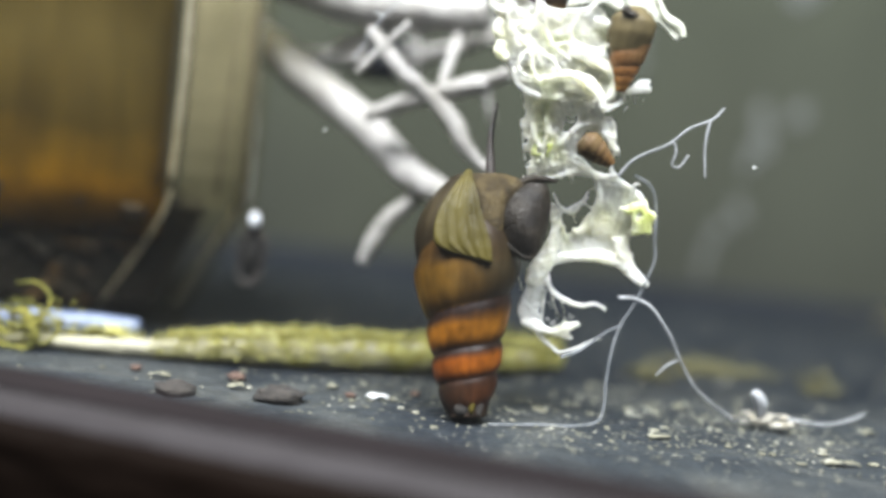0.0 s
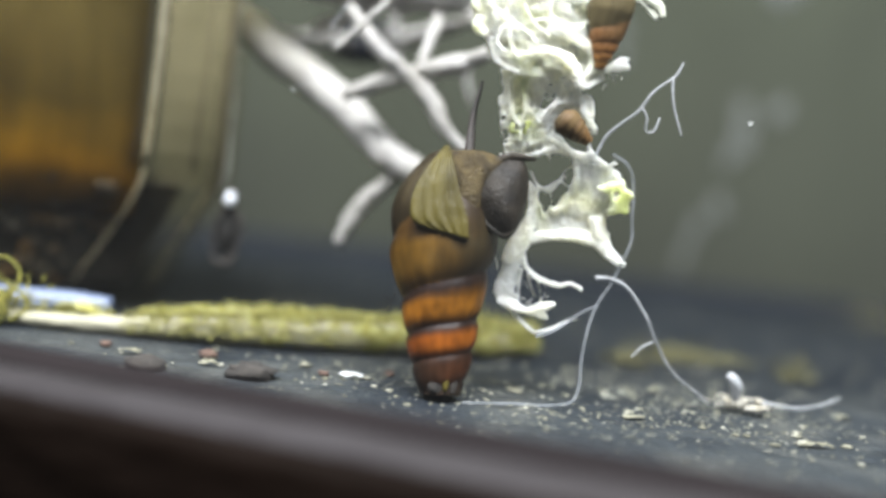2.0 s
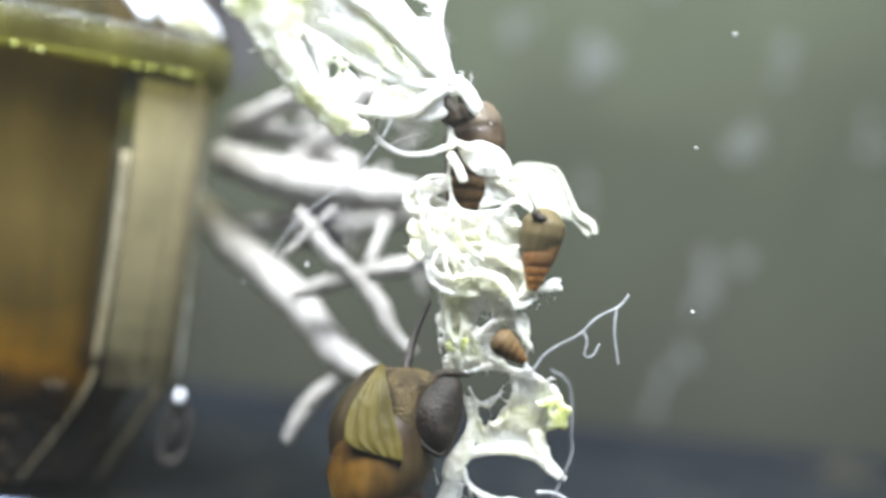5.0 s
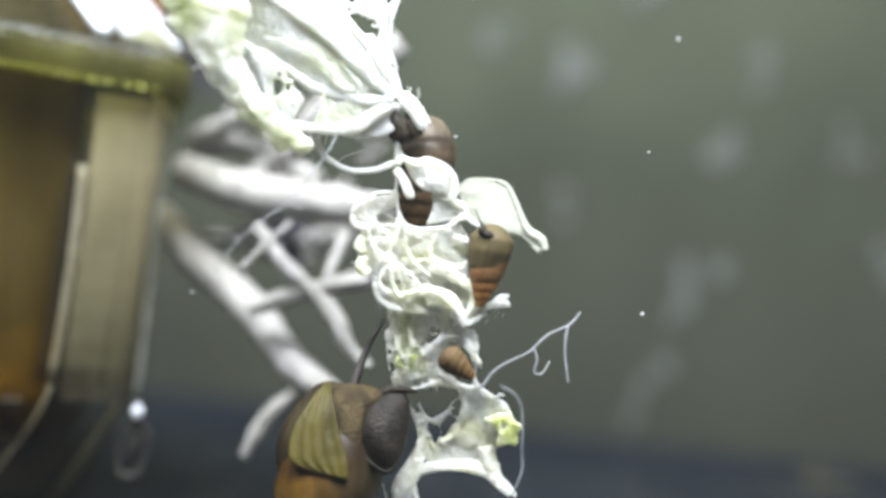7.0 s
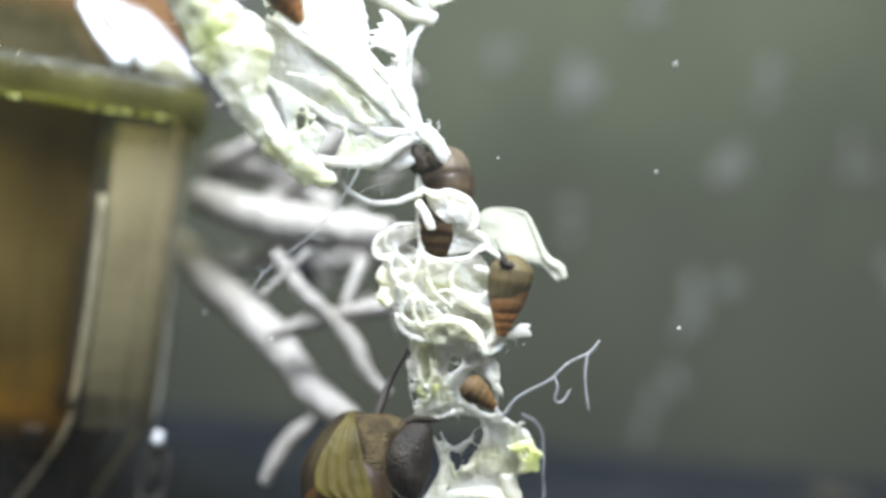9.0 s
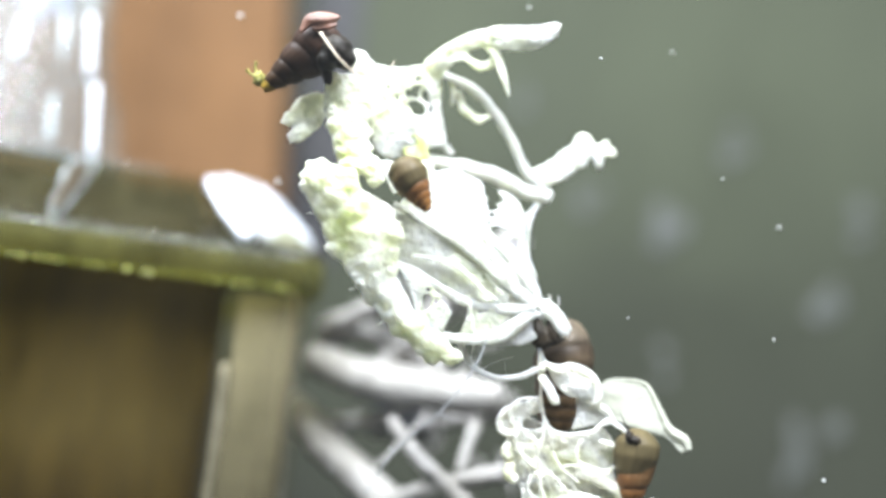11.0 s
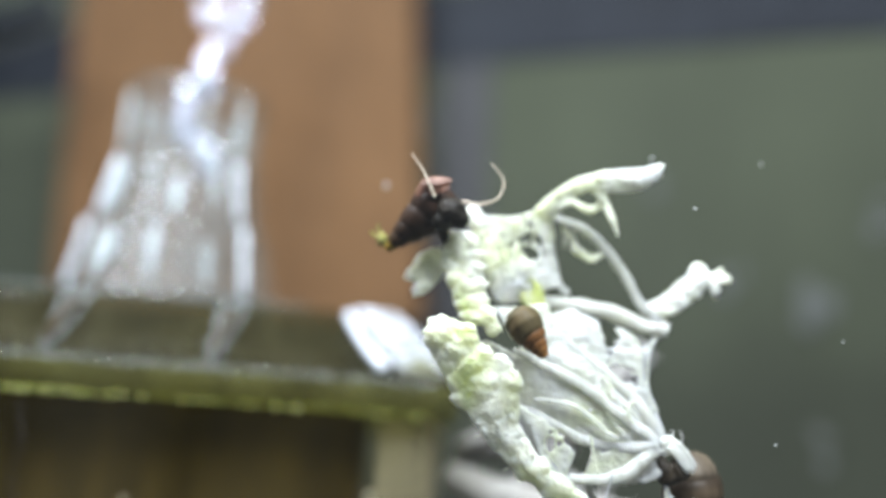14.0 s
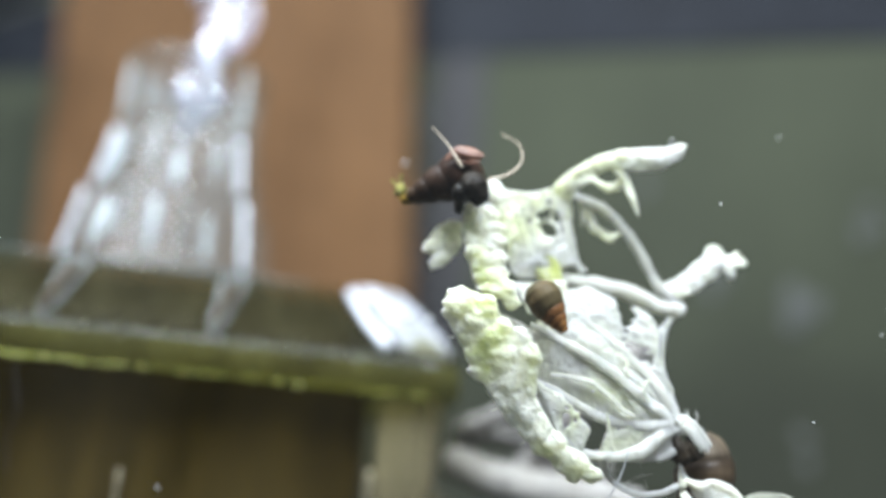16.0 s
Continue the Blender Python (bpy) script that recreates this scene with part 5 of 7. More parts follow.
# Upper half: veins that fan out from a hub, with skin between them and quilted skin along the margin.
vein([(4.3, 91.6, 56.3), (0.6, 90.9, 55.9), (-2.5, 90.1, 56.1), (-5.6, 89.3, 57.2), (-8.1, 88.6, 58.5), (-11.3, 87.8, 59.8), (-13.8, 87.1, 61.2), (-15.7, 86.3, 62.7), (-16.8, 85.6, 63.7)], [0.82, 0.65, 0.60, 0.60, 0.54, 0.49, 0.43, 0.33, 0.22])
vein([(4.1, 91.8, 56.6), (1.8, 91, 58.3), (-0.8, 90.2, 60.2), (-4, 89.4, 62.4), (-7.2, 88.6, 63.9), (-9.7, 87.8, 65), (-11.6, 87, 65.8)], [0.77, 0.71, 0.71, 0.71, 0.66, 0.49, 0.33])
vein([(4.6, 92.4, 57), (2.7, 91.9, 60), (0.4, 91.4, 62.4), (-2.2, 90.9, 64.5), (-4.8, 90.4, 66.5), (-7.4, 89.9, 68.2), (-9.4, 89.4, 70)], [0.78, 0.78, 0.72, 0.67, 0.61, 0.50, 0.28])
vein([(4.9, 92.8, 56.9), (3.8, 93.2, 59.7), (2.7, 93.7, 62.6), (2.9, 94.1, 66), (3.9, 94.6, 68.6), (5, 95, 70.3)], [0.69, 0.52, 0.46, 0.46, 0.52, 0.69])
vein([(5.3, 95, 69.8), (1.5, 94.4, 70.6), (-1.8, 93.8, 71.8), (-5.1, 93.2, 72.2), (-8.4, 92.6, 72.6), (-11.4, 92, 72.6)], [1.14, 1.14, 1.03, 0.97, 0.86, 0.51])
vein([(4.5, 95, 70.6), (2.1, 94.3, 73.1), (-0, 93.6, 76.8), (-2.7, 93, 80.1), (-5.4, 92.3, 81.9), (-8.1, 91.6, 82.7)], [0.57, 0.63, 0.63, 0.63, 0.57, 0.46])
vein([(-8.9, 91.8, 82.8), (-8.9, 92.2, 79.4), (-8.1, 92.6, 75.8), (-6.2, 93, 73.5)], [0.51, 0.45, 0.51, 0.45])
vein([(-6.5, 88.4, 52.8), (-8.2, 88.1, 54.8), (-9.4, 87.7, 57), (-10.5, 87.3, 58.6), (-12, 87, 60.2)], [0.43, 0.43, 0.43, 0.38, 0.22])
vein([(-7.2, 88.6, 53.3), (-5.1, 89.2, 52.3), (-2.1, 89.8, 52.2), (0.6, 90.4, 53), (2.7, 91, 54.7), (4.3, 91.6, 56.3)], [0.44, 0.55, 0.61, 0.77, 0.88, 0.88])
vein([(-9.1, 88, 60.4), (-7, 88.4, 60.4), (-4.5, 88.8, 59.9), (-2.9, 89.2, 58.8), (-1.3, 89.6, 57.4), (0.1, 90, 56.7)], [0.27, 0.27, 0.33, 0.33, 0.33, 0.22])
blade = Soup()
blade.sheet([(3.9, 91.9, 56.4), (-2.5, 90.5, 56.1), (-8.2, 89.2, 58.6), (-13.9, 87.8, 61.3), (-16.8, 86.4, 63.6)],
    [(3.9, 92.1, 56.7), (-0.8, 90.7, 60.2), (-5.6, 89.3, 63.2), (-9.7, 88, 65), (-14.8, 86.6, 66.5)], 70, 34, thick=0.34, wave=0.35, holes=2, seed=21, ragged=0, puff=0.25, puff_freq=0.45, bulge=0.3)
blade.sheet([(4.1, 92.2, 56.7), (-0.8, 90.7, 60.2), (-7.2, 89.1, 64), (-11.3, 87.6, 65.8)],
    [(4.3, 92.6, 57), (0.4, 91.4, 62.4), (-4.8, 90.2, 66.4), (-9.1, 89, 69.6)], 60, 28, thick=0.34, wave=0.35, holes=2, seed=22, ragged=0, puff=0.2, puff_freq=0.45, bulge=0.3)
blade.sheet([(4.4, 92.9, 57.3), (0.4, 91.9, 62.5), (-4.8, 90.8, 66.6), (-9.1, 89.8, 70)],
    [(4.3, 93.4, 60.4), (2.7, 93, 63.5), (1.5, 92.6, 68.6), (-5.7, 92.2, 71.5)], 50, 30, thick=0.34, wave=0.35, holes=0.36, seed=23, ragged=0, puff=0.3, puff_freq=0.45, bulge=0)
blade.sheet([(4.2, 93.2, 60.4), (2.6, 93.8, 62.9), (1.6, 94.4, 66.3)],
    [(2.9, 93.2, 62.9), (3.2, 93.8, 66.2), (4.4, 94.4, 69.4)], 24, 14, thick=0.34, wave=0.35, holes=2, seed=24, ragged=0, puff=0.2, puff_freq=0.45, bulge=0)
blade.sheet([(-7.2, 88, 52.9), (-8.2, 87.6, 54.7), (-9.9, 87.2, 57.8), (-11.8, 86.8, 60.2), (-15.1, 86.4, 62.6)],
    [(-3.4, 89, 50.1), (-7.3, 88.5, 54.7), (-7.5, 88, 58), (-9.3, 87.5, 58.7), (-13.5, 87, 60.9)], 40, 22, thick=0.34, wave=0.35, holes=2, seed=25, ragged=0, puff=0.3, puff_freq=0.45, bulge=0)
blade.sheet([(-2.8, 90, 55.9), (0.6, 90.8, 55.9), (4.2, 91.6, 56.3)],
    [(-3.6, 90, 52.2), (0, 90.8, 53), (3.6, 91.6, 55.5)], 24, 12, thick=0.34, wave=0.35, holes=0.5, seed=26, ragged=0, puff=0.1, puff_freq=0.45, bulge=0)
blade.sheet([(-11.9, 87.4, 60.3), (-9.6, 87.9, 58.2), (-7.3, 88.3, 54.7), (-5.4, 88.8, 52.5)],
    [(-8.1, 87.6, 58.4), (-6.8, 88.1, 57.4), (-5.6, 88.5, 56.4), (-4.3, 89, 56.1)], 30, 16, thick=0.34, wave=0.35, holes=0.3, seed=27, ragged=0, puff=0.2, puff_freq=0.45, bulge=0)
blade.sheet([(-17.5, 87.5, 83), (-15.1, 88.5, 82), (-12.5, 89.5, 82.3), (-9.6, 90.4, 83.1), (-8.1, 91.4, 82.7)],
    [(-15.5, 88, 74.1), (-14.1, 89.1, 71.7), (-11.6, 90.2, 72), (-9.4, 91.3, 73.2), (-7.2, 92.4, 74.2)], 50, 40, thick=0.34, wave=0.35, holes=0.34, seed=28, ragged=0, puff=0.5, puff_freq=0.45, bulge=0)
blade.sheet([(-14.3, 88.4, 70.9), (-11.5, 89.5, 71.3), (-8.3, 90.6, 71.7)],
    [(-12.1, 88.4, 67), (-9.7, 89.4, 68.3), (-7.5, 90.4, 68.6)], 24, 20, thick=0.34, wave=0.35, holes=2, seed=29, ragged=0, puff=0.4, puff_freq=0.45, bulge=0)
blade.limb([(-16.6, 87.4, 82.2), (-14.9, 88.1, 80.3), (-13.8, 88.7, 77.8), (-12.7, 89.3, 75.2), (-10.7, 90, 73.5)], [0.38, 0.38, 0.44, 0.44, 0.38], 0.6, 0.22)
blade.limb([(-12.1, 89, 81.8), (-12.3, 89.7, 79.5), (-11.6, 90.3, 77), (-9.5, 91, 74.5)], [0.45, 0.38, 0.38, 0.38], 0.6, 0.22)
blade.limb([(-12.1, 90.6, 78.4), (-11.2, 90.6, 79.2), (-9.7, 90.6, 78.6), (-9.4, 90.6, 77.3), (-10.7, 90.6, 76.2), (-12, 90.6, 76.7)], [0.26, 0.26, 0.26, 0.26, 0.26, 0.26], 0.6, 0.22)
blade.limb([(-9.8, 91, 81.5), (-10.4, 91, 79.7), (-9.3, 91, 78.3)], [0.32, 0.26, 0.32], 0.6, 0.22)
blade.limb([(-6.2, 92.6, 81), (-5.6, 92.6, 79.3), (-3.7, 92.6, 77.9), (-2.1, 92.6, 78.3)], [0.53, 0.59, 0.59, 0.33], 0.6, 0.6)
blade.limb([(-7.2, 92, 82.6), (-6.7, 92, 80.8), (-6.7, 92, 79)], [0.39, 0.33, 0.20], 0.6, 0.22)
blade.sheet([(-10.2, 90.5, 81.9), (-9.2, 90, 83.9), (-7, 89.5, 85.3), (-4.9, 89.1, 86), (-2.7, 88.6, 86.5)],
    [(-8, 90.5, 81.9), (-6.9, 90, 83.4), (-5.6, 89.5, 84.5), (-4, 89.1, 85.2), (-2.4, 88.6, 85.3)], 36, 16, thick=0.34, wave=0.35, holes=2, seed=30, ragged=0.3, puff=0.4, puff_freq=0.45, bulge=0)
blade.sheet([(-3.1, 88.6, 87), (-0.5, 88.4, 87.7), (2.2, 88.2, 87.7), (5, 88, 87.9)],
    [(-1.8, 88.6, 84.9), (-0.1, 88.4, 84.8), (2.1, 88.2, 84.9), (4.6, 88, 86.4)], 30, 18, thick=0.34, wave=0.35, holes=2, seed=31, ragged=0, puff=0.5, puff_freq=0.45, bulge=0.3)
blade.limb([(-9.9, 90.2, 83), (-8.3, 89.8, 84.5), (-6, 89.4, 86), (-4, 89, 86.7), (-1.8, 88.6, 86.9)], [0.64, 0.57, 0.57, 0.57, 0.45], 0.6, 0.22)
blade.limb([(-6.9, 89.6, 83.6), (-5.6, 89.6, 84.1), (-4.6, 89.6, 83.3), (-3, 89.6, 83.2), (-2.2, 89.6, 84.4)], [0.45, 0.45, 0.57, 0.57, 0.38], 0.6, 0.6)
blade.limb([(-2.5, 89, 85.6), (-1.6, 89, 83.1), (-0.8, 89, 81.2), (-0.2, 89, 79.4)], [0.63, 0.57, 0.44, 0.13], 0.6, 0.22)
blade.limb([(-3.7, 89, 86.2), (-2.9, 89, 84.8), (-1.8, 89, 84.4)], [0.32, 0.32, 0.25], 0.6, 0.22)
blade.sheet([(2.2, 95.6, 72.5), (4.5, 96.2, 74.3), (7.1, 96.8, 76.6), (9.3, 97.4, 78.4)],
    [(5.1, 95.6, 71.3), (7.3, 96.2, 72.9), (8.9, 96.8, 74.3), (10, 97.4, 76)], 36, 20, thick=0.34, wave=0.35, holes=2, seed=32, ragged=0.4, puff=0.7, puff_freq=0.45, bulge=0.4)
blade.limb([(8.2, 97.4, 77.6), (9.3, 97.4, 78), (10.4, 97.4, 76.9), (11.4, 97.4, 77), (12.9, 97.4, 76.5)], [0.69, 0.83, 0.76, 0.89, 0.41], 0.6, 0.6)
blade.limb([(10.7, 97.4, 76.5), (11.1, 97.4, 74.9), (10.9, 97.4, 74.2)], [0.62, 0.55, 0.21], 0.6, 0.6)
blade.limb([(11.4, 97.4, 77.4), (11.8, 97.4, 78.1)], [0.48, 0.21], 0.6, 0.4)
blade.limb([(3.2, 96, 72.5), (5.1, 96, 72.2), (7.1, 96, 73)], [0.68, 0.81, 0.54], 0.6, 0.5)
quilt(blade, [(-20.7, 82.2, 66.2), (-19.7, 82.8, 64.1), (-18.2, 83.4, 61.9), (-16.8, 84, 59.9), (-15.6, 84.6, 58), (-14.2, 85.2, 56.2), (-12.9, 85.8, 54.8), (-11, 86.4, 52.9), (-9.2, 87, 51.3)],
    [(-15.6, 82.2, 67.5), (-14, 82.8, 65.2), (-12, 83.4, 63.6), (-10.8, 84, 61.8), (-10.7, 84.6, 60.4), (-10.7, 85.2, 58.4), (-9.7, 85.8, 56.4), (-8.4, 86.4, 54.5), (-6.8, 87, 52.8)], 9, 3, 1.5, 3)
quilt(blade, [(-9, 86.8, 52.1), (-7.9, 87.4, 50.4), (-5.8, 88, 49.5)],
    [(-6.6, 86.8, 52.7), (-5, 87.4, 51.5), (-3.3, 88, 50.2)], 3, 2, 1.0, 5)
quilt(blade, [(-20.5, 81.8, 66.9), (-20, 82.2, 68.1), (-17.8, 82.6, 68.3)],
    [(-19.7, 81.8, 65.5), (-17.3, 82.2, 65.8), (-14.9, 82.6, 66.3)], 3, 2, 1.5, 8)
quilt(blade, [(-19.8, 84.6, 78.7), (-19.9, 84.8, 75.7), (-19, 85, 73.1), (-18.2, 85.2, 70.5), (-16.8, 85.4, 68.4)],
    [(-16.6, 84.6, 79), (-15.6, 84.8, 76.2), (-14.9, 85, 73.3), (-14.2, 85.2, 70.1), (-12.5, 85.4, 67.3)], 7, 2, 1.7, 12)
quilt(blade, [(-17.3, 86, 82.5), (-15.9, 86.3, 80.8), (-14.6, 86.7, 78.5), (-14, 87, 75.9)],
    [(-16.9, 86, 80.3), (-16.2, 86.3, 78), (-15.3, 86.7, 75.7), (-14.8, 87, 73.5)], 4, 1, 1.2, 14)
quilt(blade, [(-21, 87, 77.1), (-23.2, 86.8, 76.7), (-24.2, 86.6, 73.9)],
    [(-20.2, 87, 75), (-20.8, 86.8, 73.2), (-22.1, 86.6, 72.2)], 2, 2, 1.4, 17)
blade.limb([(-3.8, 90, 63.5), (-3.9, 90, 62), (-3.3, 90, 60.6)], [0.26, 0.22, 0.26], 0.6, 0.3)
blade.limb([(-8.8, 90, 63.6), (-9, 90, 62.1), (-9.1, 90, 60.8)], [0.26, 0.22, 0.26], 0.6, 0.3)
blade.limb([(-6.7, 90, 66), (-5.8, 90, 66.7), (-5.5, 90, 67.7)], [0.26, 0.22, 0.26], 0.6, 0.3)
blade.limb([(-5.9, 90, 62.5), (-6.5, 90, 61.5), (-6.6, 90, 60.6)], [0.26, 0.22, 0.26], 0.6, 0.3)
blade.limb([(-3.6, 90, 59.4), (-2.6, 90, 58), (-3, 90, 56.5)], [0.26, 0.22, 0.26], 0.6, 0.3)
blade.limb([(-1.4, 90, 59.6), (-0.3, 90, 58.3), (0.8, 90, 57.4)], [0.26, 0.22, 0.26], 0.6, 0.3)
blade.limb([(-7, 90, 59.2), (-5.7, 90, 58.7), (-4.8, 90, 59.4)], [0.26, 0.22, 0.26], 0.6, 0.3)
blade.limb([(1.6, 90, 61), (1, 90, 59.8), (1.7, 90, 58.4)], [0.26, 0.22, 0.26], 0.6, 0.3)
blade.limb([(-1.9, 90, 63.7), (-1, 90, 62.8), (-0.7, 90, 61)], [0.26, 0.22, 0.26], 0.6, 0.3)
blade.limb([(-2.9, 88.6, 57), (-2.5, 88.6, 54.6), (-2, 88.6, 52.7)], [0.19, 0.22, 0.19], 0.6, 0.22)
blade.limb([(-17.8, 84.6, 61.6), (-18.9, 84.6, 61.9)], [0.18, 0.07], 0.6, 0.22)
blade.limb([(-19.6, 84.6, 63.5), (-20.6, 84.6, 63.4)], [0.18, 0.07], 0.6, 0.22)
blade.limb([(-17.1, 84.6, 59.7), (-18, 84.6, 59.9)], [0.18, 0.07], 0.6, 0.22)
blade.limb([(-11.2, 84.6, 52.8), (-12, 84.6, 52.3)], [0.18, 0.07], 0.6, 0.22)
blade.limb([(-14.5, 84.6, 55.9), (-15.2, 84.6, 55.8)], [0.18, 0.07], 0.6, 0.22)
blade.limb([(-18.9, 84.6, 64.1), (-19.7, 84.6, 64.5)], [0.18, 0.07], 0.6, 0.22)
fringe(blade, 22, (-12, 86.4, 60.5), (-3.5, 88.6, 63), 0.8)
part("upper_blade", blade.melted("upper_blade", 0.13, 6, 0.06, 0.03), LEAF_UP, leaf, "quilted pale green skin of the leaf's upper half")

# The loop and web below the hub.
web = Soup()
web.limb([(-3.4, 90.8, 52.2), (-2.9, 91, 50.7), (-1.6, 91.2, 49.4), (0.5, 91.4, 48.6), (3.1, 91.6, 48.9), (4.7, 91.8, 49.7), (5.9, 92, 50.2)], [0.53, 0.41, 0.35, 0.35, 0.35, 0.41, 0.47], 0.6, 0.22)
web.limb([(4.8, 91.6, 55.8), (4.5, 91.7, 54.2), (4.9, 91.8, 52.6), (5.6, 91.9, 51), (6.2, 92, 50.3)], [0.59, 0.35, 0.29, 0.29, 0.35], 0.6, 0.22)
web.sheet([(-4, 90.6, 52.7), (-1.4, 91, 53.4), (1.4, 91.4, 53.8), (4.1, 91.8, 56.1)],
    [(-3.2, 90.6, 51.5), (-1.6, 91, 52), (1.3, 91.4, 52), (4.7, 91.8, 53.5)], 36, 12, thick=0.34, wave=0.35, holes=2, seed=33, ragged=0.2, puff=0.1, puff_freq=0.45, bulge=0)
web.limb([(1.7, 91.4, 52.8), (2.6, 91.4, 52.4), (3.6, 91.4, 52.8), (4.6, 91.4, 53.6)], [0.23, 0.29, 0.35, 0.47], 0.6, 0.22)
web.limb([(4.7, 91.6, 56.4), (5.5, 91.6, 56.9), (6.6, 91.6, 56.3), (7.7, 91.6, 55.2), (8.2, 91.6, 54.6)], [0.82, 0.71, 0.53, 0.35, 0.12], 0.6, 0.22)
web.limb([(5.6, 91.2, 56.4), (6.5, 91.2, 55.3), (7.2, 91.2, 54), (7.5, 91.2, 53.4)], [0.53, 0.53, 0.41, 0.12], 0.6, 0.22)
web.limb([(-3.1, 90, 56.1), (-2.5, 90, 54.1), (-2, 90, 52.1), (-2.2, 90, 50.3), (-2.3, 90, 49.4)], [0.12, 0.14, 0.14, 0.09, 0.06], 0.6, 0.22)
web.limb([(0.9, 91, 51.9), (1.3, 91, 50.6), (1.7, 91, 49.3)], [0.11, 0.09, 0.09], 0.6, 0.22)
web.limb([(-1.3, 91.6, 48.9), (-0.2, 91.6, 49.9), (1.2, 91.6, 50.6), (2.3, 91.6, 50.9)], [0.09, 0.12, 0.12, 0.09], 0.6, 0.22)
web.sheet([(4.6, 91.5, 56.2), (5.5, 91.5, 57.1), (6.9, 91.5, 56.2), (8.4, 91.5, 54.5)],
    [(5.3, 91.3, 55.3), (6, 91.3, 55.1), (6.9, 91.3, 54.4), (7.9, 91.3, 53.3)], 24, 14, thick=0.3, wave=0.25, seed=90, ragged=0.3)
for k in range(20):
    p = Vector((rng.uniform(5.0, 7.6), 92, rng.uniform(55.8, 58.0)))
    web.tube([p, p + Vector((rng.uniform(-0.2, 0.8), -0.3, rng.uniform(0.3, 1.0)))], [0.09, 0.04], 5, 0.2, k, 3)
part("web", web.melted("web", 0.12, 2), RIB, leaf, "white slimy web of leaf skin")
fibres = Soup()
fringe(fibres, 16, (10.4, 94.4, 9.5), (13.5, 95, 13), 1.4)
fringe(fibres, 12, (15.0, 93.0, 34.5), (17.5, 93.6, 36.5), 1.0)
tagged(part("fibres", hang(fibres), RIB, leaf, "fine torn fibres"), kind="stuff")
patch = Soup().sheet([(17.4, 93.8, 24.2), (18.6, 93.6, 23), (18.8, 93.6, 21.4)], [(19.6, 94.0, 24.8), (21.0, 93.9, 23), (20.6, 93.9, 21.6)], 14, 10, 0.5, 0.5, 0.5, 0.35, 0.8, 3, 0.5)
part("green_patch", hang(patch), GREEN, leaf, "yellow-green remnant of leaf")
patch = Soup().sheet([(7.6, 94.9, 28.6), (7.4, 94.9, 30), (7.6, 94.9, 31.4)], [(9.2, 94.9, 28.6), (9.4, 94.9, 30), (9.2, 94.9, 31.2)], 10, 8, 0.4, 0.4, 0.5, 0.3, 0.8, 6, 0.4)
part("green_patch", patch, GREEN, leaf, "yellow-green remnant of leaf")
patch = Soup().sheet([(-13.6, 89.6, 74.0), (-11.6, 90.0, 72.6), (-9.8, 90.4, 70.4)], [(-12.6, 90.4, 77.0), (-10.0, 90.8, 75.0), (-8.8, 91.2, 72.6)], 16, 10, 0.5, 0.4, 0.4, 0.5, 0.4, 2, 0.3, 0.5)
part("green_patch", patch, GREEN, leaf, "yellow-green remnant of leaf")

# Stalks behind the leaf.
stalks = thing("leaf_stalks", "thick cream rotting stalks and roots behind the leaf", "stalks")


def stalk_limb(pts, rad):
    part("stalk", Soup().tube(pts, rad, 12, 0.25, len(stalks.children) + 5, 8), STALK, stalks)


stalk_limb([(-32.1, 142, 44.7), (-27.2, 137.6, 41.2), (-22.2, 133.1, 37.6), (-16.2, 128.7, 33.9), (-11.3, 124.3, 30.2), (-6.7, 119.9, 26.1), (-2.5, 115.4, 23.7), (2.1, 111, 22)], [2.4, 2.6, 2.7, 2.5, 2.3, 2.2, 1.9, 1.4])
stalk_limb([(-27.3, 134, 51.7), (-21.5, 130.5, 50), (-14.3, 127, 48.4), (-6, 123.5, 47.9), (1.8, 120, 47.5)], [2.6, 2.8, 3.0, 2.9, 2.1])
stalk_limb([(-26.1, 134, 56.7), (-20.5, 129, 58.6), (-14.1, 124, 60.9)], [1.6, 1.6, 1.4])
stalk_limb([(-12.8, 117, 43.5), (-8.5, 116, 38.7), (-4, 115, 35.4), (-1, 114, 32.4), (1, 113, 29.3), (4.1, 112, 26.8)], [0.8, 1.0, 1.0, 1.3, 0.9, 0.7])
stalk_limb([(-12.5, 118, 32.4), (-7.4, 116.8, 34.7), (-3, 115.5, 36.2), (2, 114.2, 37.7), (5.4, 113, 39.2)], [0.9, 1.2, 1.2, 1.2, 0.9])
stalk_limb([(-3.3, 119, 23.8), (-7.8, 119, 19.7), (-10, 119, 16.3), (-11.3, 119, 13)], [1.0, 1.2, 1.1, 0.7])
stalk_limb([(-13.5, 111, 37.1), (-10.6, 112, 40.7), (-7.8, 113, 44.1)], [0.4, 0.4, 0.4])
stalk_limb([(-0.7, 122, 46.4), (-1.8, 120, 42), (-3.1, 118, 37.5)], [1.0, 0.8, 0.6])
stalk_limb([(-15.8, 130, 51.8), (-11.8, 128, 55.2), (-8.8, 126, 58.5), (-5.6, 124, 63)], [1.8, 1.9, 1.9, 1.6])
stalk_limb([(-27.1, 136, 55.1), (-19.1, 132.7, 56.2), (-11.8, 129.3, 53.6), (-6.5, 126, 51.3)], [1.3, 1.5, 1.7, 1.3])
stalk_limb([(-18.8, 132, 42.6), (-14.8, 129, 43.9), (-10.7, 126, 45.9)], [1.1, 1.3, 1.0])
stalk_limb([(-14, 130, 52), (-10, 128, 58), (-4, 126, 64), (3, 124, 72)], [1.6, 1.8, 2.4, 2.0])
tufts = Soup()
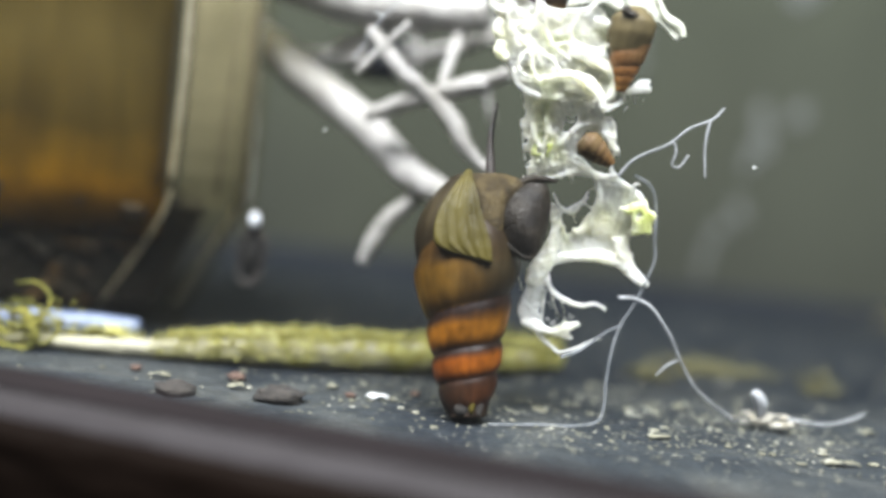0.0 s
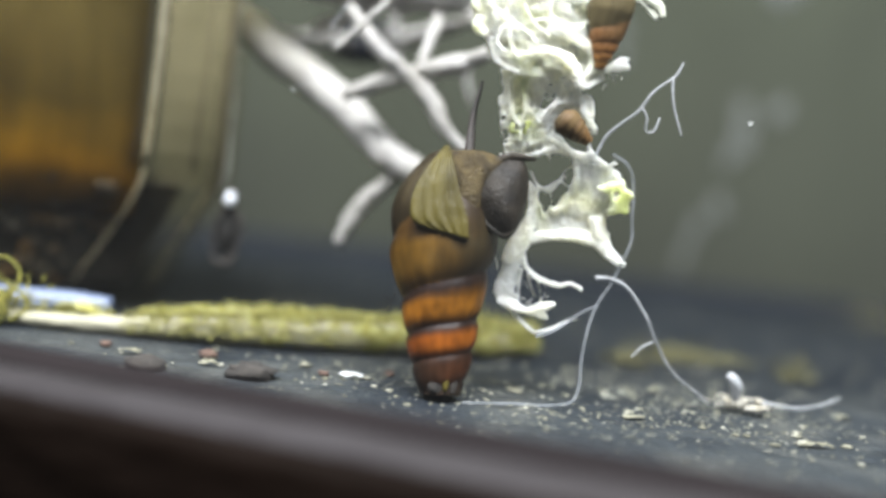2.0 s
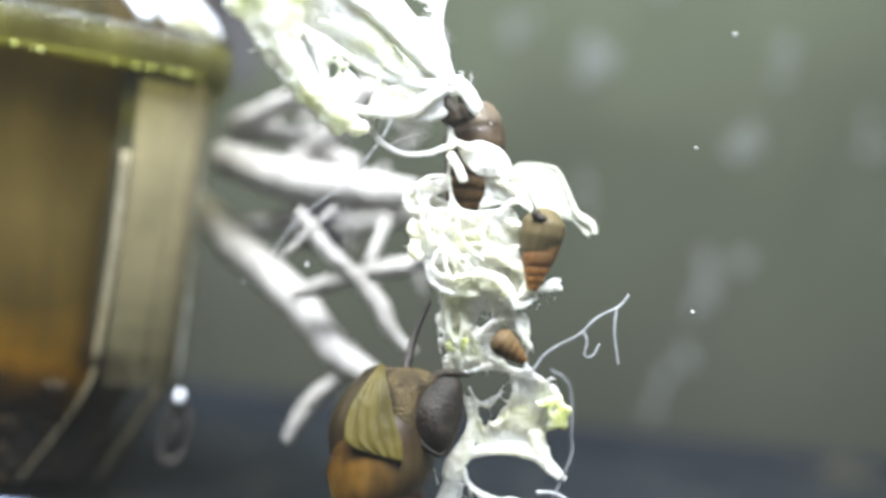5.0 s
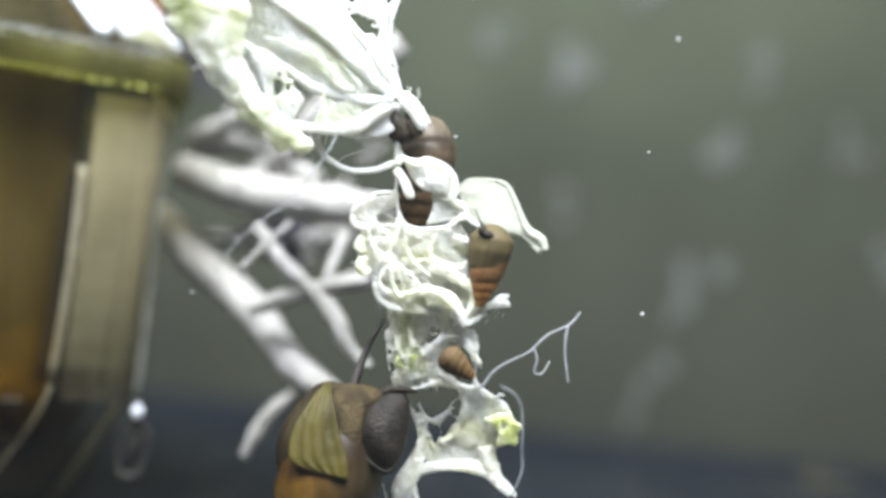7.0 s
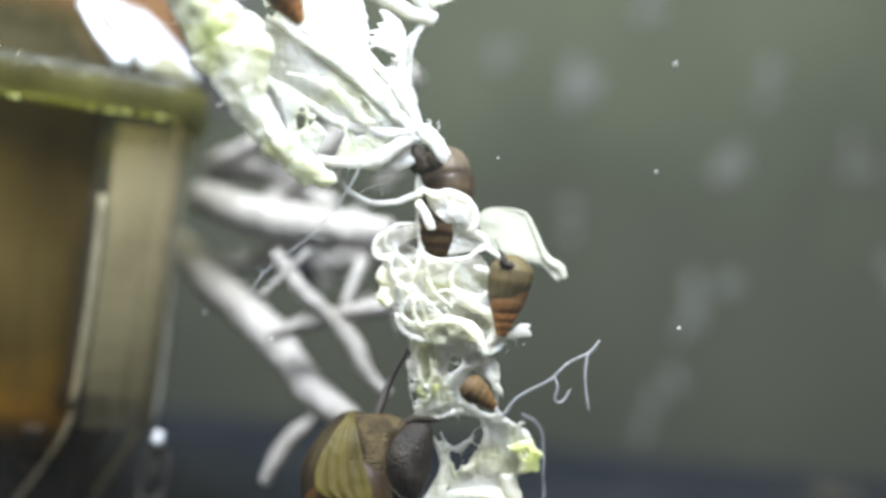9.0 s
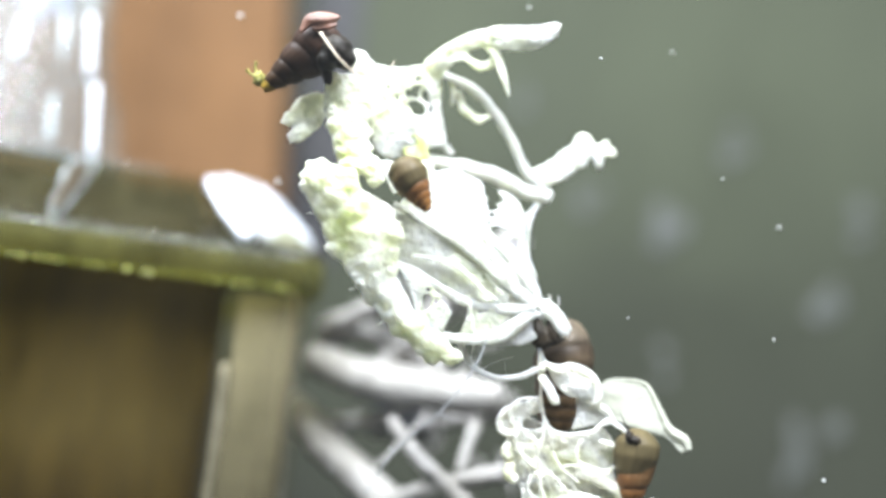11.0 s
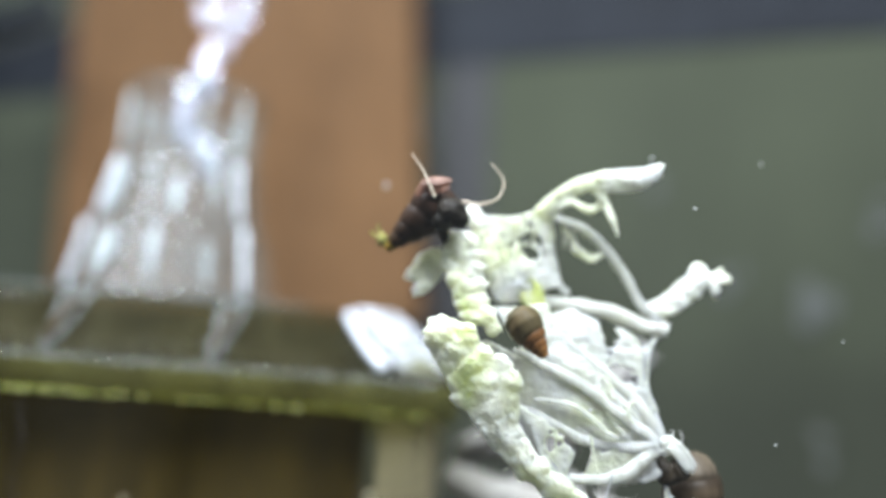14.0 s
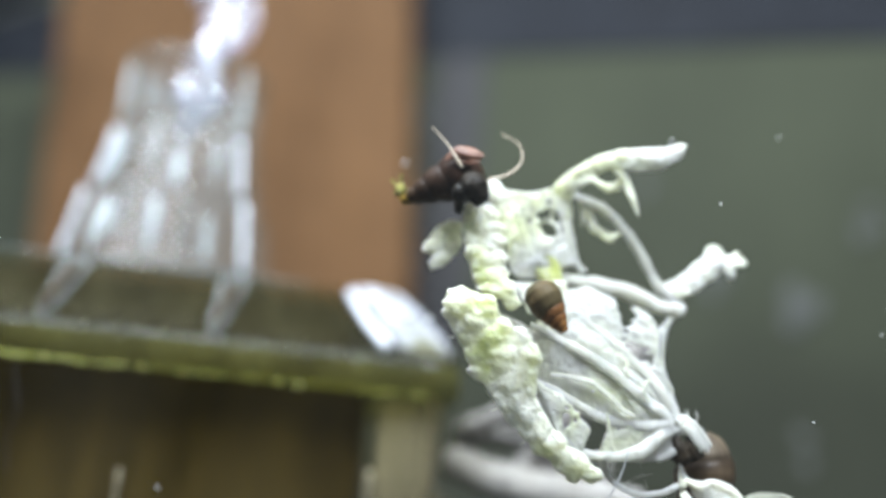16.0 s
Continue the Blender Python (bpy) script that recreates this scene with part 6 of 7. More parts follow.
for k in range(22):
    p = Vector((rng.uniform(-18, 4), rng.uniform(126, 140), rng.uniform(38, 62)))
    d = Vector((rng.uniform(-1, 1), 0, rng.uniform(-1, 1))).normalized() * rng.uniform(2, 7)
    tufts.tube([p, p + d * 0.5 + Vector((0, 0, rng.uniform(-1, 1))), p + d], [rng.uniform(0.2, 0.7), 0.5, 0.2], 6, 0.5, k, 4)
tagged(part("tissue", tufts, STALK, stalks, "scraps of soft leaf tissue"), kind="stuff")
# Added black lump that paints the shaded gap among the stalks.
hollow = Soup().ball((-13, 146, 43.4), (6.5, 3, 3.4), 0.35, 3, 10, 14)
tagged(part("shaded_gap", hollow, BLACK), "black lump added for the shaded gap among the stalks", "lump")
hung = Soup().tube([(-26, 140, 42), (-18, 144, 43), (-8, 144, 44), (4, 128, 46)], [1.2, 1.4, 1.4, 0.8], 8, 0.3)
part("stalk", hung, STALK, stalks)


# ---- snails ----
def turret(length, profile, sutures, depth=0.07, steps=100, sides=44):
    """A closed turret shell, tip at the origin. profile: (height share, radius); sutures: the height shares at which the spiral seam crosses the front, tip first."""
    fine = [k / 400 for k in range(401)]
    rad = np.interp(fine, [h for h, _ in profile], [r for _, r in profile])
    for _ in range(3):
        rad = np.convolve(np.pad(rad, 9, "edge"), np.ones(19) / 19, "valid")
    rad[-12:] = rad[-13] * np.sqrt(np.linspace(1, 0.02, 12))
    last = len(sutures) - 0.3
    heights, counts = [0, *sutures, 1], [-1, *range(len(sutures)), last]
    whorls = len(sutures) + 0.5
    me, v, f, loops_uv = bpy.data.meshes.new("shell"), [], [], []

    def whorl(i, k):
        return float(np.interp(i / steps, heights, counts)) - (k / sides - 0.5)

    for i in range(steps + 1):
        h = i / steps
        for k in range(sides):
            w = 2 * math.pi * k / sides
            c = whorl(i, k) % 1
            over = max(0, (h - 0.8) / 0.2)
            r = float(np.interp(h, fine, rad)) * (1 + depth * 0.25 - depth * (1 - over) * abs(2 * c - 1) ** 3)
            r *= 1 + 0.006 * noise.noise(Vector((k * 0.9, h * 6, 3)))
            v.append((r * math.cos(w) * MM, r * math.sin(w) * MM, length * h * MM))
    for i in range(steps):
        for k in range(sides):
            n = (k + 1) % sides
            f.append((i * sides + k, i * sides + n, (i + 1) * sides + n, (i + 1) * sides + k))
            turn = math.floor(whorl(i + 0.5, k + 0.5))
            loops_uv += [((turn + 1 + kk / sides - 0.5) / whorls, whorl(ii, kk) - turn) for ii, kk in ((i, k), (i, k + 1), (i + 1, k + 1), (i + 1, k))]
    f += [tuple(range(sides))[::-1], tuple(range(steps * sides, (steps + 1) * sides))]
    loops_uv += [(0, 0.5)] * sides + [(1, 0.5)] * sides
    me.from_pydata(v, [], f)
    layer = me.uv_layers.new(name="growth")
    for loop_, at_uv in zip(layer.data, loops_uv):
        loop_.uv = at_uv
    me.polygons.foreach_set("use_smooth", [True] * len(me.polygons))
    me.update()
    return me


def toward(base, top, spin=0.0):
    """The pose of a thing that stands at base with its z axis toward top."""
    d = Vector(top) - Vector(base)
    turn = d.to_track_quat("Z", "Y").to_matrix().to_4x4()
    return Matrix.Translation(Vector(base) * MM) @ turn @ Matrix.Rotation(math.radians(spin), 4, "Z")


def flesh(parent, name, pieces, mat, label, voxel=0.2):
    s = Soup()
    for k, (c, r) in enumerate(pieces):
        s.ball(c, r, 0.18, k + len(pieces), 9, 13)
    return part(name, s.melted(name, voxel, 10), mat, parent, label)


def feeler(parent, pts, r, mat, label="long thin feeler"):
    return part("feeler", Soup().tube(pts, [r * (1 - 0.72 * k / (len(pts) - 1)) for k in range(len(pts))], 7, 0.12, 1, 8), mat, parent, label)


# The large one, its tip on the bottom, its foot on the leaf. Parts are placed in the tank's millimetres about its base.
BIG = Vector((3.3, 93.2, 0.15))
BIG_LEAN = Matrix.Rotation(math.radians(-13), 4, "X")
big = thing("snail", "large turret snail with amber banded shell, feeding on the leaf's edge", "snail", at=mm(*BIG) @ BIG_LEAN @ Matrix.Scale(1.015, 4))
BIG_SPIN = 90


def rel(*points):
    return [tuple(Vector(p) - BIG) for p in points]


shell = part("shell", turret(26.0, [(0, 1.9), (0.03, 2.3), (0.122, 3.1), (0.21, 3.55), (0.35, 4.1), (0.485, 5.0), (0.575, 5.6), (0.665, 5.7), (0.755, 5.5), (0.835, 4.7), (0.915, 3.3), (0.98, 1.6), (1, 1.0)], [0.122, 0.24, 0.382, 0.624], 0.12, 150, 60),
             BIG_SHELL, big, "amber and dark brown banded turret shell with a worn tip")
shell.matrix_basis = toward(Vector((3.25, 92.5, 0.3)) - BIG, Vector((0.82, 92.5, 26.3)) - BIG) @ mm(0, 0, 0, 0, 0, BIG_SPIN)
flesh(big, "worn_tip", [(rel((2.6, 90.6, 1.3))[0], (0.9, 0.5, 0.9)), (rel((4.3, 90.8, 1.5))[0], (0.5, 0.4, 1.1))], PELLET, "eroded dark tip", 0.12)
flesh(big, "chalky_scar", [(rel((3.6, 90.3, 1.7))[0], (0.35, 0.3, 1.1)), (rel((2.6, 90.2, 2.7))[0], (1.1, 0.25, 0.22))], RIB_LIP, "chalky scar on the tip", 0.1)


def ribbed_band(one, two, bulge, ridges, cols=26, rows=56, thick=0.9):
    """A thick arched band between two lines, with fine ribs that follow them."""
    a, b = spline(one, 8), spline(two, 8)
    loops = []
    for i in range(cols + 1):
        u = i / cols
        p, q = along(a, u), along(b, u)
        front = [p.lerp(q, j / rows) + Vector((0, -1, 0)) * (bulge * math.sin(math.pi * (0.12 + 0.76 * j / rows)) + 0.05 * math.sin(2 * math.pi * ridges * j / rows)) for j in range(rows + 1)]
        back = [p.lerp(q, j / rows) + Vector((0, thick - 0.4 * bulge * math.sin(math.pi * j / rows), 0)) for j in range(rows, -1, -4)]
        loops.append(front + back)
    return Soup().rings(loops)

part("lip", ribbed_band(rel((0.7, 88.6, 25.6), (-1.2, 87.4, 22.2), (-2, 86.9, 19.5), (-1.7, 86.6, 17.3), (0.2, 86.7, 16.5)), rel((1.2, 88.6, 25.7), (2, 87.2, 23.0), (2.8, 86.8, 20.4), (3.8, 86.6, 17.8), (4.1, 86.6, 15.9)), 0.35, 4.5), RIB_LIP, big, "ribbed olive-yellow flared shell lip")
flesh(big, "body", [(rel((4.6, 90.0, 19.9))[0], (1.7, 1.6, 2.2)), (rel((4.3, 89.8, 23.0))[0], (2.2, 1.4, 1.8)), (rel((5.9, 90.2, 18.7))[0], (1.4, 1.4, 1.7)), (rel((6.6, 91.8, 22.4))[0], (2.2, 1.6, 2.8)), (rel((3.8, 89.2, 25.0))[0], (2.0, 0.8, 0.45))],
      FLESH, "dark mottled body")


def dome(outline, centre, rise, thick, rings_n=9):
    """A thick disc inside a closed outline, domed to the front."""
    c, edge = Vector(centre), spline([*outline, outline[0]], 5)[:-1]
    loops = []
    for k in range(rings_n, 0, -1):
        s = k / rings_n
        loops.append([c.lerp(p, s) + Vector((0, -rise * (1 - s ** 2.4), 0)) for p in edge])
    back = [[c.lerp(p, s) + Vector((0, thick, 0)) for p in edge] for s in (0.1, 0.4, 0.7, 0.92, 1.03)]
    return Soup().rings(loops[::-1] + [[c.lerp(p, 1.06) + Vector((0, thick * 0.5, 0)) for p in edge]] + back[::-1])


SOLE_EDGE = rel((7.4, 88.6, 25.1), (5.6, 88.9, 24.2), (4.6, 89, 22.6), (4.4, 89, 20.7), (5, 88.9, 19.3), (6.1, 88.7, 17.9), (7.7, 88.6, 17), (8.7, 88.6, 17.7), (9.5, 88.7, 20), (9.7, 88.7, 22.6), (9.1, 88.6, 24.8))
part("foot", dome(SOLE_EDGE, rel((7.0, 88.5, 21.2))[0], 1.5, 0.9), SOLE, big, "dark grey-brown rounded foot")
part("foot_rim", Soup().tube(SOLE_EDGE[1:8], [0.15, 0.3, 0.36, 0.36, 0.3, 0.22, 0.12], 8, 0.25, 3), FLESH, big, "dark rim of the foot")
part("snout", Soup().tube(rel((5.9, 89.2, 24.4), (7.3, 88.8, 25.3), (8.9, 88.8, 25.45), (10.3, 88.8, 25.4)), [0.55, 0.5, 0.42, 0.16], 9, 0.25, 5), FLESH, big, "dark snout")
NECK = rel((1.2, 88.7, 25.3), (4.2, 88.5, 25.6), (6.2, 88.7, 25.3), (7.3, 88.7, 24.9), (6.5, 88.6, 23.5), (5.4, 88.4, 21.7), (4.6, 88.3, 18.2), (2.6, 88.2, 19.6), (1.3, 88.2, 22.8))
part("neck", dome(NECK, rel((3.9, 88.3, 22.9))[0], 0.7, 1.2), TAN_LIP, big, "speckled tan-brown neck")
big_feeler = feeler(big, [(0, 0, 0), (0.1, 0, 2.6), (0.35, 0, 5.2), (1.1, 0, 8.4)], 0.62, FEELER, "long dark tapering feeler")
big_feeler.matrix_basis = mm(*(Vector((3.4, 90.0, 25.1)) - BIG))


def small_snail(tip, top, profile, sutures, mat, label, spin=0):
    ob = thing("snail", label, "snail", "small snails on the leaf", toward(tip, top, spin))
    part("shell", turret((Vector(top) - Vector(tip)).length, profile, sutures, 0.09, 80, 36), mat, ob)
    return ob


# The dark one on the crest turns on its foot; it is built about the foot.
CREST = Vector((-19.4, 84.2, 80.0))
crest_snail = thing("snail", "dark brown turret snail with pale feelers, perched on the leaf's crest", "snail", "small snails on the leaf", mm(*CREST))
tip_at, top_at = Vector((-27.3, 84.3, 79.0)) - CREST, Vector((-18.0, 83.8, 83.2)) - CREST
s = part("shell", turret((top_at - tip_at).length, [(0, 0.5), (0.2, 1.2), (0.45, 2.1), (0.7, 2.8), (0.85, 2.6), (1, 1.2)], [0.1, 0.22, 0.38, 0.62], 0.10), DARK_SHELL, crest_snail, "dark brown turret shell with a yellow worn tip")
s.matrix_basis = toward(tip_at, top_at, 60)
part("lip", Soup().limb([(-2.3, -3.6, 2.6), (-1, -3.6, 3.7), (0.7, -3.6, 3.5), (2.1, -3.6, 3.2)], [0.25, 0.75, 0.8, 0.2], 0.5, 0.2).limb([(-1, -3.4, 2.9), (0.5, -3.4, 2.7), (1.6, -3.4, 2.7)], [0.5, 0.6, 0.3], 0.5, 0.2).melted("lip", 0.12, 4), PINK, crest_snail, "pinkish brown flared shell lip")
flesh(crest_snail, "body", [((1.0, -2.8, 0.0), (1.7, 1.5, 1.6)), ((1.6, -2.4, -0.9), (1.2, 1.2, 1.3)), ((-0.3, -2.6, -0.7), (1.2, 1.1, 1.2)), ((-0.7, -1.6, -1.8), (0.6, 0.7, 1.3)), ((0.4, -0.6, 1.2), (1.7, 1.6, 1.7))], FLESH, "black-brown body and foot", 0.14)
part("algae_tuft", Soup().ball((-8.0, -0.2, 0.1), (0.7, 0.6, 0.8), 0.5, 3).tube([(-8.0, -0.2, 0.5), (-8.2, -0.2, 1.4), (-8.0, -0.2, 2.1)], [0.2, 0.15, 0.2], 6).tube([(-8.2, -0.2, 0.4), (-8.9, -0.2, 1.0), (-9.1, -0.2, 1.5)], [0.2, 0.15, 0.2], 6),
     ALGAE, crest_snail, "yellow algae tuft on the tip")
crest_left = feeler(crest_snail, [(0, 0, 0), (-0.9, -0.3, 1.3), (-2.0, -0.5, 2.8), (-3.7, -0.6, 4.5)], 0.17, FEELER_PALE, "pale thin feeler")
crest_left.matrix_basis = mm(-0.2, -4.4, 1.6)
crest_right = feeler(crest_snail, [(0, 0, 0), (2.2, -0.1, 0.6), (3.7, -0.2, 2.1), (3.3, -0.3, 4.2), (1.2, -0.4, 5.4)], 0.17, FEELER_PALE, "pale curved feeler")
crest_right.matrix_basis = mm(2.2, -0.6, 1.6)

small_snail((-7.7, 84.2, 64.7), (-11.2, 84.4, 69.8), [(0, 0.45), (0.15, 0.9), (0.4, 1.6), (0.65, 2.05), (0.85, 1.9), (1, 1.0)], [0.1, 0.2, 0.32, 0.5], OLIVE_SHELL, "small olive snail with an orange ringed tip, on the leaf", 0)
hub_snail = small_snail((7.4, 96.6, 42.2), (8.5, 96.6, 56.2), [(0, 1.0), (0.14, 1.8), (0.3, 2.35), (0.45, 2.8), (0.65, 3.4), (0.8, 3.2), (0.92, 2.1), (1, 0.9)], [0.1, 0.19, 0.285, 0.38, 0.52, 0.76], HUB_SHELL, "dark brown snail half hidden behind the torn leaf web", 0)
edge_snail = small_snail((15.5, 92.2, 35.9), (16.2, 92.2, 44.6), [(0, 0.45), (0.09, 0.85), (0.2, 1.2), (0.3, 1.5), (0.45, 1.9), (0.66, 2.4), (0.82, 2.35), (0.93, 1.6), (1, 0.6)], [0.08, 0.17, 0.28, 0.46], OLIVE_SHELL, "small olive and orange snail at the leaf's edge", 0)
small_snail((15.6, 92.6, 28.4), (12.1, 92.6, 30.8), [(0, 0.4), (0.2, 0.8), (0.5, 1.3), (0.8, 1.5), (1, 0.8)], [0.12, 0.26, 0.42, 0.62], TAN_SHELL, "tiny brown snail on the leaf shreds", 0)
edge_in = edge_snail.matrix_basis.inverted()
flesh(edge_snail, "body", [(edge_in @ (Vector(p) * MM) / MM, r) for p, r in (((15.4, 90.4, 43.3), (0.9, 0.8, 0.5)), ((14.8, 90.2, 43.7), (0.55, 0.5, 0.6)))], FLESH, "dark head at the leaf", 0.12)
feeler(edge_snail, [edge_in @ (Vector(p) * MM) / MM for p in ((14.8, 90.0, 43.9), (14.5, 89.9, 44.6), (13.7, 89.9, 45.9))], 0.13, FEELER, "short dark feeler")
back_in = hub_snail.matrix_basis.inverted()
horns = Soup()
for line, r in (([(5.3, 92.4, 53), (4.8, 91.8, 54.2), (4.5, 91.6, 55.8)], 1.2), ([(7.1, 92.2, 52.9), (6.4, 91.8, 54.1), (5.7, 91.6, 55.4)], 0.9), ([(4.8, 92.4, 52.8), (6, 92, 53), (7.5, 92.4, 53.9)], 0.9)):
    horns.tube([back_in @ (Vector(p) * MM) / MM for p in line], [r, r * 0.7, r * 0.15], 9, 0.25, 3)
part("horned_head", horns.melted("horned_head", 0.15, 3), FLESH, hub_snail, "dark pointed head and feelers")


# ---- on the bottom ----
stick = thing("stick", "pale bare stick overgrown with yellow-green algae, lying on the bottom", "stick")
STICK = [(-66, 108.0, 1.0), (-47, 107, 1.0), (-36, 107.4, 1.2), (-24, 108.6, 1.9), (-12, 111, 2.3), (0, 114.5, 2.3), (10, 119, 2.2), (17, 124, 1.9)]
part("wood", Soup().tube(STICK, [0.85, 0.9, 1.05, 1.75, 2.1, 2.1, 2.0, 1.2], 12, 0.15, 1, 8), WOOD_WHITE, stick, "cream bare wood")
sleeve = Soup().tube([p for p in STICK[2:]], [0.8, 1.7, 2.05, 2.1, 2.05, 1.3], 14, 0.1, 4, 24)
part("algae_coat", sleeve, ALGAE, stick, "olive-yellow algae coat")
rng = random.Random(8)
fuzz = Soup()
line = spline(STICK, 8)
for k in range(6500):
    u = 0.30 + 0.70 * rng.random() ** 0.8
    p = along(line, u)
    w = rng.uniform(-0.4, math.pi + 0.4)
    d = Vector((rng.uniform(-0.3, 0.3), -math.cos(w), math.sin(w)))
    q = p + d * (1.05 + 1.07 * min(1, max(0, (u - 0.27) / 0.18)))
    h = rng.uniform(0.3, 1.1) * (1.7 if rng.random() < 0.08 else 1)
    r = rng.uniform(0.05, 0.15)
    if k % 2:
        fuzz.ball(q, (r * 1.3, r, r), 0.4, k, 4, 6)
    else:
        fuzz.tube([q, q + d * h * 0.5 + Vector((rng.uniform(-0.3, 0.3), 0, 0)), q + d * h + Vector((rng.uniform(-0.5, 0.5), 0, rng.uniform(-0.2, 0.3)))], [r * 0.5, r * 0.4, r * 0.25], 4, 0.4, k, 2)
for u, h in [(rng.uniform(0.34, 0.92), rng.uniform(0.3, 1.3)) for k in range(44)] + [(0.80, 2.6), (0.82, 3.2), (0.79, 1.8), (0.845, 2.2), (0.60, 1.4), (0.47, 1.2), (0.70, 1.2)]:
    p = along(line, u)
    for k in range(70):
        a = p + Vector((rng.gauss(0, 1.1), rng.uniform(-1, 1), 1.6 + h * rng.random() ** 2))
        d = Vector((rng.uniform(-1, 1), rng.uniform(-0.6, 0.6), rng.uniform(-0.4, 1))) * rng.uniform(0.3, 1.1)
        fuzz.tube([a, a + d * 0.5 + Vector((0, 0, rng.uniform(-0.2, 0.2))), a + d], [0.13, 0.11, 0.05], 4, 0.5, k, 2)
tagged(part("algae", fuzz, ALGAE, stick, "yellow-green fuzzy algae"), kind="stuff")


def moss_clump(name, centre, size, label, seed, count=60, mat=MOSS):
    r = random.Random(seed)
    s = Soup()
    for k in range(count):
        c = Vector(centre) + Vector((r.gauss(0, 0.45) * size[0], r.gauss(0, 0.45) * size[1], abs(r.gauss(0, 0.5)) * size[2]))
        if k % 2:
            d = Vector((r.uniform(-1, 1), r.uniform(-1, 1), r.uniform(-0.1, 1))).normalized() * r.uniform(0.8, 2.4)
            s.tube([c, c + d * 0.5 + Vector((r.uniform(-0.4, 0.4), 0, 0.2)), c + d], [0.28, 0.2, 0.1], 5, 0.4, k, 3)
        else:
            q = r.uniform(0.2, 0.6)
            s.ball(c + Vector((0, 0, q * 0.5)), (q, q, q * 0.8), 0.4, k, 5, 7)
    return tagged(part(name, s, mat, None), label, "moss")


def algae_loops(name, centre, size, label, seed, count, mat=MOSS):
    """Slack loops of stringy algae in a heap."""
    r = random.Random(seed)
    s = Soup()
    for k in range(count):
        c = Vector(centre) + Vector((r.gauss(0, 0.4) * size[0], r.gauss(0, 0.4) * size[1], abs(r.gauss(0, 0.5)) * size[2]))
        tilt, big, a0 = r.uniform(-0.7, 0.7), r.uniform(1.0, 3.2), r.uniform(0, 6)
        pts = [c + Vector((math.cos(a0 + w) * big, math.sin(tilt) * math.sin(a0 + w) * big, math.sin(a0 + w) * big * 0.8)) for w in (0, 0.9, 1.8, 2.7, 3.6, 4.4)]
        pts = [Vector((p.x, p.y, max(p.z, 0.25))) for p in pts]
        s.tube(pts, [r.uniform(0.12, 0.45)] * 6, 6, 0.5, k, 5)
    for k in range(count * 16):
        c = Vector(centre) + Vector((r.gauss(0, 0.5) * size[0], r.gauss(0, 0.5) * size[1], abs(r.gauss(0, 0.5)) * size[2]))
        d = Vector((r.uniform(-1, 1), r.uniform(-1, 1), r.uniform(-0.1, 1))).normalized() * r.uniform(0.5, 1.8)
        s.tube([c, c + d * 0.5 + Vector((r.uniform(-0.4, 0.4), 0, 0.2)), c + d], [0.16, 0.12, 0.06], 4, 0.5, k, 3)
    return tagged(part(name, s, mat, None), label, "algae")


algae_loops("algae_clump", (-50.0, 107.0, 0.6), (4.4, 2.5, 4.6), "yellow-green stringy algae clump by the foot of the filter", 3, 8)
algae_loops("algae_clump", (-41, 110.5, 0.4), (4.0, 1.2, 1.4), "low stringy algae tuft beside the stick", 9, 12, ALGAE)
moss_clump("moss", (42, 134, 0.0), (8.5, 4, 1.2), "low brown-green moss patch on the bottom", 5, 150, FELT)
moss_clump("moss", (31, 126, 0.0), (3.5, 3, 0.9), "low brown-green moss patch on the bottom", 6, 60, FELT)
moss_clump("moss", (55, 126, 0.0), (2.6, 2.5, 2.0), "low brown-green moss patch on the bottom", 7, 50, FELT)
moss_clump("moss", (112, 214, 0.0), (10, 5, 4), "low brown-green moss patch on the bottom", 10, 60, FELT)

grit = Soup()
for k in range(4600):
    if rng.random() < 0.55:
        x, y = rng.gauss(20, 17), rng.gauss(103, 10)
    else:
        x, y = rng.uniform(-70, 120), rng.uniform(84, 190)
    near = (Vector((x, y, 0)) - FRONT).dot(AY)
    if near < 6 or (near < 18 and rng.random() < 0.6):
        continue
    r = rng.uniform(0.05, 0.17) * (2.4 if rng.random() < 0.08 else 1)
    grit.ball((x, y, r * 0.25), (r * rng.uniform(0.8, 1.8), r, r * rng.uniform(0.35, 0.7)), 0.4, k, 4, 6)
tagged(part("grit", grit, GRIT, None), "pale grit and leaf crumbs scattered over the bottom", "debris", "", "stuff")
for x, y, r in ((-16.7, 93.6, 2.1), (-27.5, 92.4, 1.8)):
    tagged(part("pellet", Soup().ball((x, y, r * 0.25), (r * 1.1, r, r * 0.5), 0.5, x, 9, 12, None, 1.4), PELLET, None), "dark crumbling brown pellet on the bottom", "pellet", "pellets")
for x, y, r in ((-23.0, 100.6, 0.9), (-9.5, 98.0, 0.55), (-34.5, 101.0, 0.6), (-2.4, 101.5, 0.5)):
    tagged(part("grain", Soup().ball((x, y, r * 0.4), (r * 1.2, r, r * 0.6), 0.4, x, 7, 9), RUST, None), "small rust-brown grain on the bottom", "grain", "grains")
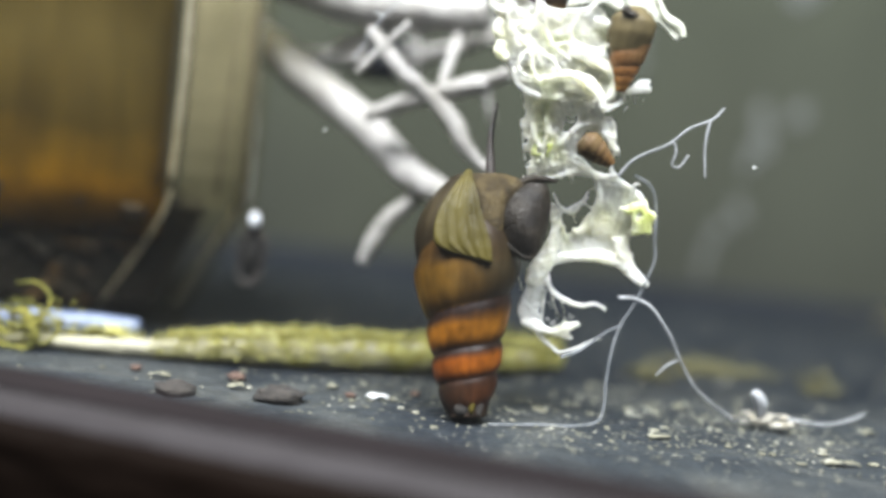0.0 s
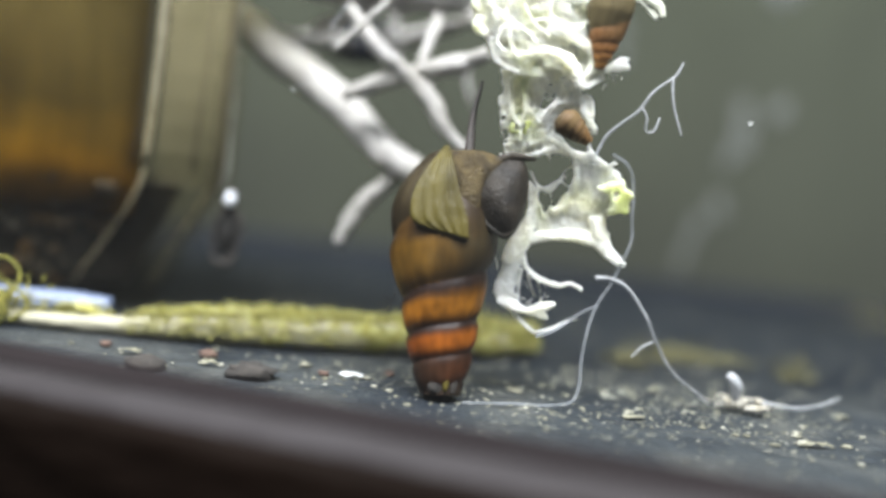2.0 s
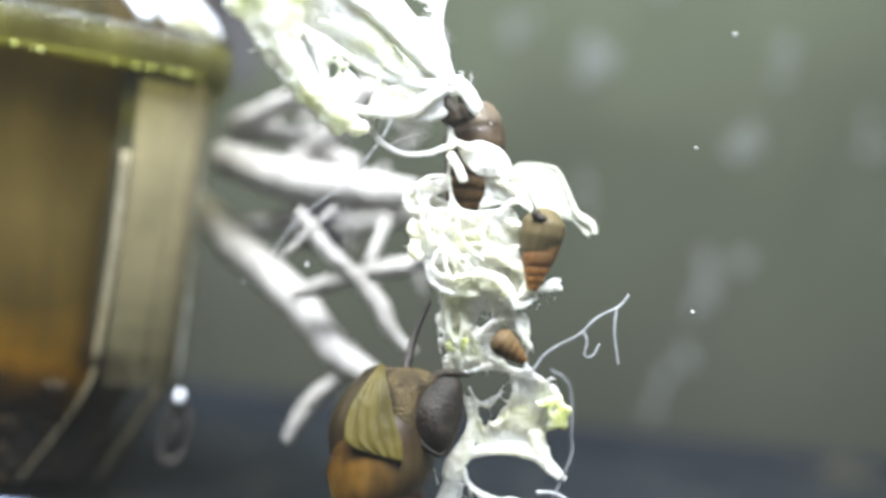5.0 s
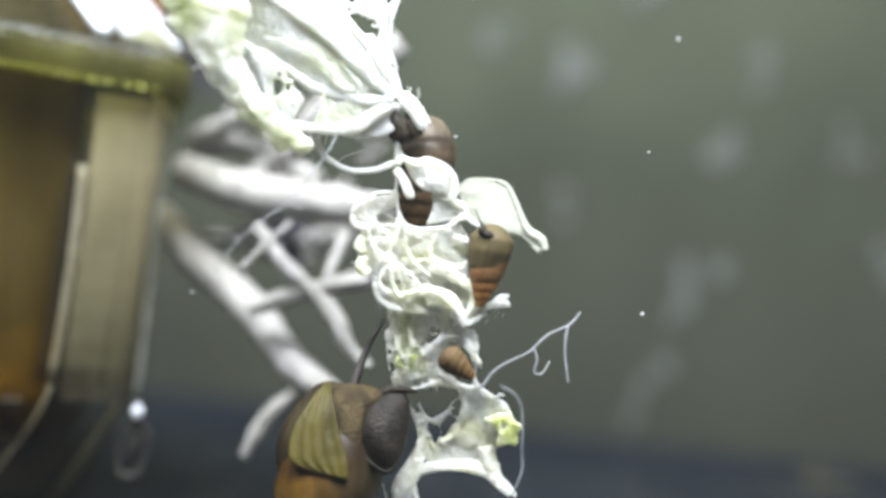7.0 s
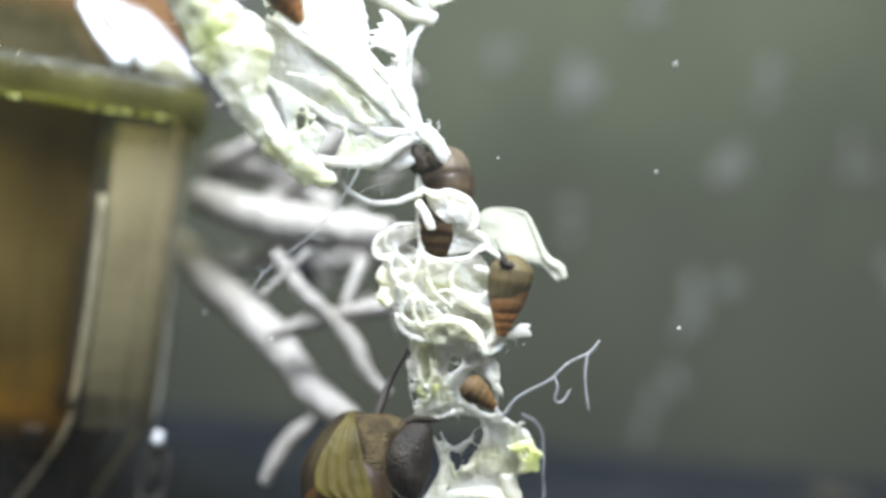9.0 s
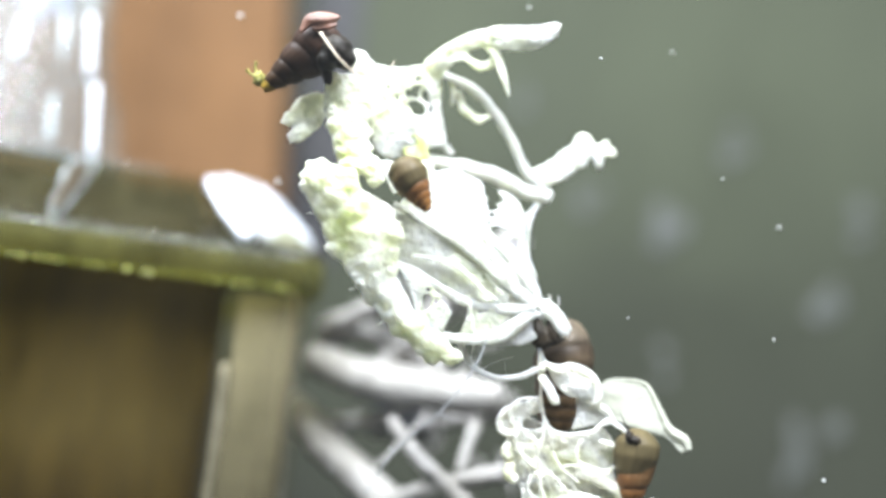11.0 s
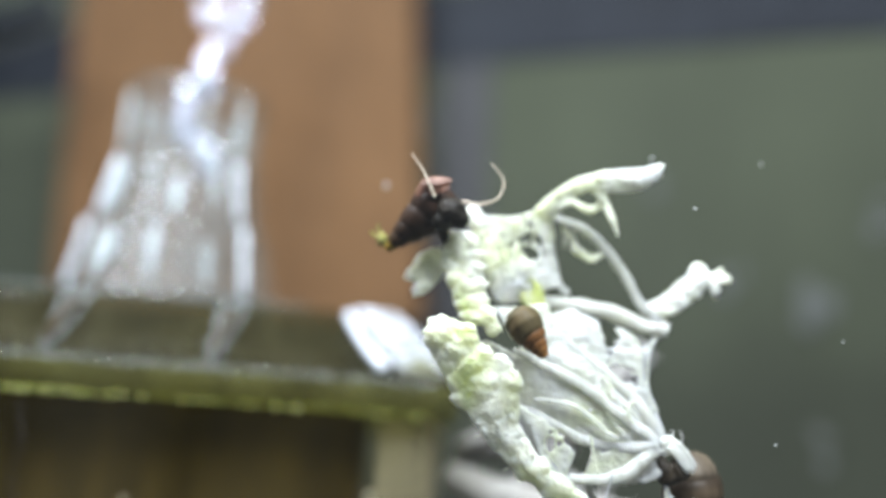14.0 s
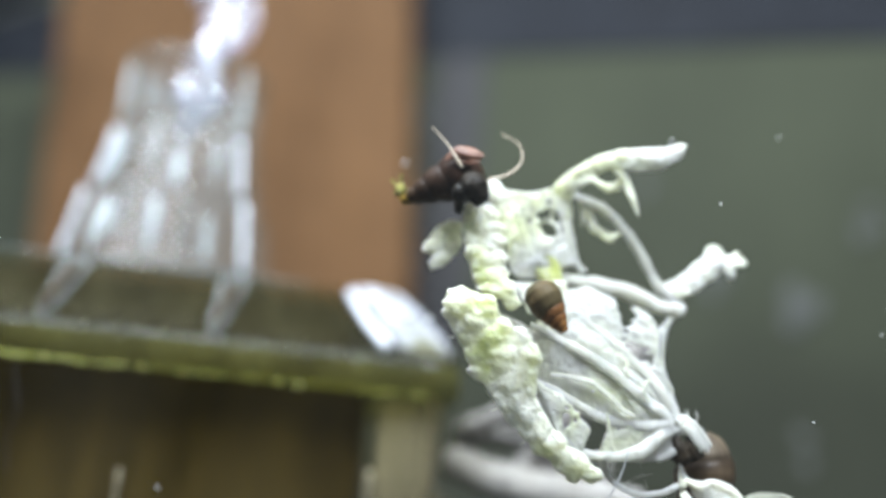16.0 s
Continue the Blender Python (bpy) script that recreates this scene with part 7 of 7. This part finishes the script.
for k, (x, y, w, turn) in enumerate(((-6.6, 98.4, 1.3, 5), (-22, 97, 1.0, -20), (-12, 101, 0.8, 30), (5, 104, 0.8, -10), (24, 93, 1.4, 15), (42, 89.4, 2.0, 4), (30, 108, 1.0, 40), (-31, 98.6, 1.2, 10), (12, 99.5, 0.9, -30), (52, 104, 1.0, 5))):
    s = Soup().sheet([(-w, -0.35, 0), (0, -0.5, 0.15), (w, -0.25, 0)], [(-w * 0.9, 0.35, 0.1), (0, 0.45, 0.2), (w, 0.3, 0.05)], 10, 4, 0.16, 0.25, 0.9, 2, 1, k, 0.1)
    ob = tagged(part("flake", s, SPECK if k == 0 else GRIT, None), "small pale flake lying on the bottom", "flake", "flakes")
    ob.matrix_basis = mm(x, y, 0.25, 0, 0, turn)

# A scrap of root on the bottom with a trailing thread.
scrap = thing("root_scrap", "small white scrap of root with a trailing thread, on the bottom", "root scrap")
s = Soup()
for k in range(26):
    c = Vector((38.4, 101.6, 0.7)) + Vector((rng.gauss(0, 1.6), rng.gauss(0, 1.0), abs(rng.gauss(0, 0.7))))
    q = rng.uniform(0.2, 0.5)
    s.ball(c, (q * 1.6, q, q * 0.6), 1.2, k, 6, 8, None, 1.6)
for k in range(14):
    c = Vector((38.2 + rng.uniform(-2, 2), 101.4, 0.8))
    s.tube([c, c + Vector((rng.uniform(-1.2, 1.2), -0.3, rng.uniform(-0.2, 1.2))), c + Vector((rng.uniform(-2.4, 2.4), -0.5, rng.uniform(-0.5, 1.4)))], [0.16, 0.14, 0.08], 5, 0.3, k, 3)
part("clump", s.melted("clump", 0.13, 1), SCRAP, scrap)
part("petal", Soup().tube([(37.6, 101, 1.8), (37.4, 100.8, 3.2), (36.6, 100.6, 4.2), (36.0, 100.4, 4.3)], [0.55, 0.75, 0.6, 0.15], 8, 0.2), THREAD, scrap, "white curled petal-like shred")
part("dark_chip", Soup().sheet([(40.6, 100.6, 0.3), (41.4, 100.4, 0.5), (42.4, 100.2, 1.0)], [(40.4, 101.2, 0.3), (41.4, 101.2, 0.6), (42.0, 100.9, 1.0)], 8, 4, 0.2), PELLET, scrap, "black chip")
part("tail", Soup().tube([(39.4, 101.4, 1.6), (42, 101.6, 1.4), (45.2, 102, 1.2), (48.4, 103, 1.6), (51.2, 104, 2.6)], [0.22, 0.18, 0.16, 0.14, 0.08], 6, 0.2), THREAD, scrap, "thin trailing thread")


def threads(name, lines, label, category="root thread", mat=THREAD, at=None):
    ob = thing(name, label, category, "", at)
    for k, (pts, r) in enumerate(lines):
        part("strand", Soup().tube(pts, [r * 0.8 * (1 - 0.4 * i / (len(pts) - 1)) for i in range(len(pts))], 6, 0.35, k, 8), mat, ob)
    return ob


# Fine roots that hang about the leaf.
SPRIG = Vector((16.8, 95, 27.4))
sprig = threads("root_sprig", [
    ([(0, 0, 0), (1.6, 0, 2.0), (4.9, 0, 3.9), (6.9, 0, 5.8), (9.2, 0, 7.1), (10.3, 0, 8.4)], 0.22),
    ([(9.0, 0, 6.9), (8.8, 0, 5.2), (8.9, 0, 3.2), (9.3, 0, 0.8)], 0.20),
    ([(5.4, 0, 4.3), (5.8, 0, 3.2), (5.6, 0, 1.8), (6.4, 0, 1.7), (7.2, 0, 3.0)], 0.19)],
    "thin branching white root sprig swaying beside the leaf", at=mm(*SPRIG))
threads("root_thread", [([(18.7, 96.5, 14.3), (20.6, 97, 14.2), (22.6, 97, 13.4), (24.8, 97.2, 10.8), (26.9, 98, 7.4), (29.5, 99, 4.2), (34.6, 101, 0.9)], 0.30),
                        ([(26.6, 98, 7.8), (25.2, 98, 7.0), (24.2, 98, 5.8)], 0.22)], "white root thread running from the leaf to the bottom")
threads("root_thread", [([(18.9, 96, 27.6), (20.6, 96.5, 26.8), (21.6, 97, 25.0), (22.0, 97, 21), (22.2, 97, 18.5), (20.8, 97, 14.1), (19.2, 97, 10.7), (18.3, 96, 6.2), (18.0, 95, 1.4), (15.5, 93.5, 0.5), (10.8, 92.5, 0.4), (5.5, 91, 0.3)], 0.26),
                        ([(12.9, 95, 7.4), (14.6, 96, 7.9), (16.3, 97, 8.9), (18.0, 97, 10.4), (19.6, 97, 11.2)], 0.24)], "long pale root thread trailing from the leaf to the bottom", mat=THREAD_FAINT)
threads("root_thread", [([(-0.4, 88, 53), (-1.6, 87.6, 49.4), (-4.6, 87.4, 44.6), (-9.0, 87.4, 40.2), (-11.6, 87.2, 35.6)], 0.12), ([(-5.0, 87.4, 44.2), (-3.4, 87.2, 43.8)], 0.08), ([(-9.2, 87.4, 40), (-9.8, 87.2, 40.6)], 0.08)], "hair-thin root thread hanging from the leaf's web")
part_hair = threads("hair_thread", [([(-79.5, 101.0, 65.8), (-82.6, 100, 62.4), (-83.4, 99.4, 58.4), (-81.6, 99, 53), (-82.2, 99, 48.6), (-81.0, 99, 44)], 0.16)], "brown hair-thin thread hanging over the filter's flange", "thread", FEELER)
threads("hair_thread", [([(-2.6, 97, 10.2), (-3.4, 97, 8.2), (-4.4, 97, 7.0)], 0.07), ([(-4.0, 97, 9.8), (-3.0, 97, 9.2), (-2.2, 97, 9.4)], 0.06)], "tiny dark bristle behind the large snail", "thread", FEELER)


# ---- bubbles from the outlet, and specks adrift in the water ----
rng = random.Random(17)
bubbles = []
top_of_cone = box(centre_a, centre_b, 0)
for k in range(22):
    r = rng.uniform(0.9, 2.1)
    s = Soup().ball((0, 0, 0), (r * rng.uniform(1.0, 1.4), r, r * rng.uniform(1.4, 2.8)), 0.5, k, 9, 12)
    bubbles.append(tagged(part("bubble", s, BUBBLE, None), "bright air bubble rising from the filter's outlet", "bubble", "rising bubbles"))
specks = []
for k, (x, y, z, dx, dz, r) in enumerate((
    (-9, 88, 40, 3, -12, 0.12), (2, 84, 66, -6, -8, 0.14), (30, 90, 30, 6, 16, 0.14), (-30, 100, 78, 4, -10, 0.24), (-4, 92, 96, 8, -6, 0.16), (12, 86, 92, -4, -12, 0.12), (24, 96, 84, -8, 8, 0.14),
    (40, 100, 66, -10, 6, 0.18), (6, 90, 50, 12, 8, 0.1), (-16, 104, 30, -3, 10, 0.14), (-42, 96, 96, 12, -8, 0.26), (18, 82, 76, 5, -10, 0.1), (-60, 94, 54, 4, -10, 0.16), (33, 94, 52, -3, 5, 0.12))):
    s = Soup().ball((0, 0, 0), (r * 1.3, r, r), 0.4, k, 5, 7)
    specks.append((tagged(part("speck", s, SPECK, None), "tiny white speck adrift in the water", "speck", "drifting specks"), (x, y, z, dx, dz)))


def motions():
    walk(sprig, [(t, mm(*SPRIG, 0, -(a - 39), 0)) for t, a in ((0, 38), (0.5, 39), (1.0, 47), (1.5, 53), (2.0, 52.5), (2.5, 50), (3.0, 42), (3.5, 37), (4.0, 40), (4.6, 44), (5.2, 43), (6.3, 41), (7.6, 43), (8.2, 43), (10, 41), (12, 44), (14, 41), (16, 43))])
    root = Vector((3.4, 90.0, 25.1)) - BIG
    walk(big_feeler, [(t, mm(*root, 0, a - 8, 0)) for t, a in ((0, 0), (0.5, 1), (1.5, 4), (2.5, 5), (3.5, 8), (4.2, 10), (5.0, 15), (6.2, 18), (7.6, 21), (8.2, 22), (11, 16), (16, 8))])
    walk(big, [(t, mm(*BIG, 0, a, 0) @ BIG_LEAN) for t, a in ((0, 0), (1.5, 0.3), (3.5, 0), (5.0, -0.6), (7.6, -1.0), (10, -0.5), (16, 0))])
    walk(crest_snail, [(t, mm(*CREST, 0, a, 0)) for t, a in ((0, -18), (10.3, -18), (13.0, -18), (14.2, -17), (14.6, -13), (15.0, -7), (15.4, -3), (15.8, -1), (16.0, 0))])
    walk(crest_left, [(t, mm(-0.2, -4.4, 1.6, 0, a, 0)) for t, a in ((0, 195), (12.3, 195), (12.8, 150), (13.2, 95), (13.6, 60), (13.9, 32), (14.2, 18), (14.6, -14), (14.9, -10), (15.2, 14), (15.6, 8), (16, 0))])
    walk(crest_right, [(t, mm(2.2, -0.6, 1.6, 0, a, 0)) for t, a in ((0, 115), (12.4, 115), (12.9, 80), (13.2, 45), (13.6, 30), (14.0, 42), (14.4, 24), (14.8, 12), (15.2, 4), (15.6, 2), (16, 0))])
    r = random.Random(5)
    for k, b in enumerate(bubbles):
        # The air stands in the outlet as a shivering column.
        side, deep, sway, z0 = r.uniform(-3.4, 3.4), r.uniform(-3, 3), r.uniform(0, 6), 108 + 2.4 * k
        rows = []
        for i in range(33):
            t = i / 2
            z = z0 + 5 * math.sin(2.1 * t + sway) + 2 * math.sin(5.3 * t + k)
            rows.append((t, mm(top_of_cone.x + side * (0.7 + 0.02 * (z - 105)) + 2.0 * math.sin(t * 2 + sway) + 0.06 * (z - 110), top_of_cone.y + deep, z, 0, 30 * math.sin(1.7 * t + sway), 0)))
        walk(b, rows)
    for ob, (x, y, z, dx, dz) in specks:
        walk(ob, [(t, mm(x + dx * t / 16 + 0.6 * math.sin(t * 0.9 + x), y, z + dz * t / 16 + 0.5 * math.sin(t * 0.7 + z))) for t in (0, 2, 4, 6, 8, 10, 12, 14, 16)])


motions()
